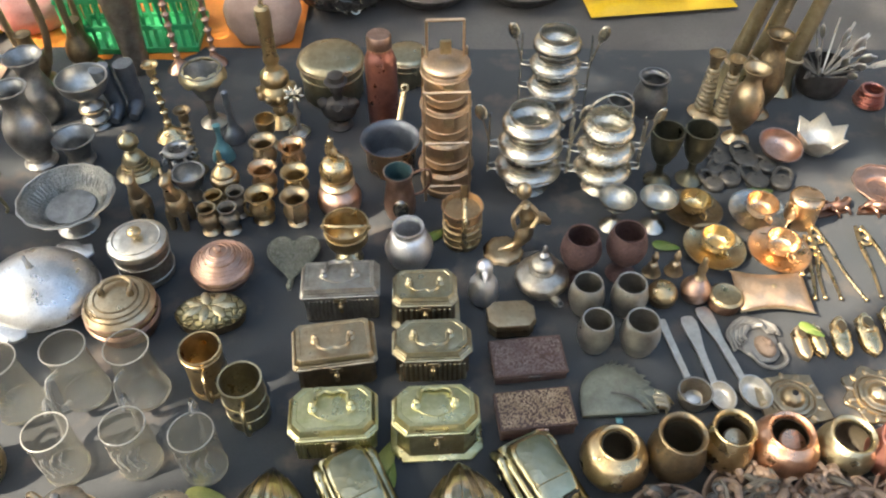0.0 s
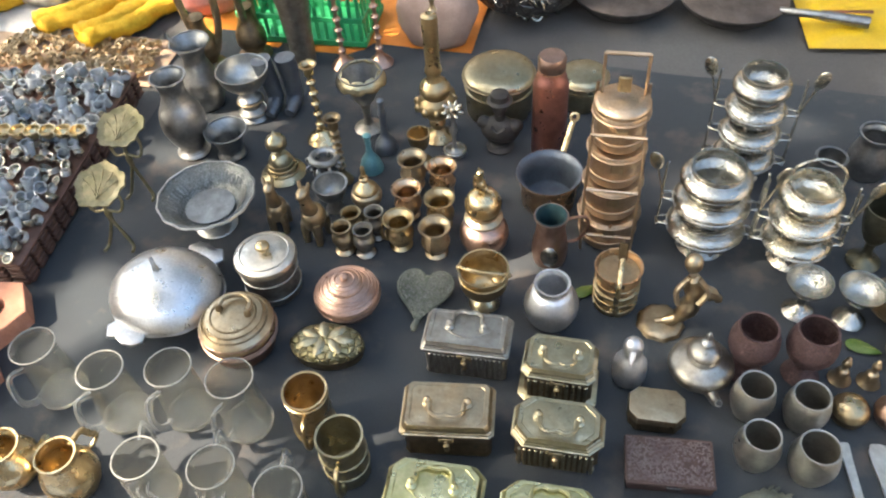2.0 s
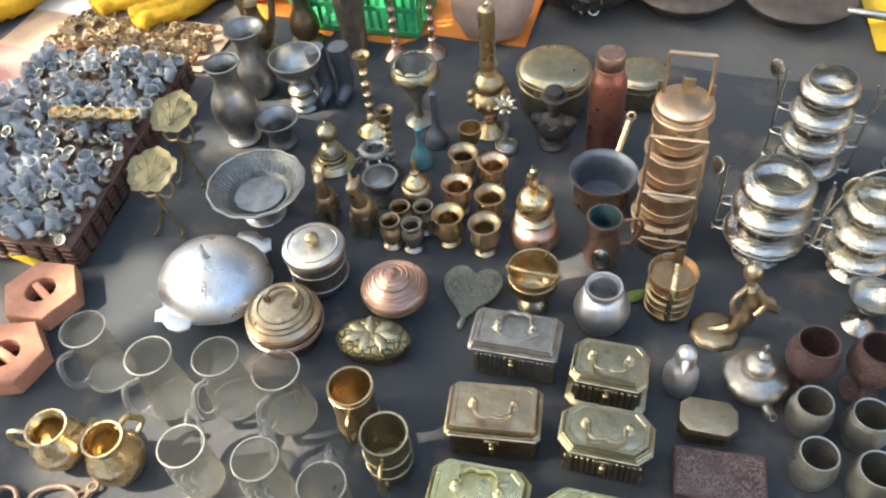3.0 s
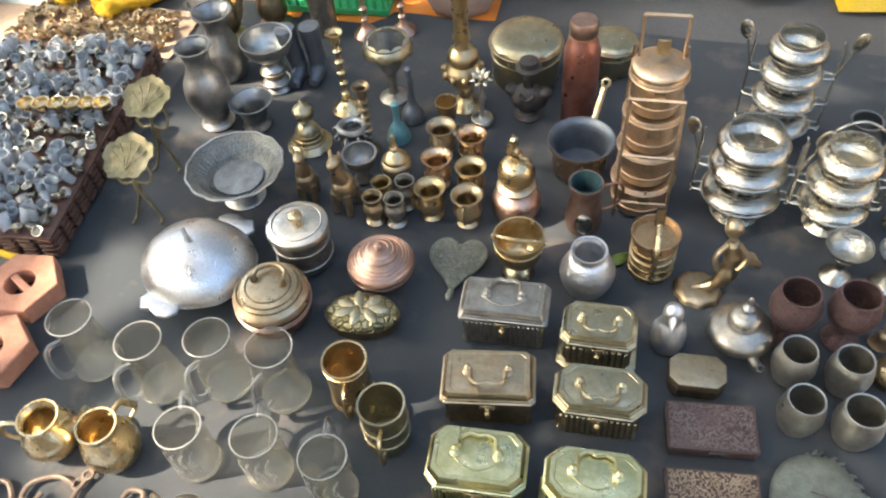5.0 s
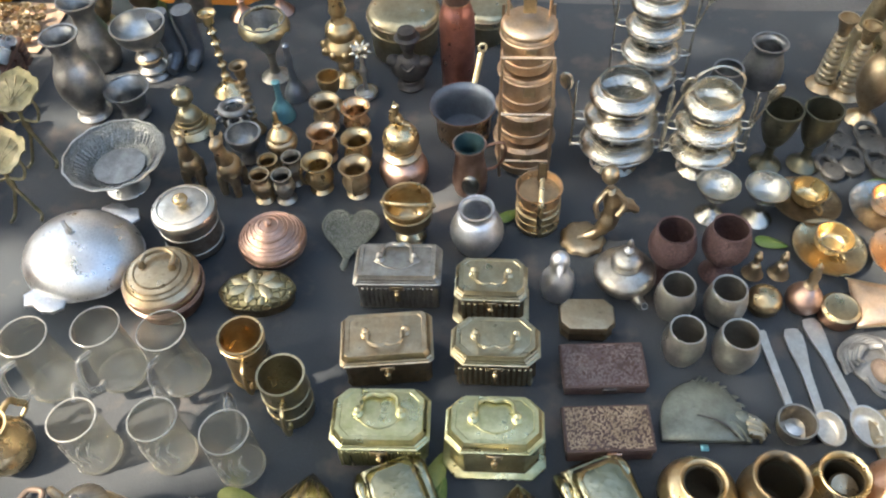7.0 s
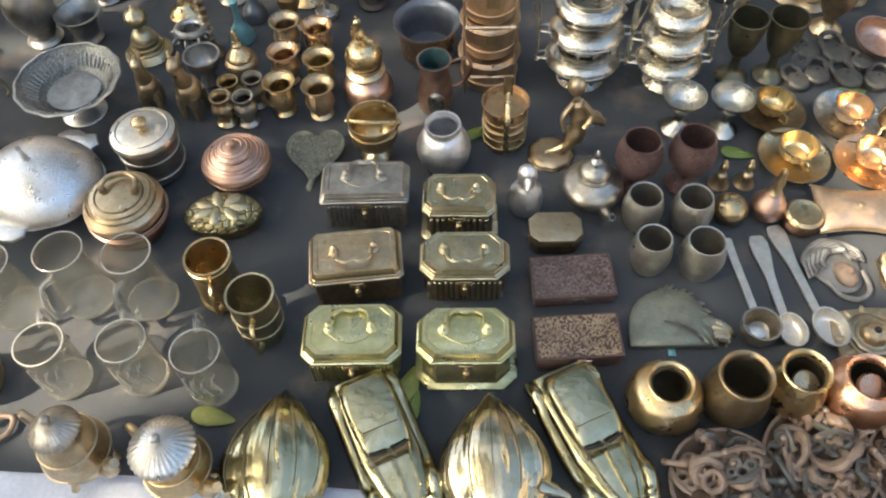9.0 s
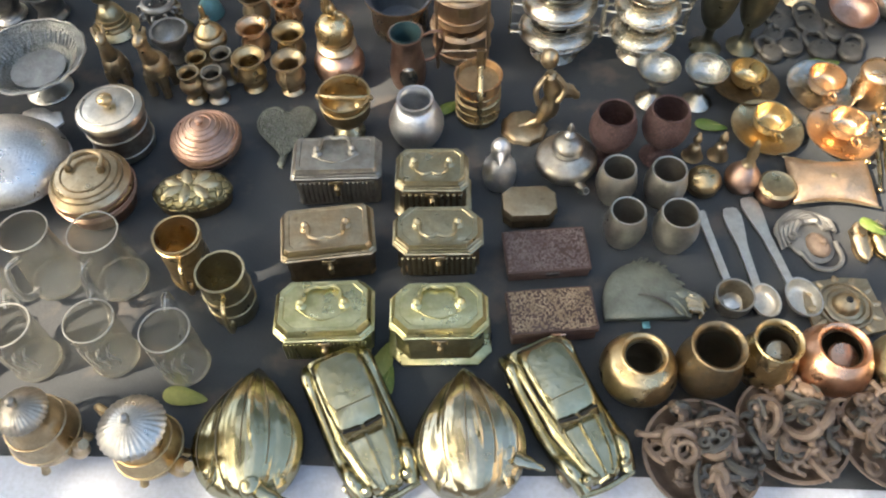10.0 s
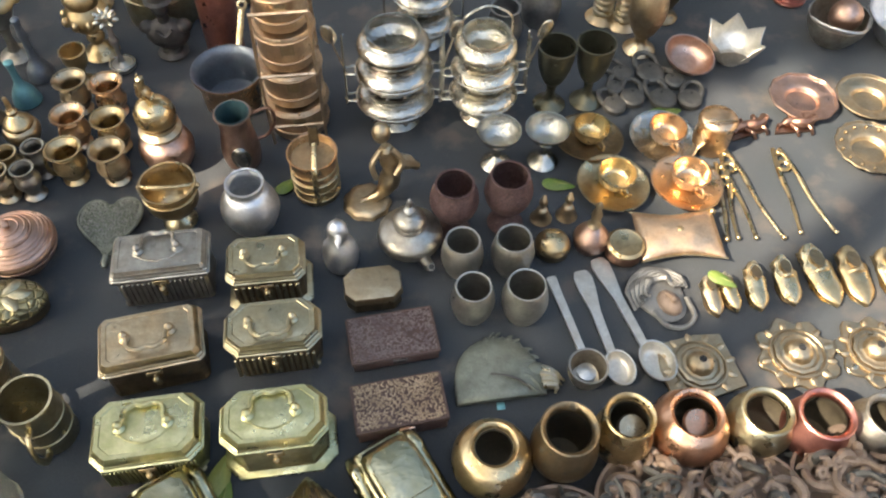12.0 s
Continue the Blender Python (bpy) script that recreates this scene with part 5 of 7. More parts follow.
t = turned("perfume_flask", 0.535, 1.104, "round copper-brass flask with a tall stopper", "flask",
           [("body", [(0, 0), (0.02, 0), (0.029, 0.014), (0.029, 0.03), (0.018, 0.046), (0.009, 0.054), (0, 0.055)], "copper_pink", 3, 0),
            ("stopper", [(0.008, 0.054), (0.012, 0.060), (0.007, 0.068), (0.009, 0.084), (0.005, 0.1), (0.006, 0.108), (0, 0.118)], "brass_tan", 2, 0)])
t = turned("small_pot", 0.588, 1.083, "small squat brass pot with a flat lid", "pot",
           [("body", [(0, 0), (0.026, 0), (0.031, 0.006), (0.031, 0.02), (0.029, 0.026)], "copper_dark", 1, 0), ("lid", [(0.0315, 0.026), (0.032, 0.030), (0.027, 0.034), (0.025, 0.033), (0, 0.034)], "brass", 1, 0)])

# ---- cups on saucers ----
for cx, cy, mat, sm, lab, tl in ((0.574, 1.334, "brass_bright", "brass_old", "golden brass cup on a dark brass saucer", (-4, 3)), (0.712, 1.327, "copper_gold", "silver", "coppery cup on a silvery saucer", (4, 4)),
                                 (0.597, 1.224, "brass_bright", "brass", "wide golden brass cup on its saucer", (2, 3)), (0.727, 1.216, "copper_gold", "copper_gold", "shiny golden copper cup on its saucer", (0, 3))):
    t = thing("cup_and_saucer", cx, cy, lab, "cup", 0, 0.004, "cups on saucers")
    part("saucer", moved(shell([(0.030, 0), (0.034, 0.003), (0.052, 0.009), (0.0635, 0.0145)], 0.0018, 3, n=36), pose(0, 0, 0, *tl)), sm, t)
    cup = part("cup", moved(shell([(0.016, 0.006), (0.020, 0.008), (0.028, 0.015), (0.0325, 0.027), (0.0345, 0.036)], 0.0018, 4, n=32), pose(0.004, 0.006, 0, *tl)), mat, t)
    part("handle", moved(tube([(0.031, 0, 0.033), (0.045, 0, 0.034), (0.046, 0, 0.022), (0.029, 0, 0.016)], 0.0024, 7, 4), pose(0.004, 0.006, 0, tl[0], tl[1], 285)), mat, cup)

# ---- silver ice-cream goblets ----
for cx, cy in ((0.401, 1.300), (0.486, 1.300)):
    turned("dessert_goblet", cx, cy, "polished silver dessert goblet on a stem", "goblet",
           [("stem", [(0, 0), (0.026, 0), (0.027, 0.003), (0.016, 0.012), (0.006, 0.02), (0.007, 0.03), (0.005, 0.045), (0.012, 0.054), (0, 0.055)], "silver", 2, 0),
            ("bowl", [(0.008, 0.052), (0.025, 0.06), (0.035, 0.074), (0.0385, 0.083)], "silver", 4, 0.002)], group="silver goblets")

# ---- pillow-shaped brass box ----
t = thing("pillow_box", 0.683, 1.103, "golden brass pillow-shaped box with pinched ends", "box", -1)
loops = []
for i in range(13):
    u = i / 12 * 2 - 1
    hd = 0.040 + 0.012 * u * u
    hh = 0.017 * (1 - u * u) ** 0.5 + 0.0012
    loops.append([(0.069 * u, hd * math.cos(a), 0.019 + hh * math.sin(a)) for a in [2 * math.pi * j / 20 for j in range(20)]])
part("body", rings(loops), "satin_gold", t, angle=70)
for s in (-1, 1):
    part("seam", tube([(-0.072, s * 0.0515, 0.019), (0, s * 0.0405, 0.019), (0.072, s * 0.0515, 0.019)], 0.0016, 6, 4), "brass", t)
part("knob", ball(0.006, (0.069, 0.045, 0.021), n=10, m=6), "brass", t)
part("medallion", lathe([(0, 0.036), (0.006, 0.0365), (0.004, 0.038), (0, 0.0385)], 12), "brass", t)

# ---- hedgehog-shaped wall plate ----
out = []
for i in range(33):
    a = math.pi * i / 32
    k = 1 + (0.05 if i % 2 else 0) * (1 if a < 1.7 else 0.1)
    out.append((0.067 * k * math.cos(a), -0.040 + 0.102 * k * math.sin(a) ** 0.72))
t = thing("wall_plate", 0.352, 0.872, "grey-green hedgehog-shaped metal plate with incised spines", "plate", 4)
part("plate", slab(out, 0, 0.010, 0.002, 0.012), "slate_green", t)
rnd = random.Random(17)
for row in range(4):
    for i in range(9):
        a = radians(8 + 12 * i + 5 * (row % 2) + rnd.uniform(-3, 3))
        r0, r1 = 0.62 + 0.11 * row, 0.80 + 0.11 * row
        if a > 1.9 and row > 1:
            continue
        q = [(0.066 * r * math.cos(a - 0.10 * n), -0.040 + 0.100 * r * math.sin(a - 0.10 * n) ** 0.72 if math.sin(a - 0.10 * n) > 0 else -0.040, 0.0225 - 0.0125 * r ** 2) for n, r in enumerate((r0, (r0 + r1) / 2, r1))]
        part("spine", tube(q, [0.0022, 0.0026, 0.0012], 5, 2), "slate_green", t)
part("flank_line", tube([(-0.012, -0.004, 0.0225), (0.012, -0.010, 0.0225), (0.034, -0.022, 0.019), (0.044, -0.034, 0.014)], [0.0012, 0.002, 0.0014], 6, 4), "iron", t, "dark incised flank line")
for i in range(4):
    part("claw", tube([(0.064, 0.002 - 0.010 * i, 0.010), (0.082, -0.008 - 0.008 * i, 0.012), (0.098 - 0.006 * i, -0.022 - 0.006 * i, 0.004)], [0.006, 0.005, 0.002], 7, 3), "brass_pale", t, "pale brass claw")
part("snout", ball(0.013, (0.058, 0.0, 0.010), 1.2, 0.9, 0.6, 12, 8), "slate_green", t)
part("price_tag", block(0.012, 0.012, 0.0, 0.001, 0.001, 0.0003), "teal", t).location = (-0.003, -0.047, 0)

# ---- ladles ----
for (x0, y0), (x1, y1), bowl, mat in (((0.460, 1.044), (0.487, 0.905), 0.0, "tin"), ((0.511, 1.046), (0.535, 0.872), 0.022, "tin"), ((0.543, 1.069), (0.592, 0.880), 0.026, "tin")):
    L = math.hypot(x1 - x0, y1 - y0)
    t = thing("ladle", x0, y0, "long grey metal ladle with a flat handle" if bowl else "plain grey metal rod with flattened end", "ladle", math.degrees(math.atan2(y1 - y0, x1 - x0)), group="ladles")
    part("handle", slab([(-0.006, 0.006), (-0.004, 0.011), (0.008, 0.0155), (0.03, 0.0145), (0.075, 0.008), (L * 0.92, 0.0065), (L * 0.92, -0.0065), (0.075, -0.008), (0.03, -0.0145), (0.008, -0.0155), (-0.004, -0.011), (-0.006, -0.006)] if bowl else
                        [(0, 0.006), (0.004, 0.0085), (0.03, 0.007), (L, 0.006), (L, -0.006), (0.03, -0.007), (0.004, -0.0085), (0, -0.006)], 0.002, 0.006, 0.0015), mat, t)
    if bowl:
        part("bowl", moved(shell([(bowl * 0.4, 0), (bowl * 0.8, bowl * 0.25), (bowl, bowl * 0.7), (bowl * 1.02, bowl * 0.8)], 0.0015, 4, n=24, sx=1.3), pose(L * 0.92 + bowl * 0.9, 0, 0.0)), mat, t)
t = turned("sugar_bowl", 0.484, 0.862, "small grey metal bowl holding a round weight", "bowl",
           [("bowl", [(0.018, 0), (0.022, 0.003), (0.029, 0.02), (0.029, 0.036)], "grey_brass", 3, 0.002), ("weight", [(0, 0.005), (0.014, 0.005), (0.0145, 0.02), (0, 0.024)], "pewter_light", 1, 0)])

# ---- mask, plaques ----
t = thing("mask", 0.634, 0.986, "grey-brown cast metal mask with folded hood", "mask", 22)
part("hood", slab([(0.040 * math.cos(a) * (1 + 0.10 * math.sin(3 * a)), 0.010 + 0.050 * math.sin(a)) for a in [2 * math.pi * i / 24 for i in range(24)]], 0, 0.005, 0.001, 0.010), "mask_grey", t)
for i in range(5):
    k = 1 - 0.13 * i
    part("fold", tube([(0.050 * k * math.cos(a) - 0.002, 0.012 + 0.046 * k * math.sin(a), 0.008 + 0.003 * i + 0.004 * math.sin(5 * a + i)) for a in [radians(-10 + 25 * q) for q in range(9)]], [0.003, 0.0055, 0.006, 0.0055, 0.003], 7, 2), "mask_grey", t)
part("face", ball(0.021, (0, -0.012, 0.014), 0.85, 1.15, 0.65, 16, 10), "bronze_tan", t, "tan face under the hood")
part("nose", tube([(0, 0.0, 0.026), (0, -0.014, 0.031), (0, -0.019, 0.026)], [0.003, 0.005, 0.004], 8, 3), "bronze_tan", t)
part("strap", tube([(-0.026, -0.010, 0.006), (-0.024, -0.040, 0.006), (0.0, -0.056, 0.006), (0.026, -0.046, 0.006), (0.034, -0.012, 0.006)], 0.0042, 7, 4), "mask_grey", t)


def plaque(x, y, r, rz, mat, seed, square):
    t = thing("wall_plaque", x, y, "embossed brass wall plaque with a central boss", "plaque", rz, group="brass plaques")
    rnd = random.Random(seed)
    if square:
        o = [(r, -r * 0.78), (r * 0.9, r * 0.8), (r * 0.2, r * 0.9), (-r * 0.9, r * 0.8), (-r * 1.05, r * 0.1), (-r, -r * 0.78), (-r * 0.1, -r * 0.95)]
    else:
        o = [(r * (1 + 0.10 * math.cos(8 * a) + rnd.uniform(-0.03, 0.03)) * math.cos(a), r * (1 + 0.10 * math.cos(8 * a)) * math.sin(a)) for a in [2 * math.pi * i / 48 for i in range(48)]]
    part("plate", slab(o, 0.0, 0.006, 0.0015), mat, t)
    part("boss", lathe([(r * 0.62, 0.005), (r * 0.6, 0.011), (r * 0.5, 0.012), (r * 0.46, 0.009), (r * 0.36, 0.010), (r * 0.3, 0.02), (r * 0.12, 0.026), (0, 0.027)], 30, 2, flutes=10, depth=0.03), mat, t)
    part("bead_ring", torus(r * 0.70, 0.0028, 0.008, 32, 6), mat, t)
    for i in range(12):
        a = 2 * math.pi * i / 12
        part("petal", moved(ball(r * 0.11, (0, 0, 0), 1.5, 0.8, 0.45, 8, 5), pose(r * 0.84 * math.cos(a), r * 0.80 * math.sin(a), 0.007, 0, 0, math.degrees(a))), mat, t)
    part("keyhole", lathe([(0, 0.0262), (r * 0.10, 0.026), (r * 0.09, 0.0285), (0, 0.0285)], 12), "black", t)


plaque(0.660, 0.867, 0.058, 7, "brass_tan", 1, True)
plaque(0.816, 0.876, 0.060, 10, "brass_tan", 2, False)
plaque(0.938, 0.872, 0.058, 30, "brass_tan", 3, False)


# ---- shoe-shaped ashtrays ----
def shoe(x0, y0, x1, y1, w, mat, flap):
    L = math.hypot(x1 - x0, y1 - y0)
    t = thing("shoe_ornament", x0, y0, "small golden brass shoe-shaped ornament", "ornament", math.degrees(math.atan2(y1 - y0, x1 - x0)), group="brass shoes")
    loops = []
    for i in range(13):
        u = i / 12
        hw = w * (0.72 + 0.1 * math.sin(u * 9) + 0.36 * math.sin(math.pi * min(1, u * 1.15)) * (u > 0.3)) * (1 if u < 0.75 else max(0.12, 1 - ((u - 0.75) / 0.25) ** 2 * 0.85)) * 0.5 * (0.6 if i == 0 else 1)
        hh = 0.026 - 0.012 * u if u < 0.8 else 0.0165 - 0.03 * (u - 0.8)
        loops.append([(L * u, hw * math.cos(a), max(0.0, hh * (0.5 + 0.5 * math.sin(a)))) for a in [2 * math.pi * j / 16 for j in range(16)]])
    part("upper", rings(loops), mat, t, angle=60)
    part("sole", slab([(0, w * 0.3), (L * 0.3, w * 0.34), (L * 0.6, w * 0.5), (L * 0.85, w * 0.4), (L * 1.01, 0), (L * 0.85, -w * 0.4), (L * 0.6, -w * 0.5), (L * 0.3, -w * 0.34), (0, -w * 0.3)], 0, 0.003), mat, t)
    part("opening", slab([(L * 0.10 + 0.16 * L * (1 + math.cos(a)), w * 0.22 * math.sin(a)) for a in [2 * math.pi * i / 16 for i in range(16)]], 0.0195, 0.0262, 0.0005), "brass_old", t, "dark open top")
    part("opening_rim", tube([(L * 0.10 + 0.16 * L * (1 + math.cos(a)), w * 0.25 * math.sin(a), 0.0262 - 0.03 * 0.16 * (1 + math.cos(a))) for a in [2 * math.pi * i / 18 for i in range(18)]], 0.0018, 6, closed=True), mat, t)
    if flap:
        part("strap", tube([(L * 0.45, -w * 0.42, 0.012), (L * 0.45, 0, 0.024), (L * 0.45, w * 0.42, 0.012)], 0.0035, 6, 4, flat=0.5), mat, t)


shoe(0.708, 1.016, 0.714, 0.950, 0.030, "brass_tan", False)
shoe(0.737, 1.020, 0.747, 0.957, 0.028, "brass_bright", False)
shoe(0.790, 1.038, 0.785, 0.956, 0.036, "brass_bright", False)
shoe(0.840, 1.047, 0.842, 0.962, 0.040, "brass_bright", True)
shoe(0.892, 1.066, 0.911, 0.956, 0.050, "brass_bright", True)
shoe(0.956, 1.058, 0.957, 0.953, 0.048, "brass", True)
shoe(1.016, 1.05, 1.020, 0.955, 0.046, "brass", True)


# ---- tongs ----
for (hx, hy), tips in (((0.818, 1.285), ((0.820, 1.098), (0.868, 1.095))), ((0.918, 1.282), ((0.900, 1.104), (0.961, 1.100))), ((0.803, 1.255), ((0.770, 1.098), (0.790, 1.10)))):
    t = thing("tongs", hx, hy, "thin golden brass tongs lying open", "tongs", group="brass tongs")
    for k, (tx, ty) in enumerate(tips):
        dx, dy = tx - hx, ty - hy
        arm = part("arm", tube([(0.006 * (1 if k else -1), 0.012, 0.007), (dx * 0.25 + 0.008 * (1 if k else -1), dy * 0.25, 0.007), (dx * 0.6, dy * 0.6, 0.005), (dx, dy, 0.005)], [0.004, 0.0042, 0.0034, 0.003], 7, 4), "brass_bright", t)
        part("tip", ball(0.0048, (dx, dy, 0.0055), n=10, m=6), "brass_bright", arm)
    part("loop", torus(0.010, 0.0034, 0.008, 16, 6, 0, -0.03), "brass_bright", t)
    part("rivet", ball(0.0055, (0, 0, 0.009), n=10, m=6), "brass", t)

# ---- drum box, lizards, ashtrays ----
t = turned("drum_box", 0.800, 1.318, "copper-brass drum-shaped box with a wire bail", "box",
           [("body", [(0, 0), (0.030, 0), (0.033, 0.004), (0.034, 0.03), (0.032, 0.058), (0.033, 0.062)], "copper_gold", 2, 0), ("lid", [(0.0345, 0.062), (0.035, 0.067), (0.026, 0.076), (0, 0.080)], "copper_gold", 2, 0)])
part("bail", tube([(-0.034, 0, 0.055), (-0.02, -0.02, 0.080), (0.02, -0.02, 0.082), (0.034, 0, 0.055)], 0.0018, 6, 4), "brass_old", t)
for cx, cy, r_ in ((0.885, 1.350, 20), (0.975, 1.352, 5)):
    single("lizard_figure", joined(tube([(-0.035, 0, 0.008), (-0.012, 0.006, 0.012), (0.012, -0.004, 0.014), (0.032, 0.004, 0.012), (0.044, 0.012, 0.010)], [0.003, 0.008, 0.011, 0.010, 0.009, 0.005], 9, 4),
                                   *[tube([(u, 0, 0.012), (u + 0.004, s * 0.018, 0.014), (u + 0.010, s * 0.024, 0.002)], 0.0032, 6, 3) for u in (-0.012, 0.016) for s in (-1, 1)], slab([(-0.045, -0.012), (0.03, -0.016), (0.04, 0.0), (0.02, 0.014), (-0.03, 0.012)], 0, 0.004)),
           "copper_dark", cx, cy, "brown bronze lizard figurine on a small base", "figurine", r_, group="lizard figurines")


def ashtray(x, y, r, mat, lobes, label, studs=False):
    t = thing("ashtray", x, y, label, "ashtray", group="round ashtrays")
    part("dish", shell([(r * 0.45, 0), (r * 0.5, 0.003), (r * 0.56, 0.011), (r * 0.7, 0.014), (r * 0.96, 0.0165), (r, 0.018)], 0.0025, 3, n=44, lobes=lobes, lobe=0.02, lobe_from=r * 0.65), mat, t)
    part("rim", tube([(r * (1 + 0.02 * math.cos(lobes * a)) * math.cos(a), r * (1 + 0.02 * math.cos(lobes * a)) * math.sin(a), 0.0195) for a in [2 * math.pi * i / 66 for i in range(66)]], 0.0022, 6, closed=True), mat, t)
    if studs:
        for i in range(14):
            a = 2 * math.pi * i / 14
            part("stud", ball(0.0035, (r * 0.82 * math.cos(a), r * 0.82 * math.sin(a), 0.0175), n=8, m=5), "brass_old", t)


ashtray(1.008, 1.414, 0.063, "copper_pink", 11, "pinkish copper ashtray with a lobed rim")
ashtray(1.138, 1.406, 0.062, "brass_tan", 2, "tan brass dish with a wide flat rim")
ashtray(1.088, 1.278, 0.063, "brass_tan", 16, "tan brass ashtray with a studded rim", True)


# ---- back rows: jugs, vases and bowls ----
turned("belly_jug", -0.893, 1.500, "tall dark pewter jug with a flared mouth", "jug",
       [("body", [(0.032, 0), (0.036, 0.006), (0.028, 0.02), (0.040, 0.045), (0.050, 0.08), (0.046, 0.115), (0.032, 0.145), (0.027, 0.165), (0.029, 0.185), (0.038, 0.203)], "pewter", 4, 0.0025),
        ("foot_ring", [(0, 0), (0.036, 0), (0.038, 0.004), (0.034, 0.010), (0, 0.01)], "pewter_light", 1, 0)])
t = turned("tall_vase", -0.937, 1.668, "tall grey pewter vase with a long neck", "vase",
           [("body", [(0.036, 0), (0.040, 0.006), (0.047, 0.035), (0.045, 0.07), (0.033, 0.105), (0.026, 0.13), (0.03, 0.15), (0.045, 0.172)], "pewter", 4, 0.0025)])
part("spur", tube([(-0.04, 0, 0.168), (-0.052, 0, 0.18), (-0.05, 0, 0.195)], [0.004, 0.003, 0.001], 6, 3), "pewter", t)
t = turned("pedestal_bowl", -0.805, 1.642, "grey pewter bowl on a ringed pedestal", "bowl",
           [("pedestal", [(0, 0), (0.032, 0), (0.034, 0.004), (0.026, 0.012), (0.030, 0.02), (0.022, 0.03), (0.027, 0.042), (0.028, 0.055), (0.018, 0.066), (0.016, 0.085), (0, 0.086)], "pewter", 2, 0),
            ("bowl", [(0.018, 0.082), (0.04, 0.092), (0.054, 0.112), (0.059, 0.132)], "pewter_light", 4, 0.0022)])
part("ring", torus(0.029, 0.003, 0.048), "brass_tan", t)
part("ring", torus(0.032, 0.003, 0.018), "silver", t)
turned("flared_vase", -0.800, 1.505, "small dark pewter vase with a wide flared mouth", "vase",
       [("body", [(0.030, 0), (0.033, 0.004), (0.027, 0.018), (0.030, 0.034), (0.034, 0.05), (0.047, 0.068)], "pewter", 4, 0.0025)])
t = thing("boot_ornament", -0.752, 1.700, "pair of blue-grey metal boots, leaning", "ornament", 20)
for s in (0, 1):
    part("boot", tube([(-0.03 + 0.055 * s, 0.0, 0.128), (-0.022 + 0.05 * s, 0, 0.07), (-0.016 + 0.045 * s, -0.004, 0.024), (-0.024 + 0.045 * s, -0.04, 0.014), (-0.03 + 0.045 * s, -0.058, 0.012)], [0.024, 0.021, 0.02, 0.018, 0.014, 0.011], 14, 4), "blue_grey", t)

t = turned("hand_bell", -0.660, 1.468, "brass bell-shaped lamp with ball finial", "bell",
           [("bell", [(0, 0), (0.046, 0), (0.044, 0.006), (0.03, 0.016), (0.026, 0.04), (0.014, 0.058), (0, 0.06)], "brass_olive", 3, 0),
            ("finial", [(0.008, 0.058), (0.006, 0.066), (0.02, 0.076), (0.023, 0.088), (0.018, 0.1), (0.006, 0.108), (0.003, 0.116), (0, 0.118)], "brass_olive", 2, 0)])
for k in range(3):
    part("ring", torus(0.034 - 0.004 * k, 0.0024, 0.014 + 0.01 * k), "brass", t)


def leaf_bearer(x, y, rz, h):
    t = thing("leaf_dish_figure", x, y, "thin brass stick figure bearing a leaf dish", "ornament", rz, group="leaf-bearing figures")
    hip = (0, 0, h * 0.42)
    for s in (-1, 1):
        part("leg", tube([hip, (s * 0.014, -0.004, h * 0.2), (s * 0.026, -0.01, 0.006), (s * 0.030, -0.026, 0.004)], 0.0034, 7, 4), "leaf_brass", t)
        part("arm", tube([(0, 0, h * 0.58), (s * 0.026, 0, h * 0.55), (s * 0.036, 0.006, h * 0.68), (s * 0.028, 0.012, h * 0.82)], 0.003, 7, 4), "leaf_brass", t)
    part("torso", tube([hip, (0, 0, h * 0.5), (0, 0, h * 0.62), (0, 0.004, h * 0.68)], [0.006, 0.007, 0.004, 0.006], 8, 3), "leaf_brass", t)
    out = []
    for i in range(32):
        a = 2 * math.pi * i / 32
        k = 1 + 0.06 * math.cos(5 * a) + 0.05 * math.cos(12 * a)
        out.append((0.050 * k * math.sin(a), 0.050 * k * math.cos(a)))
    leafm = pose(0, 0.016, h * 0.88, 18, 0, 0)
    part("leaf_dish", moved(slab(out, -0.002, 0.002, 0.0006, -0.008), leafm), "leaf_brass", t)
    for i in range(5):
        a = radians(-70 + 35 * i)
        part("vein", moved(tube([(0, -0.03, 0.001), (0.02 * math.sin(a), -0.01 + 0.02 * math.cos(a), -0.003), (0.038 * math.sin(a), 0.034 * math.cos(a), 0.002)], 0.0014, 5, 3), leafm), "leaf_brass", t)


leaf_bearer(-0.910, 1.205, 10, 0.170)
leaf_bearer(-0.940, 1.350, 5, 0.195)


def candlestick(x, y, h, r, mat, label, beads=5, group="candlesticks", tilt=(0, 0), cup=0.018):
    t = thing("candlestick", x, y, label, "candlestick", group=group, tilt=tilt)
    part("base", lathe([(0, 0), (r, 0), (r * 1.02, 0.004), (r * 0.8, 0.012), (r * 0.4, 0.024), (r * 0.28, 0.034), (0, 0.035)], 28, 2), mat, t)
    prof = [(r * 0.2, 0.032)]
    span = h - 0.06
    for i in range(beads):
        z = 0.034 + span * i / beads
        st = span / beads
        prof += [(0.0055, z + st * 0.1), (0.0095, z + st * 0.3), (0.0105, z + st * 0.42), (0.006, z + st * 0.6), (0.0050, z + st * 0.9)]
    part("stem", lathe([(0, 0.03)] + prof + [(0, h - 0.025)], 16), mat, t)
    part("cup", shell([(0.006, h - 0.03), (cup * 0.6, h - 0.022), (cup * 0.62, h - 0.006), (cup, h)], 0.002, 3, n=20), mat, t)


candlestick(-0.614, 1.594, 0.200, 0.034, "brass_bright", "golden brass candlestick with a turned stem")
candlestick(-0.658, 1.870, 0.32, 0.030, "copper_pink", "tall beaded candlestick of coppery metal", 9)
candlestick(-0.570, 1.896, 0.32, 0.030, "copper_pink", "tall beaded candlestick of coppery metal", 9)
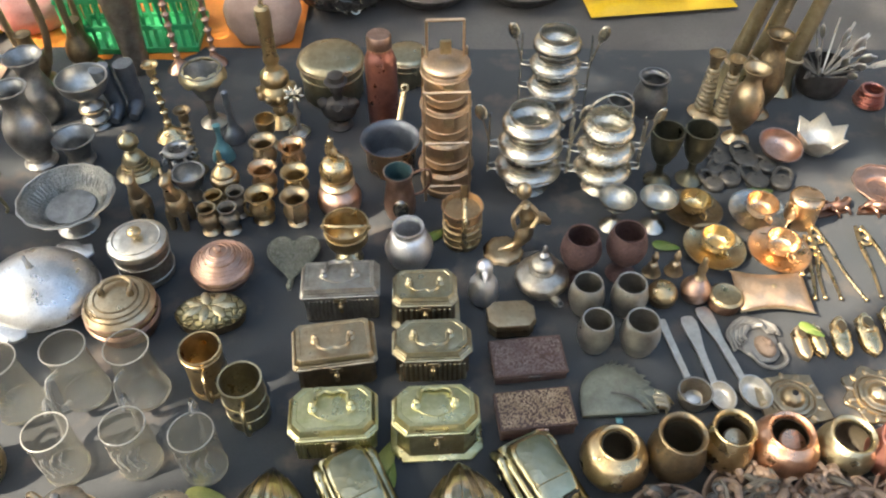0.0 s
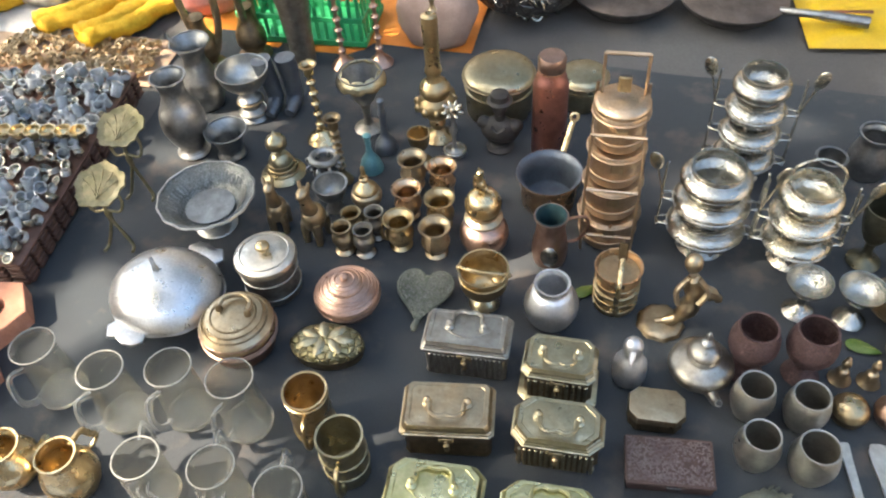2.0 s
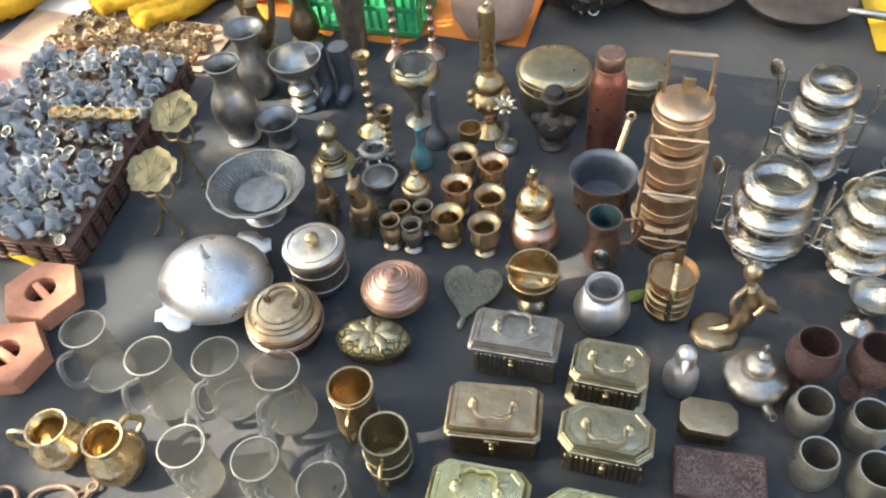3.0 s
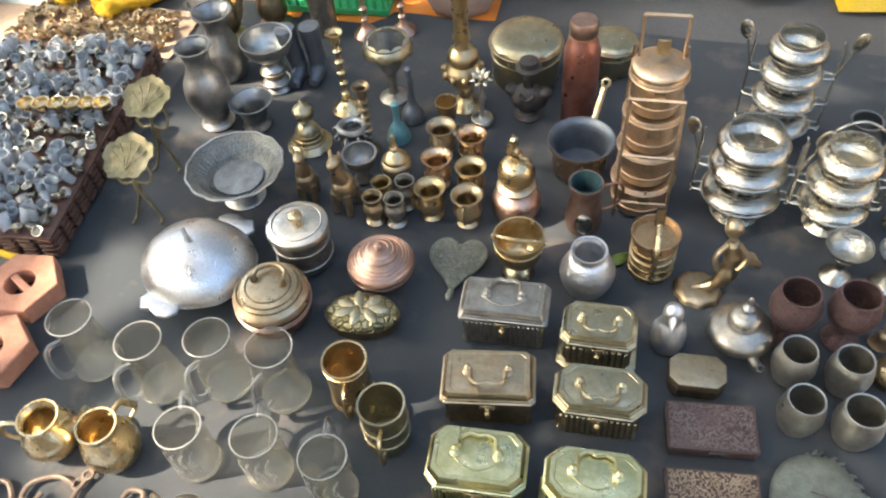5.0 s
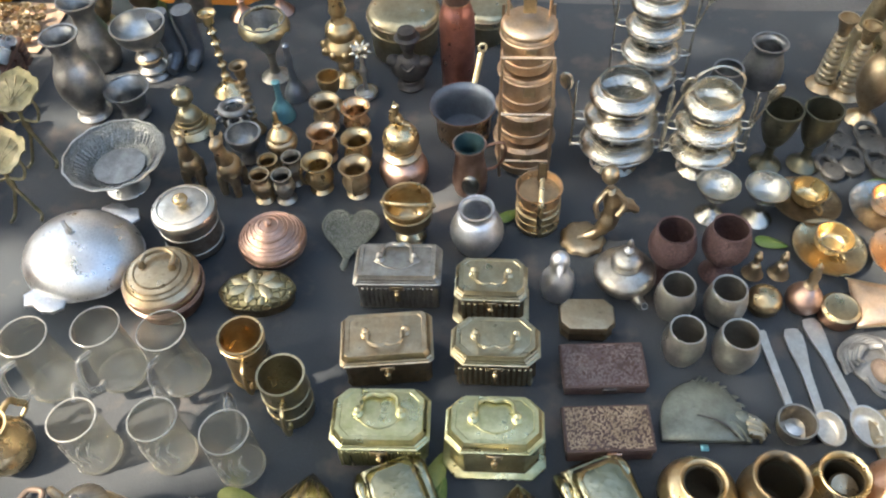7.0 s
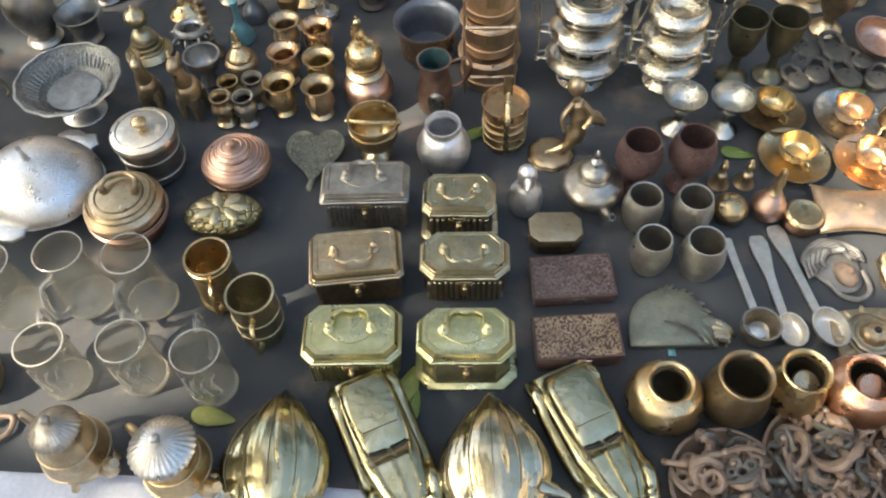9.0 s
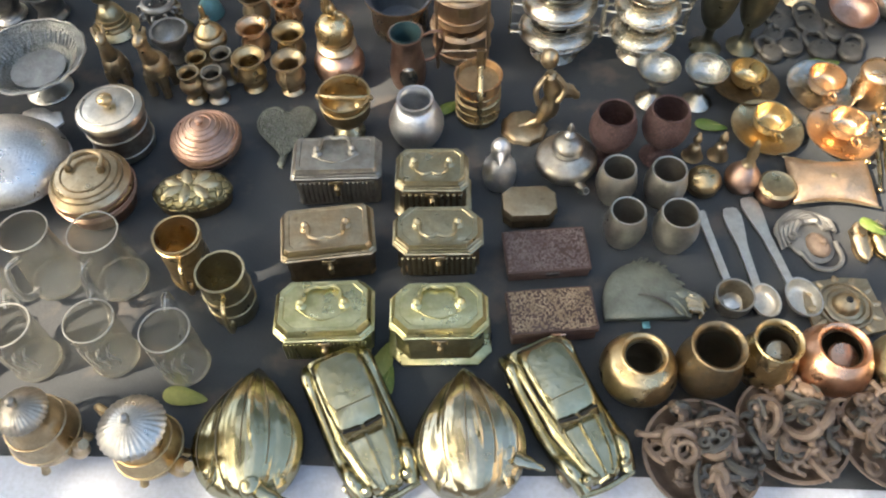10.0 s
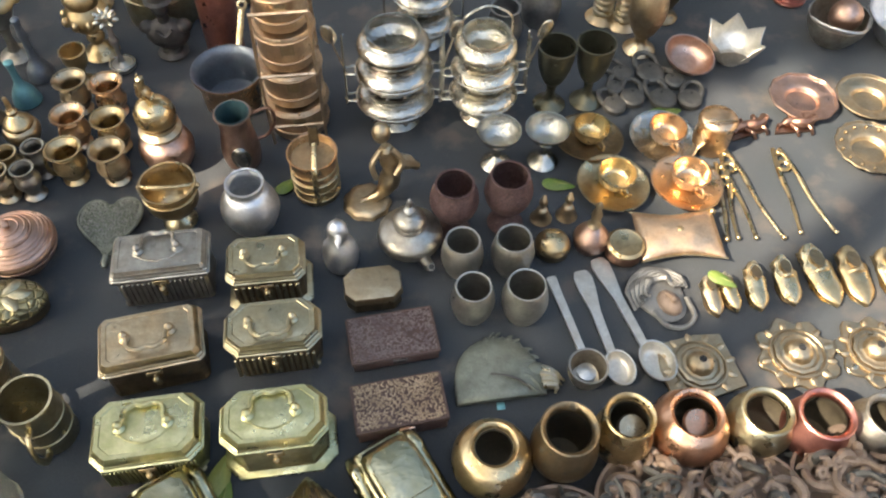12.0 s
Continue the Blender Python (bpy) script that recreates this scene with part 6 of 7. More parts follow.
candlestick(-0.520, 1.470, 0.17, 0.020, "brass_old", "slim dark brass candlestick", 6)
candlestick(-0.395, 1.800, 0.30, 0.036, "brass_tan", "tall brass candlestick with a turned stem", 8)

t = turned("leaf_goblet", -0.522, 1.650, "grey goblet with a leaf-shaped brass rim", "goblet",
           [("stem", [(0, 0), (0.03, 0), (0.031, 0.004), (0.012, 0.014), (0.008, 0.05), (0.014, 0.075), (0, 0.076)], "grey_brass", 2, 0),
            ("bowl", [(0.012, 0.07), (0.024, 0.085), (0.038, 0.12), (0.048, 0.152)], "pewter", 4, 0.002)])
for i in range(9):
    part("leaf", moved(slab([(0.017 * math.sin(a), 0.022 * math.cos(a)) for a in [2 * math.pi * k / 10 for k in range(10)]], 0, 0.002, 0.0005, 0.004), pose(0, 0, 0, 0, 0, i * 40) @ pose(0.046, 0, 0.142, 0, 60, 0)), "brass_olive", t)
turned("slim_bottle", -0.459, 1.585, "slim blue-grey bottle with a long neck", "bottle",
       [("body", [(0, 0), (0.024, 0), (0.026, 0.004), (0.022, 0.022), (0.010, 0.045), (0.007, 0.08), (0.009, 0.1), (0.006, 0.118), (0.008, 0.135), (0, 0.14)], "blue_grey", 3, 0)])
turned("teal_bottle", -0.472, 1.517, "small teal bottle with a narrow neck", "bottle",
       [("body", [(0, 0), (0.024, 0), (0.026, 0.004), (0.020, 0.026), (0.008, 0.048), (0.0065, 0.08), (0.009, 0.094), (0, 0.096)], "teal", 3, 0)])
t = turned("oil_lamp", -0.355, 1.648, "tall ornate brass lamp with a tiered body", "lamp",
           [("foot", [(0, 0), (0.032, 0), (0.034, 0.005), (0.022, 0.014), (0.012, 0.028), (0.018, 0.04), (0.012, 0.055), (0, 0.056)], "brass", 2, 0),
            ("body", [(0.012, 0.054), (0.024, 0.062), (0.04, 0.085), (0.042, 0.1), (0.030, 0.118), (0.034, 0.130), (0.030, 0.145), (0.012, 0.160), (0, 0.16)], "brass", 2, 0),
            ("neck", [(0.018, 0.156), (0.014, 0.17), (0.019, 0.18), (0.0155, 0.20), (0.0165, 0.26), (0.0165, 0.31), (0, 0.312)], "brass_bright", 2, 0)])
for i in range(10):
    a = 2 * math.pi * i / 10
    part("boss", ball(0.008, (0.042 * math.cos(a), 0.042 * math.sin(a), 0.094), 1, 1, 1.3, 8, 6), "brass", t)
turned("brass_goblet", -0.372, 1.560, "small brass goblet with a waisted stem", "goblet",
       [("stem", [(0, 0), (0.022, 0), (0.023, 0.003), (0.01, 0.012), (0.007, 0.026), (0.011, 0.04), (0, 0.041)], "brass", 2, 0), ("bowl", [(0.01, 0.038), (0.018, 0.046), (0.023, 0.062), (0.024, 0.078)], "brass", 3, 0.002)])


def big_lidded_pot(x, y, r, h, mat):
    t = turned("cooking_pot", x, y, "olive brass cooking pot with a flat domed lid", "pot",
               [("body", [(0, 0), (r * 0.86, 0), (r * 0.94, 0.008), (r * 0.96, h * 0.5), (r * 0.97, h * 0.78), (r, h * 0.8)], mat, 1, 0),
                ("lid", [(r * 1.02, h * 0.8), (r * 1.03, h * 0.85), (r * 0.94, h * 0.93), (r * 0.6, h * 0.985), (0, h)], mat, 2, 0)], group="cooking pots")
    part("band", torus(r * 0.965, 0.003, h * 0.6), mat, t)
    part("lip", torus(r * 1.02, 0.003, h * 0.815), "brass_tan", t)


big_lidded_pot(-0.240, 1.765, 0.079, 0.122, "brass_olive")
big_lidded_pot(-0.058, 1.830, 0.055, 0.085, "brass_olive")
t = turned("copper_bottle", -0.104, 1.630, "reddish copper water bottle with a screw cap", "bottle",
           [("body", [(0, 0), (0.033, 0), (0.036, 0.004), (0.0365, 0.1), (0.0365, 0.19), (0.030, 0.212), (0.024, 0.222), (0.024, 0.226)], "copper_red", 1, 0),
            ("cap", [(0.026, 0.226), (0.028, 0.229), (0.028, 0.252), (0.025, 0.258), (0, 0.26)], "copper_pink", 1, 0)])
part("neck_ring", torus(0.026, 0.0024, 0.226), "copper", t)
t = turned("lantern_pot", -0.547, 1.446, "dark ornate pot with a heavy ring mouth", "pot",
           [("body", [(0, 0), (0.026, 0), (0.030, 0.004), (0.022, 0.02), (0.026, 0.045), (0.022, 0.066), (0, 0.067)], "iron", 2, 0)])
part("mouth_ring", moved(torus(0.027, 0.007, 0.076, 24, 8), pose(0, 0, 0, -6, 0, 0)), "pewter", t)
for i in range(8):
    a = i * math.pi / 4
    part("scroll", torus(0.007, 0.0025, 0.0, 12, 6, 0, 0), "pewter", t).matrix_local = pose(0.032 * math.cos(a), 0.032 * math.sin(a), 0.068, 90, 0, math.degrees(a))
t = turned("small_bowl", -0.511, 1.386, "small dark pewter bowl with a beaded lip", "bowl",
           [("foot", [(0, 0), (0.02, 0), (0.014, 0.012), (0.012, 0.03), (0, 0.031)], "pewter", 2, 0), ("bowl", [(0.012, 0.03), (0.026, 0.04), (0.034, 0.058), (0.035, 0.068)], "pewter", 3, 0.003)])
CUPS = [(0.018, 0), (0.02, 0.003), (0.012, 0.012), (0.020, 0.03), (0.022, 0.042), (0.016, 0.056), (0.019, 0.066)]
for cx, cy, mt in ((-0.450, 1.278, "brass_tan"), (-0.407, 1.280, "grey_brass"), (-0.444, 1.318, "brass"), (-0.400, 1.330, "grey_brass")):
    turned("tiny_cup", cx, cy, "tiny waisted brass cup", "cup", [("cup", CUPS, mt, 4, 0.002)], group="tiny cups")
turned("spire_pot", -0.434, 1.385, "brass pot with a pointed spire lid", "pot",
       [("body", [(0, 0), (0.02, 0), (0.024, 0.005), (0.018, 0.02), (0.03, 0.045), (0.0315, 0.058), (0.024, 0.068), (0, 0.069)], "brass_tan", 3, 0),
        ("lid", [(0.025, 0.068), (0.026, 0.072), (0.016, 0.084), (0.008, 0.092), (0.010, 0.1), (0.005, 0.108), (0.004, 0.128), (0, 0.132)], "brass", 2, 0)])


def ewer(x, y, rz, h):
    t = thing("ewer", x, y, "tall brown brass ewer with an arched handle", "ewer", rz, group="tall ewers")
    part("body", lathe([(0, 0), (0.040, 0), (0.042, 0.005), (0.026, 0.016), (0.038, 0.04), (0.036, 0.07), (0.022, 0.10), (0.018, 0.13), (0.021, 0.14), (0, 0.142)], 26, 3), "brass_old", t)
    part("handle", tube([(0.034, 0, 0.05), (0.056, 0, 0.14), (0.050, 0, h * 0.86), (0.018, 0, h), (-0.022, 0, h * 0.88), (-0.030, 0, 0.20), (-0.020, 0, 0.11)], 0.0095, 10, 5), "brass_tan", t)


ewer(-1.005, 1.815, 10, 0.30)
ewer(-0.905, 1.880, 100, 0.28)
turned("tapered_vase", -0.765, 1.870, "tall dull grey tapered metal vase", "vase", [("body", [(0.028, 0), (0.03, 0.004), (0.034, 0.1), (0.046, 0.22), (0.05, 0.26)], "grey_brass", 3, 0.003)])

# ---- back rows on the far side ----
for cx, cy, tl in ((0.672, 1.695, (8, 6)), (0.712, 1.672, (6, 8))):
    t = thing("ringed_candlestick", cx, cy, "brass candlestick with a closely ringed stem", "candlestick", group="ringed candlesticks", tilt=(0, 0))
    part("base", lathe([(0, 0), (0.032, 0), (0.033, 0.004), (0.016, 0.014), (0, 0.015)], 24, 2), "brass_tan", t)
    for i in range(9):
        part("ring", torus(0.0175 - 0.0009 * i, 0.0052, 0.020 + 0.0130 * i, 22, 8), "brass_pale", t)
    part("stem", tube([(0, 0, 0.01), (0, 0, 0.14)], 0.0095, 12), "brass_old", t)
    part("cup", shell([(0.011, 0.134), (0.014, 0.15), (0.020, 0.168)], 0.002, 3, n=20), "brass_tan", t)
turned("amber_vase", 0.728, 1.590, "golden tan brass vase with a slim foot", "vase",
       [("body", [(0.03, 0), (0.032, 0.004), (0.014, 0.018), (0.012, 0.03), (0.026, 0.055), (0.037, 0.09), (0.034, 0.13), (0.02, 0.162), (0.019, 0.18), (0.03, 0.198)], "brass_tan", 4, 0.0025)])
turned("amber_vase", 0.800, 1.690, "golden tan brass vase with a slim foot", "vase",
       [("body", [(0.03, 0), (0.032, 0.004), (0.016, 0.02), (0.03, 0.06), (0.038, 0.1), (0.03, 0.15), (0.018, 0.19), (0.03, 0.22)], "brass_old", 4, 0.0025)])
for cx, cy, ln, rz_ in ((0.735, 1.78, 0.42, 0), (0.80, 1.80, 0.40, 8), (0.88, 1.79, 0.40, 18)):
    t = thing("horn", cx, cy, "long dull brass horn standing on its bell", "horn", rz_, group="brass horns")
    part("tube", moved(lathe([(0, 0), (0.038, 0), (0.04, 0.003), (0.026, 0.03), (0.022, 0.1), (0.018, 0.25), (0.024, ln), (0, ln)], 24, 3), pose(0, 0, 0, 0, 10, 0)), "brass_olive", t)
    part("collar", moved(torus(0.023, 0.005, 0.09), pose(0, 0, 0, 0, 10, 0)), "brass_tan", t)
for cx, cy in ((0.520, 1.445), (0.592, 1.449)):
    turned("trumpet_glass", cx, cy, "dark olive trumpet-shaped metal goblet", "goblet",
           [("stem", [(0, 0), (0.028, 0), (0.029, 0.004), (0.014, 0.014), (0.008, 0.03), (0.009, 0.055), (0, 0.056)], "olive_dark", 2, 0),
            ("bowl", [(0.009, 0.05), (0.02, 0.066), (0.031, 0.1), (0.035, 0.14)], "olive_dark", 4, 0.0022)], group="trumpet goblets")
turned("grey_pitcher", 0.540, 1.700, "dusty grey metal pitcher", "pitcher", [("body", [(0.035, 0), (0.038, 0.004), (0.042, 0.04), (0.034, 0.07), (0.03, 0.085), (0.036, 0.098)], "pewter", 3, 0.003)])
turned("grey_pitcher", 0.455, 1.640, "small dusty grey metal pot", "pot", [("body", [(0.025, 0), (0.03, 0.004), (0.038, 0.03), (0.03, 0.06), (0.03, 0.075)], "pewter", 3, 0.003)])

# cutlery in a round pot
t = turned("cutlery_pot", 0.985, 1.800, "dark pot crammed with spoons and forks", "cutlery",
           [("pot", [(0.05, 0), (0.055, 0.004), (0.062, 0.04), (0.06, 0.065)], "iron", 3, 0.003)])
rnd = random.Random(11)
for i in range(26):
    a, e = rnd.uniform(0, 360), rnd.uniform(18, 72)
    m = pose(0, 0, 0.035, 0, 0, a) @ pose(0.01, 0, 0, 0, e, 0)
    if i % 3:
        part("spoon", moved(spoon_geo(0.10 + rnd.uniform(0, 0.03), 0.012), m), "pewter_light", t)
    else:
        part("fork", moved(joined(tube([(0, 0, 0), (0, 0, 0.1)], 0.0024, 6), *[tube([(0, 0, 0.098), (q * 0.006, 0, 0.108), (q * 0.006, 0, 0.138)], 0.0013, 5) for q in (-1.2, -0.4, 0.4, 1.2)]), m), "pewter_light", t)

# lotus bowl and shell bowl
t = thing("lotus_bowl", 0.905, 1.552, "cream brass lotus bowl with pointed petals", "bowl", 12)
part("foot", lathe([(0, 0), (0.026, 0), (0.027, 0.003), (0.022, 0.007), (0, 0.008)], 24), "tin", t)
for i in range(6):
    ribs_ = []
    for k in range(8):
        u = k / 7
        r, z, hw = 0.020 + 0.042 * u ** 0.7, 0.006 + 0.056 * u ** 1.5, 0.036 * math.sin(math.pi * (0.16 + 0.62 * u)) * (1 - u ** 4) + 0.0006
        ribs_.append([(r + d - 0.010 * (q / hw) ** 2 * min(1, hw / 0.02), q, z + 0.003 * (q / hw) ** 2) for d, row in ((0.0, (-1, -0.5, 0, 0.5, 1)), (-0.0022, (1, 0.5, 0, -0.5, -1))) for q in [w_ * hw for w_ in row]])
    part("petal", moved(rings(ribs_), pose(0, 0, 0, 0, 0, i * 60)), "tin", t, angle=60)
t = thing("shell_bowl", 0.806, 1.530, "pinkish copper oval bowl, tipped", "bowl", -35, 0.012, tilt=(10, 12))
part("bowl", shell([(0.016, 0), (0.022, 0.002), (0.036, 0.012), (0.044, 0.028)], 0.002, 3, n=30, sx=1.15), "copper_pink", t)
t = turned("wire_basket", 1.135, 1.600, "dusty metal basket bowl with wire rim", "basket",
           [("bowl", [(0.035, 0), (0.04, 0.003), (0.056, 0.03), (0.062, 0.055)], "grey_brass", 3, 0.002)])
part("wire", tube([(-0.06, 0, 0.055), (-0.04, -0.045, 0.065), (0.02, -0.06, 0.06), (0.06, -0.01, 0.055)], 0.003, 6, 4), "pewter_light", t)
part("ball", ball(0.034, (0.016, 0.006, 0.05)), "copper_pink", t)
t = thing("coil_spring", 1.090, 1.735, "loose coil of pink copper wire", "coil")
for k in range(5):
    part("turn", torus(0.034 - 0.002 * k, 0.004, 0.005 + 0.0085 * k, 26, 7), "copper_red", t)
turned("blue_grey_basin", 1.290, 1.590, "pale blue-grey metal basin", "basin", [("basin", [(0.05, 0), (0.06, 0.004), (0.085, 0.04), (0.09, 0.055)], "silver_matt", 3, 0.003)])


def padlock(x, y, rz, s):
    t = thing("padlock", x, y, "small dark tarnished padlock", "padlock", rz, group="old padlocks")
    part("case", slab([(0.020 * s * math.cos(a), 0.020 * s * math.sin(a) - 0.008 * s) for a in [2 * math.pi * i / 18 for i in range(18)]], 0, 0.014, 0.003, 0.003), "iron_grey", t)
    part("shackle", tube([(-0.014 * s, 0.002, 0.007), (-0.0155 * s, 0.018 * s, 0.008), (-0.010 * s, 0.030 * s, 0.009), (0, 0.034 * s, 0.009), (0.010 * s, 0.030 * s, 0.009), (0.0155 * s, 0.018 * s, 0.008), (0.014 * s, 0.002, 0.007)], 0.0052, 8, 3), "iron_grey", t)
    part("keyhole", lathe([(0, 0.0165), (0.003, 0.0165), (0.003, 0.0175), (0, 0.0175)], 8), "black", t)


for px, py, pr, ps in ((0.640, 1.432, 20, 1.1), (0.683, 1.452, -10, 1.2), (0.738, 1.446, 15, 1.3), (0.796, 1.440, -25, 1.2), (0.732, 1.520, 5, 1.4), (0.672, 1.518, 30, 1.1), (0.655, 1.478, -30, 0.9), (0.770, 1.490, 40, 1.0)):
    padlock(px, py, pr, ps)


# ---- fallen leaves ----
def fallen_leaf(x, y, rz, s, mat, z=0.004):
    o = [(0.5 * s * math.cos(a), 0.2 * s * math.sin(a) * (1 - 0.45 * math.cos(a))) for a in [2 * math.pi * i / 18 for i in range(18)]]
    t = thing("leaf", x, y, "fallen green leaf lying on the cloth", "leaf", rz, z, "fallen leaves")
    part("blade", moved(slab(o, 0, 0.0008, 0.0002, 0.004), pose(0, 0, 0, 6, 4)), mat, t)
    part("stalk", tube([(-0.45 * s, 0, 0.003), (0.3 * s, 0, 0.0055)], 0.0008, 5), "leaf_yellow", t)


fallen_leaf(0.030, 1.268, 40, 0.055, "leaf")
fallen_leaf(-0.335, 0.676, -5, 0.068, "leaf_yellow")
fallen_leaf(-0.048, 0.745, 75, 0.075, "leaf_yellow")
fallen_leaf(0.735, 1.400, 15, 0.075, "leaf")
fallen_leaf(0.505, 1.238, -8, 0.060, "leaf", 0.003)
fallen_leaf(0.728, 1.003, -35, 0.050, "leaf", 0.028)
fallen_leaf(-0.040, 0.712, 80, 0.06, "leaf")

# ---- paving behind the stall: bowl, pans, bag, crate, sack ----
t = turned("embossed_bowl", -0.262, 2.235, "large dark bowl embossed with silvery scrolls", "bowl",
           [("body", [(0.08, 0), (0.09, 0.006), (0.135, 0.035), (0.152, 0.075), (0.15, 0.11)], "relief_dark", 4, 0.004)])
rnd = random.Random(3)
for i in range(44):
    a, u = rnd.uniform(180, 360), rnd.uniform(0.15, 0.95)
    rr, zz = 0.094 + 0.056 * u ** 0.6, 0.008 + 0.085 * u
    part("scroll", torus(0.011 + rnd.uniform(-0.003, 0.004), 0.003, 0, 12, 5), "silver_warm", t).matrix_local = pose(0, 0, 0, 0, 0, a) @ pose(rr + 0.001, 0, zz, 0, 58, rnd.uniform(0, 180))


def frying_pan(x, y, r, label, handle):
    t = turned("frying_pan", x, y, label, "pan", [("pan", [(r * 0.7, 0), (r * 0.75, 0.004), (r * 0.95, 0.03), (r, 0.042)], "iron", 3, 0.003), ("lid", [(r * 0.98, 0.043), (r * 0.97, 0.048), (r * 0.5, 0.058), (0, 0.06)], "iron_brown", 2, 0)], group="iron pans")
    if handle:
        part("handle", tube([(r * 0.8, -0.06, 0.045), (r * 1.4, -0.075, 0.05), (r * 2.3, -0.085, 0.045)], [0.009, 0.010, 0.013, 0.014], 10, 4), "pewter", t)


frying_pan(-0.010, 2.260, 0.135, "dark iron pan covered with a brown lid", False)
frying_pan(0.265, 2.270, 0.135, "dark iron pan with a thick grey handle", True)
t = thing("plastic_bag", 0.640, 2.300, "crumpled yellow plastic bag with dark lettering", "bag", 8)
v, f = [], []
NB = 22
for j in range(NB + 1):
    for i in range(NB + 1):
        u, w_ = i / NB * 2 - 1, j / NB * 2 - 1
        edge = (1 - u ** 6) * (1 - w_ ** 6)
        v.append(Vector((0.215 * u, 0.15 * w_, 0.003 + 0.05 * edge * (0.55 + 0.35 * noise.noise((u * 2.2, w_ * 2.2, 4))) + 0.012 * edge * noise.noise((u * 7, w_ * 7, 1)))))
for j in range(NB):
    for i in range(NB):
        a = j * (NB + 1) + i
        f.append((a, a + 1, a + NB + 2, a + NB + 1))
part("bag_film", (v, f), "yellow_bag", t, angle=180)
for i, wd in enumerate((0.022, 0.014, 0.03, 0.02, 0.012, 0.026, 0.018)):
    part("print_bar", block(wd, 0.016, 0, 0.0015, 0.002, 0.0004), "ink", t).location = (-0.02 + 0.030 * i, -0.115 + 0.006 * (i % 2), 0.036)
part("print_bar", block(0.12, 0.012, 0, 0.0015, 0.002, 0.0004), "blue_ink", t).location = (-0.12, -0.06, 0.047)
t = thing("plastic_crate", -0.800, 2.03, "green plastic crate with slatted sides", "crate", 3)
part("floor", block(0.34, 0.18, 0.0, 0.006), "green_plastic", t)
for sy in (-1, 1):
    for zz in (0.004, 0.07, 0.15):
        part("rail", block(0.34, 0.008, zz, zz + 0.016, 0.002), "green_plastic", t).location = (0, sy * 0.088, 0)
    for i in range(15):
        part("slat", block(0.010, 0.005, 0.01, 0.16, 0.001), "green_plastic", t).location = (-0.16 + i * 0.32 / 14, sy * 0.088, 0)
for sx in (-1, 1):
    for zz in (0.004, 0.07, 0.15):
        part("rail", block(0.008, 0.18, zz, zz + 0.016, 0.002), "green_plastic", t).location = (sx * 0.167, 0, 0)
    for i in range(7):
        part("slat", block(0.005, 0.010, 0.01, 0.16, 0.001), "green_plastic", t).location = (sx * 0.167, -0.07 + i * 0.14 / 6, 0)
single("orange_sheet", sheet_geo(-1.12, -0.36, 1.915, 2.30, 0.03, 0.004, 21.0, -0.006), "orange_sheet", 0, 0, "bright orange plastic sheet under the crate", "sheet", kind="structure", angle=180)


def sack(x, y, sx, sy, h, mat, label, seed, rz=0):
    loops = []
    for i in range(12):
        u = i / 11
        rr = (0.86 + 0.3 * math.sin(math.pi * min(1, u * 1.05)) ** 0.8) * (1 if u < 0.8 else 1 - (u - 0.8) * 2.6)
        loops.append([(sx * rr * math.copysign(abs(math.cos(a)) ** 0.7, math.cos(a)) * (1 + 0.10 * noise.noise((math.cos(a) * 2 + seed, math.sin(a) * 2, u * 4))),
                       sy * rr * math.copysign(abs(math.sin(a)) ** 0.7, math.sin(a)) * (1 + 0.10 * noise.noise((math.cos(a) * 2, math.sin(a) * 2 + seed, u * 4))), h * u) for a in [2 * math.pi * j / 28 for j in range(28)]])
    t = thing("sack", x, y, label, "sack", rz)
    part("body", rings(loops), mat, t, angle=180)
    part("tie", tube([(sx * 0.9 * math.cos(a), sy * 0.9 * math.sin(a), h * 0.55 + 0.02 * math.sin(a * 2)) for a in [2 * math.pi * i / 24 for i in range(24)]], 0.004, 6, closed=True), "blue_ink", t)


sack(-0.455, 2.035, 0.085, 0.07, 0.17, "sack", "pinkish brown stuffed sack with a dark tie", 2.0)
sack(-1.12, 2.10, 0.09, 0.08, 0.12, "red_cloth", "faded red cloth bundle", 6.0, 20)

# ---- neighbouring stall: tray of glassware, bangles, bundles ----
single("tan_cloth", sheet_geo(-1.75, -1.13, 1.70, 1.90, 0.02, 0.003, 31.0, -0.006), "tan_cloth", 0, 0, "tan patterned cloth beside the stall", "cloth", kind="structure", angle=180)
single("white_cloth", sheet_geo(-2.1, -1.36, 1.86, 2.35, 0.03, 0.008, 41.0, -0.006), "white_cloth", 0, 0, "creased off-white cloth on the paving", "cloth", kind="structure", angle=180)
single("faded_cloth", sheet_geo(-2.1, -1.42, 1.15, 1.72, 0.03, 0.003, 51.0, -0.007), "red_cloth", 0, 0, "faded red and grey cloth on the paving", "cloth", kind="structure", angle=180)

rack = thing("glass_rack", -1.275, 1.345, "dark slatted wooden rack crowded with small glassware", "rack", 8)
part("top_board", block(0.40, 0.62, 0.052, 0.060), "bottle_stack", rack)
for i in range(17):
    for k in range(4):
        part("slat", block(0.012, 0.028, 0.002 + 0.013 * k, 0.012 + 0.013 * k, 0.002), "bottle_stack", rack).location = (0.196, -0.29 + i * 0.58 / 16, 0)
for i in range(10):
    for k in range(4):
        part("slat", block(0.030, 0.012, 0.002 + 0.013 * k, 0.012 + 0.013 * k, 0.002), "bottle_stack", rack).location = (-0.18 + i * 0.36 / 9, -0.305, 0)
rnd = random.Random(4)
gl, sv, rg = [], [], []
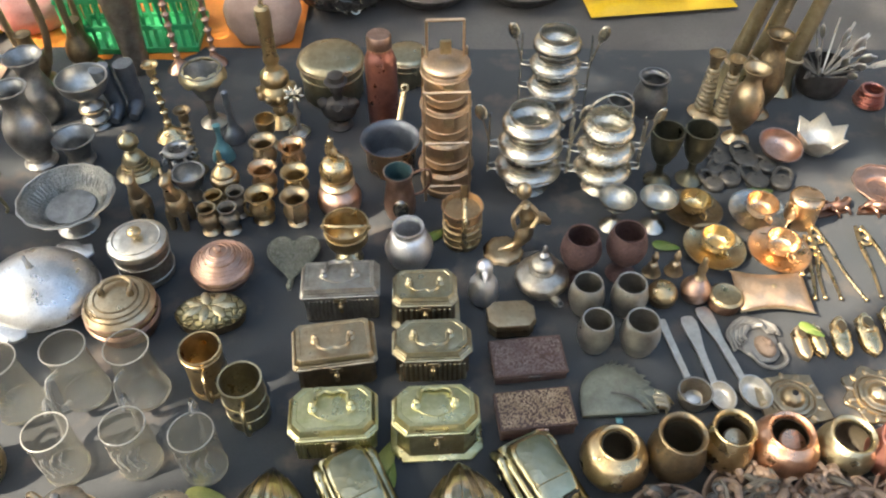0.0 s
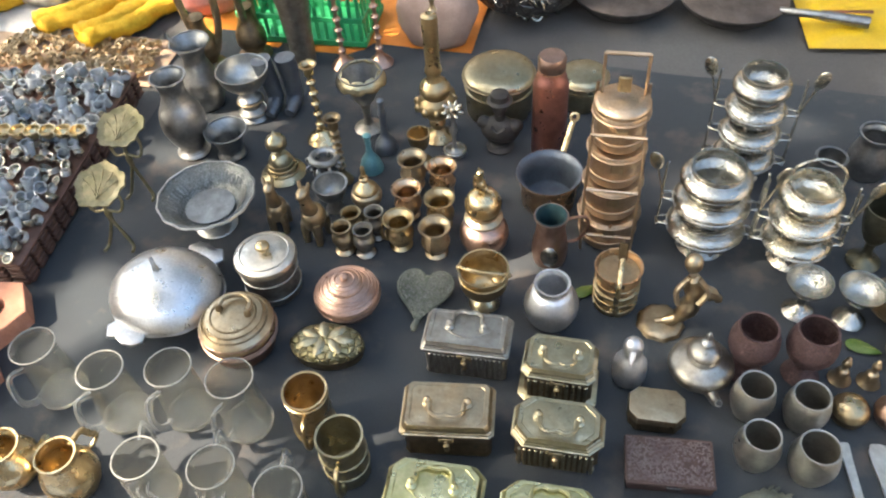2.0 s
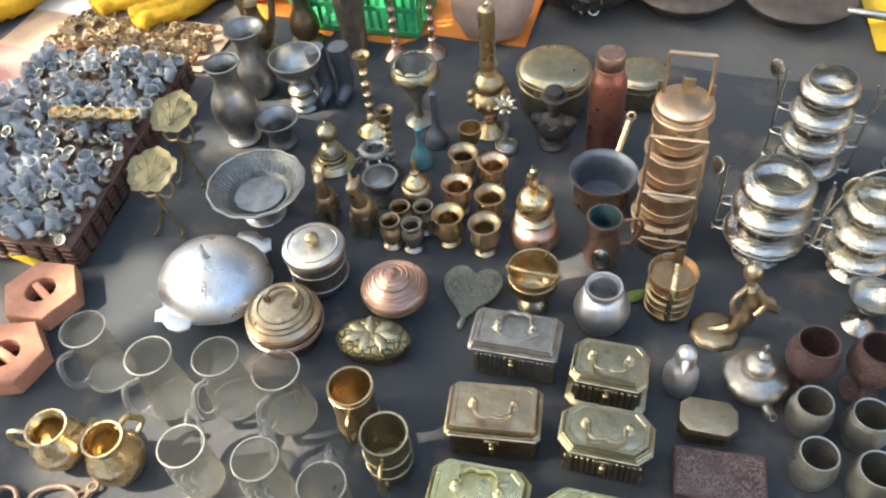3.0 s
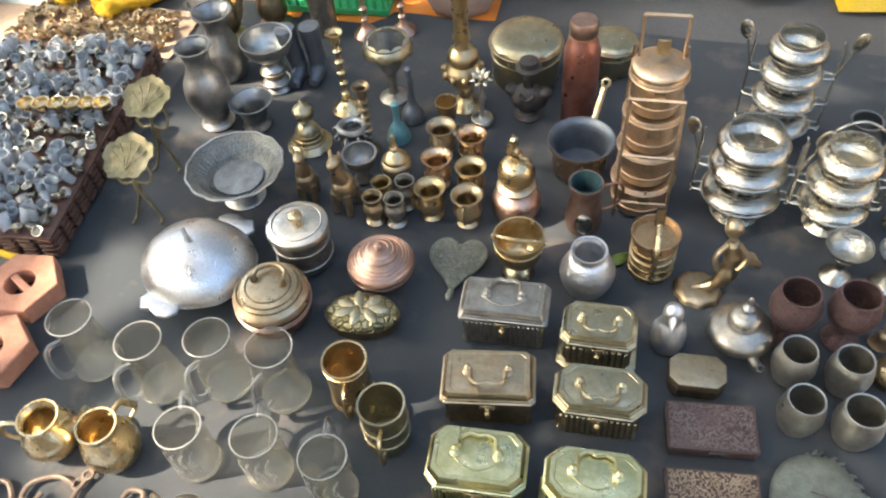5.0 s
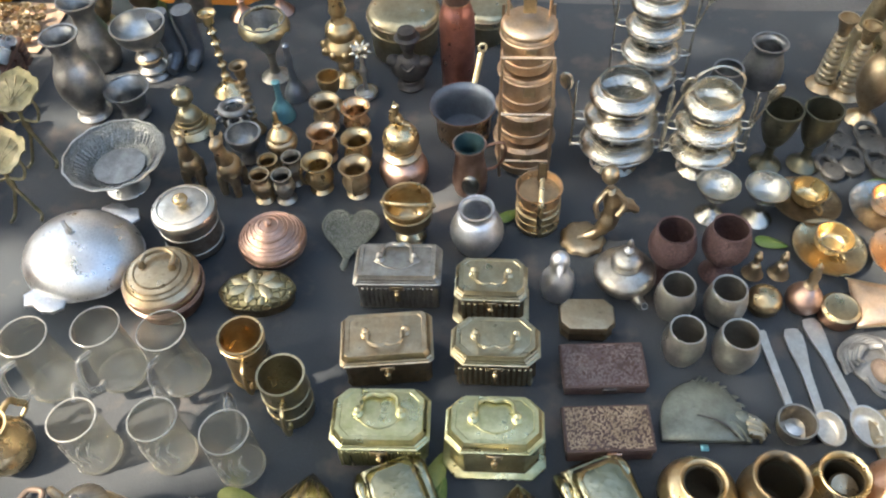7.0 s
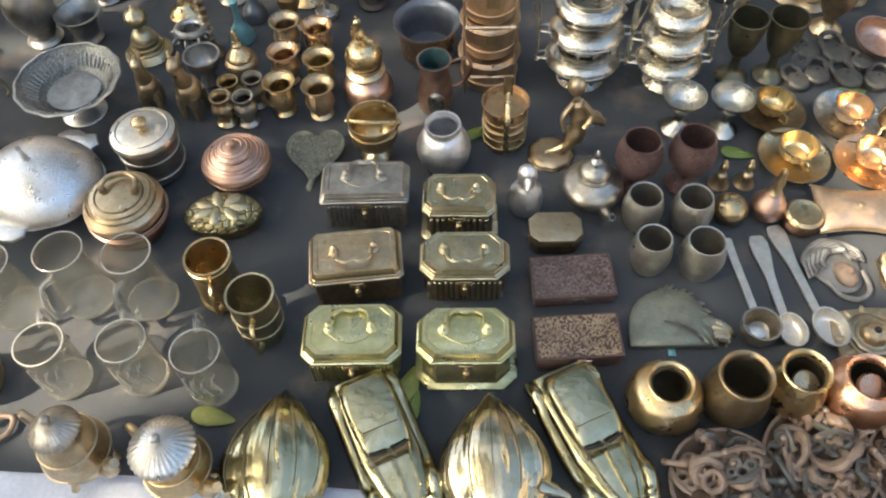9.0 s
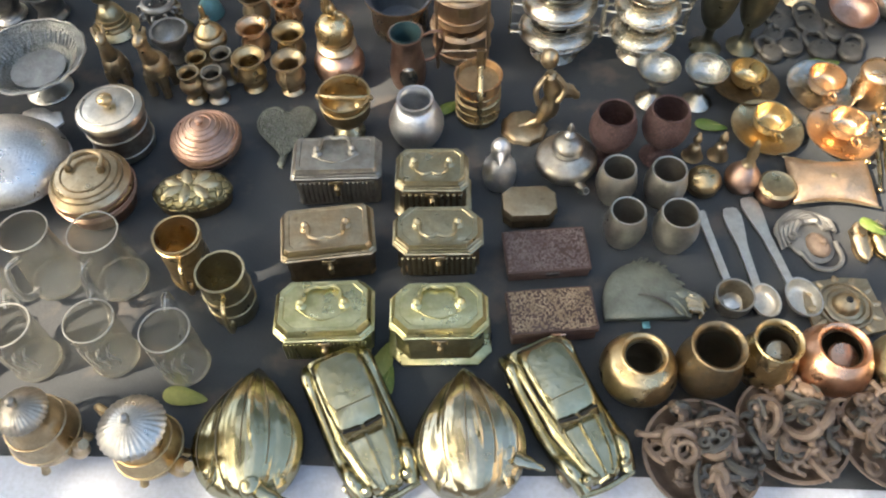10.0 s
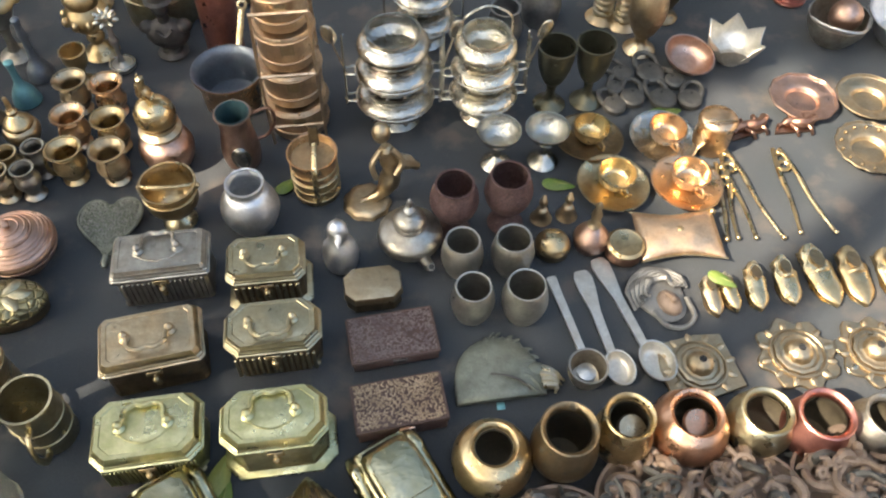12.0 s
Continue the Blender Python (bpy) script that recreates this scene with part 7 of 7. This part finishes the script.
for i in range(15):
    for j in range(23):
        x, y = -0.185 + i * 0.0262 + rnd.uniform(-0.006, 0.006), -0.295 + j * 0.0265 + rnd.uniform(-0.006, 0.006)
        s = rnd.uniform(0.8, 1.25)
        m = pose(x, y, 0.062, rnd.uniform(-38, 38), rnd.uniform(-38, 38), 0)
        k = rnd.random()
        if k < 0.5:
            gl.append(moved(shell([(0.009 * s, 0), (0.010 * s, 0.002), (0.011 * s, 0.018), (0.0125 * s, 0.026 * s)], 0.0012, 1, 0.003, n=12), m))
        elif k < 0.8:
            sv.append(moved(shell([(0.006 * s, 0), (0.010 * s, 0.006), (0.012 * s, 0.014)], 0.0014, 1, 0.003, n=12), m))
        else:
            rg.append(moved(joined(torus(0.010 * s, 0.0018, 0.002, 14, 5), torus(0.0095 * s, 0.0018, 0.006, 14, 5), torus(0.010 * s, 0.0018, 0.010, 14, 5)), m))
for nm, geos, mt, lb in (("glassware", gl, "glass_blue", "small clear bluish glass cups"), ("silverware", sv, "silver", "tiny silvery cups"), ("jewellery", rg, "pewter_light", "thin silvery bangles")):
    part(nm, joined(*geos), mt, rack, lb)["kind"] = "stuff"
for i in range(6):
    turned("brass_bowl", -1.265 + i * 0.034, 1.375 + 0.006 * i, "little golden brass bowl", "bowl", [("bowl", [(0.008, 0), (0.012, 0.004), (0.018, 0.014), (0.019, 0.02)], "brass_bright", 3, 0.0015)], group="little brass bowls", z=0.088, n=18)
rnd = random.Random(9)
beads = []
for _ in range(260):
    beads.append(moved(shell([(0.004, 0), (0.008, 0.005), (0.010, 0.012)], 0.0013, 1, 0.002, n=8), pose(rnd.uniform(-1.6, -1.15), rnd.uniform(1.71, 1.87), 0.002, rnd.uniform(-20, 20), rnd.uniform(-20, 20))))
single("trinkets", joined(*beads), "brass_tan", 0, 0, "scatter of tiny brass trinkets on tan cloth", "trinkets", kind="stuff")


def hexagon_block(x, y, rz):
    t = thing("hexagon_block", x, y, "terracotta hexagonal block with a slotted hole", "block", rz, group="hexagonal blocks")
    n = 24
    loops = []
    for r, z, k in ((0.074, 0, 1), (0.076, 0.002, 1), (0.076, 0.038, 1), (0.074, 0.040, 1), (0.031, 0.040, 0), (0.029, 0.038, 0), (0.029, 0.001, 0)):
        lp = []
        for j in range(n):
            a = 2 * math.pi * j / n
            hexr = r * math.cos(math.pi / 6) / math.cos((a % (math.pi / 3)) - math.pi / 6) if k else r
            lp.append((hexr * math.cos(a), hexr * math.sin(a), z))
        loops.append(lp)
    part("block", rings(loops, True, True), "terracotta", t, angle=30)
    part("hollow", lathe([(0, 0.0012), (0.0288, 0.0012), (0.0288, 0.003), (0, 0.003)], 24), "black", t, "dark hollow")
    part("bar", moved(block(0.058, 0.014, 0.004, 0.036, 0.002), pose(0, 0, 0, 0, 0, -35)), "terracotta", t)


hexagon_block(-1.050, 0.972, 8)
hexagon_block(-1.025, 0.830, 20)
t = thing("yellow_brush", -1.195, 1.052, "yellow plastic brush with a long handle", "brush", 0)
part("handle", tube([(-0.08, 0.012, 0.012), (0.0, 0.0, 0.012), (0.085, -0.012, 0.012)], 0.008, 8, 3), "yellow_bag", t)


def garland(x, y, rz, L, r, mat, label):
    t = thing("yellow_bundle", x, y, label, "bundle", rz, group="yellow bundles")
    for k in range(3):
        pts = [(L * (i / 8 - 0.5), (k - 1) * r * 0.9 + 0.012 * math.sin(i * 1.3 + k), r * (0.9 + 0.3 * (k == 1))) for i in range(9)]
        g = tube(pts, r, 12, 3)
        g = ([q + 0.25 * r * Vector((noise.noise(q * 60), noise.noise(q * 60 + Vector((5, 0, 0))), noise.noise(q * 60 + Vector((0, 9, 0))))) for q in g[0]], g[1])
        g = ([Vector((q.x, q.y, max(q.z, 0.0))) for q in g[0]], g[1])
        part("skein", g, mat, t, angle=180)


garland(-1.300, 1.960, 55, 0.30, 0.026, "yellow_cloth", "bundle of fluffy yellow yarn skeins")
garland(-1.440, 1.985, 48, 0.30, 0.026, "yellow_cloth", "bundle of fluffy yellow yarn skeins")
garland(-1.800, 1.870, 62, 0.34, 0.028, "yellow_cloth", "bundle of fluffy yellow yarn skeins")
for cx, cy in ((-1.62, 2.03), (-1.50, 2.10)):
    sack(cx, cy, 0.06, 0.045, 0.05, "grey_brass", "small crumpled grey bundle", cx * 3)


# ---- unseen tree, added beside the stall to cast its dappled shade ----
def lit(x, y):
    """True where the crown is left open so that a sun patch falls here."""
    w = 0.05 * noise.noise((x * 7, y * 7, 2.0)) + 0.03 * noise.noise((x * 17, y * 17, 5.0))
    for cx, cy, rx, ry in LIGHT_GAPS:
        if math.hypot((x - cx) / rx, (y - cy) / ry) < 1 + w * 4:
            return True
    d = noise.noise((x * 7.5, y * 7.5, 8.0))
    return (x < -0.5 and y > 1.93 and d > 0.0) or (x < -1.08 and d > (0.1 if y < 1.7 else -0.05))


# Ground ellipses (x, y, two radii) chosen as sun patches; the crown is opened for them.
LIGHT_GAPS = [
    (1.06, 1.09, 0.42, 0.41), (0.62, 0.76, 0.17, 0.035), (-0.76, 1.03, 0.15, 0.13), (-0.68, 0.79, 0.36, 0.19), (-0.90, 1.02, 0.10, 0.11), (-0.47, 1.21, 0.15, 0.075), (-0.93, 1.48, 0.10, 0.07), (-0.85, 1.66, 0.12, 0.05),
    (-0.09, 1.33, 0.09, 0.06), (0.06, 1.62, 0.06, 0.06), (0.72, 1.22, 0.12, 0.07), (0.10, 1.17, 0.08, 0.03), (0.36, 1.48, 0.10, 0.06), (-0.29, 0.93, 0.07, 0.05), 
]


def shade_tree():
    tree = thing("shade_tree", -5.2, -2.6, "leafy unseen tree added to shade the stall from above", "tree", z=-0.012)
    base = Vector((-5.2, -2.6, 0))
    part("trunk", tube([(0, 0, 0), (0.08, 0.05, 1.2), (0.0, 0.1, 2.4), (0.3, 0.3, 3.6)], [0.2, 0.17, 0.15, 0.13], 12, 4), "bark", tree)
    for tip in ((2.8, 1.4, 4.6), (1.6, 3.4, 4.9), (3.4, 2.8, 4.9), (0.2, 2.0, 5.2), (2.2, -0.4, 4.8)):
        part("limb", tube([(0.0, 0.1, 2.4), (tip[0] * 0.4, tip[1] * 0.4, 3.6), tip], [0.1, 0.07, 0.05, 0.03], 8, 4), "bark", tree)
    rnd = random.Random(5)
    v, f = [], []
    for _ in range(34000):
        z = rnd.uniform(3.9, 5.0)
        a0, r0 = rnd.uniform(0, 2 * math.pi), 3.9 * math.sqrt(rnd.random())
        gx, gy = 0.1 + r0 * math.cos(a0) * 1.08, 0.95 + r0 * math.sin(a0) * 0.92
        # the crown thins out into separate clumps towards its uneven edge
        if r0 + 1.5 * noise.noise((gx * 0.9, gy * 0.9, 3.0)) + 0.7 * noise.noise((gx * 2.6, gy * 2.6, 6.0)) > rnd.uniform(2.5, 3.4):
            continue
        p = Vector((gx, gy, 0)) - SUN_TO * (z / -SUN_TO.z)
        # leaves that would shade a chosen sun patch are left out
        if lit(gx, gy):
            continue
        s = rnd.uniform(0.05, 0.085)
        a = Vector((rnd.gauss(0, 1), rnd.gauss(0, 1), rnd.gauss(0, 0.45))).normalized()
        b = a.cross(Vector((rnd.gauss(0, 0.5), rnd.gauss(0, 0.5), 1))).normalized()
        o = len(v)
        q = p - base
        v += [q - a * s, q - b * s * 0.55 + a * s * 0.1, q + a * s * 1.1 + Vector((0, 0, -0.02)), q + b * s * 0.55 + a * s * 0.1]
        f.append((o, o + 1, o + 2, o + 3))
    me = mesh("crown", (v, f), "foliage")
    ob = new("crown", me)
    ob.parent = tree
    ob["kind"] = "stuff"


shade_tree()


def mirrored_tree(x, y, lean, seed):
    """An unseen tree across the way, added so that polished metal mirrors its crown."""
    tree = thing("mirrored_tree", x, y, "broad leafy unseen tree added for the metal to mirror", "tree", z=-0.012, group="street trees")
    part("trunk", tube([(0, 0, 0), (0.1, -0.05, 1.5), (0.0, -0.1, 3.2)], [0.22, 0.18, 0.15], 12, 4), "bark", tree)
    rnd = random.Random(seed)
    v, f = [], []
    clumps = []
    for _ in range(26):
        c = Vector((rnd.uniform(-2.6, 2.6), rnd.uniform(-1.9, 1.4) + lean, rnd.uniform(3.0, 6.2)))
        clumps.append((c, rnd.uniform(0.5, 0.95)))
        part("limb", tube([(0, -0.1, 2.6), tuple(c * 0.5 + Vector((0, 0, 1.5))), tuple(c)], [0.06, 0.04, 0.02], 6, 3), "bark", tree)
    for _ in range(6500):
        c, r = rnd.choice(clumps)
        q = c + Vector((rnd.gauss(0, 0.5), rnd.gauss(0, 0.5), rnd.gauss(0, 0.35))) * r
        s = rnd.uniform(0.06, 0.11)
        a = Vector((rnd.gauss(0, 1), rnd.gauss(0, 1), rnd.gauss(0, 0.5))).normalized()
        b = a.cross(Vector((rnd.gauss(0, 0.6), rnd.gauss(0, 0.6), 1))).normalized()
        o = len(v)
        v += [q - a * s, q - b * s * 0.55, q + a * s, q + b * s * 0.55]
        f.append((o, o + 1, o + 2, o + 3))
    ob = new("crown", mesh("crown", (v, f), "foliage"))
    ob.parent = tree
    ob["kind"] = "stuff"


mirrored_tree(-1.6, 5.6, -0.4, 21)
mirrored_tree(3.4, 5.2, -0.2, 22)
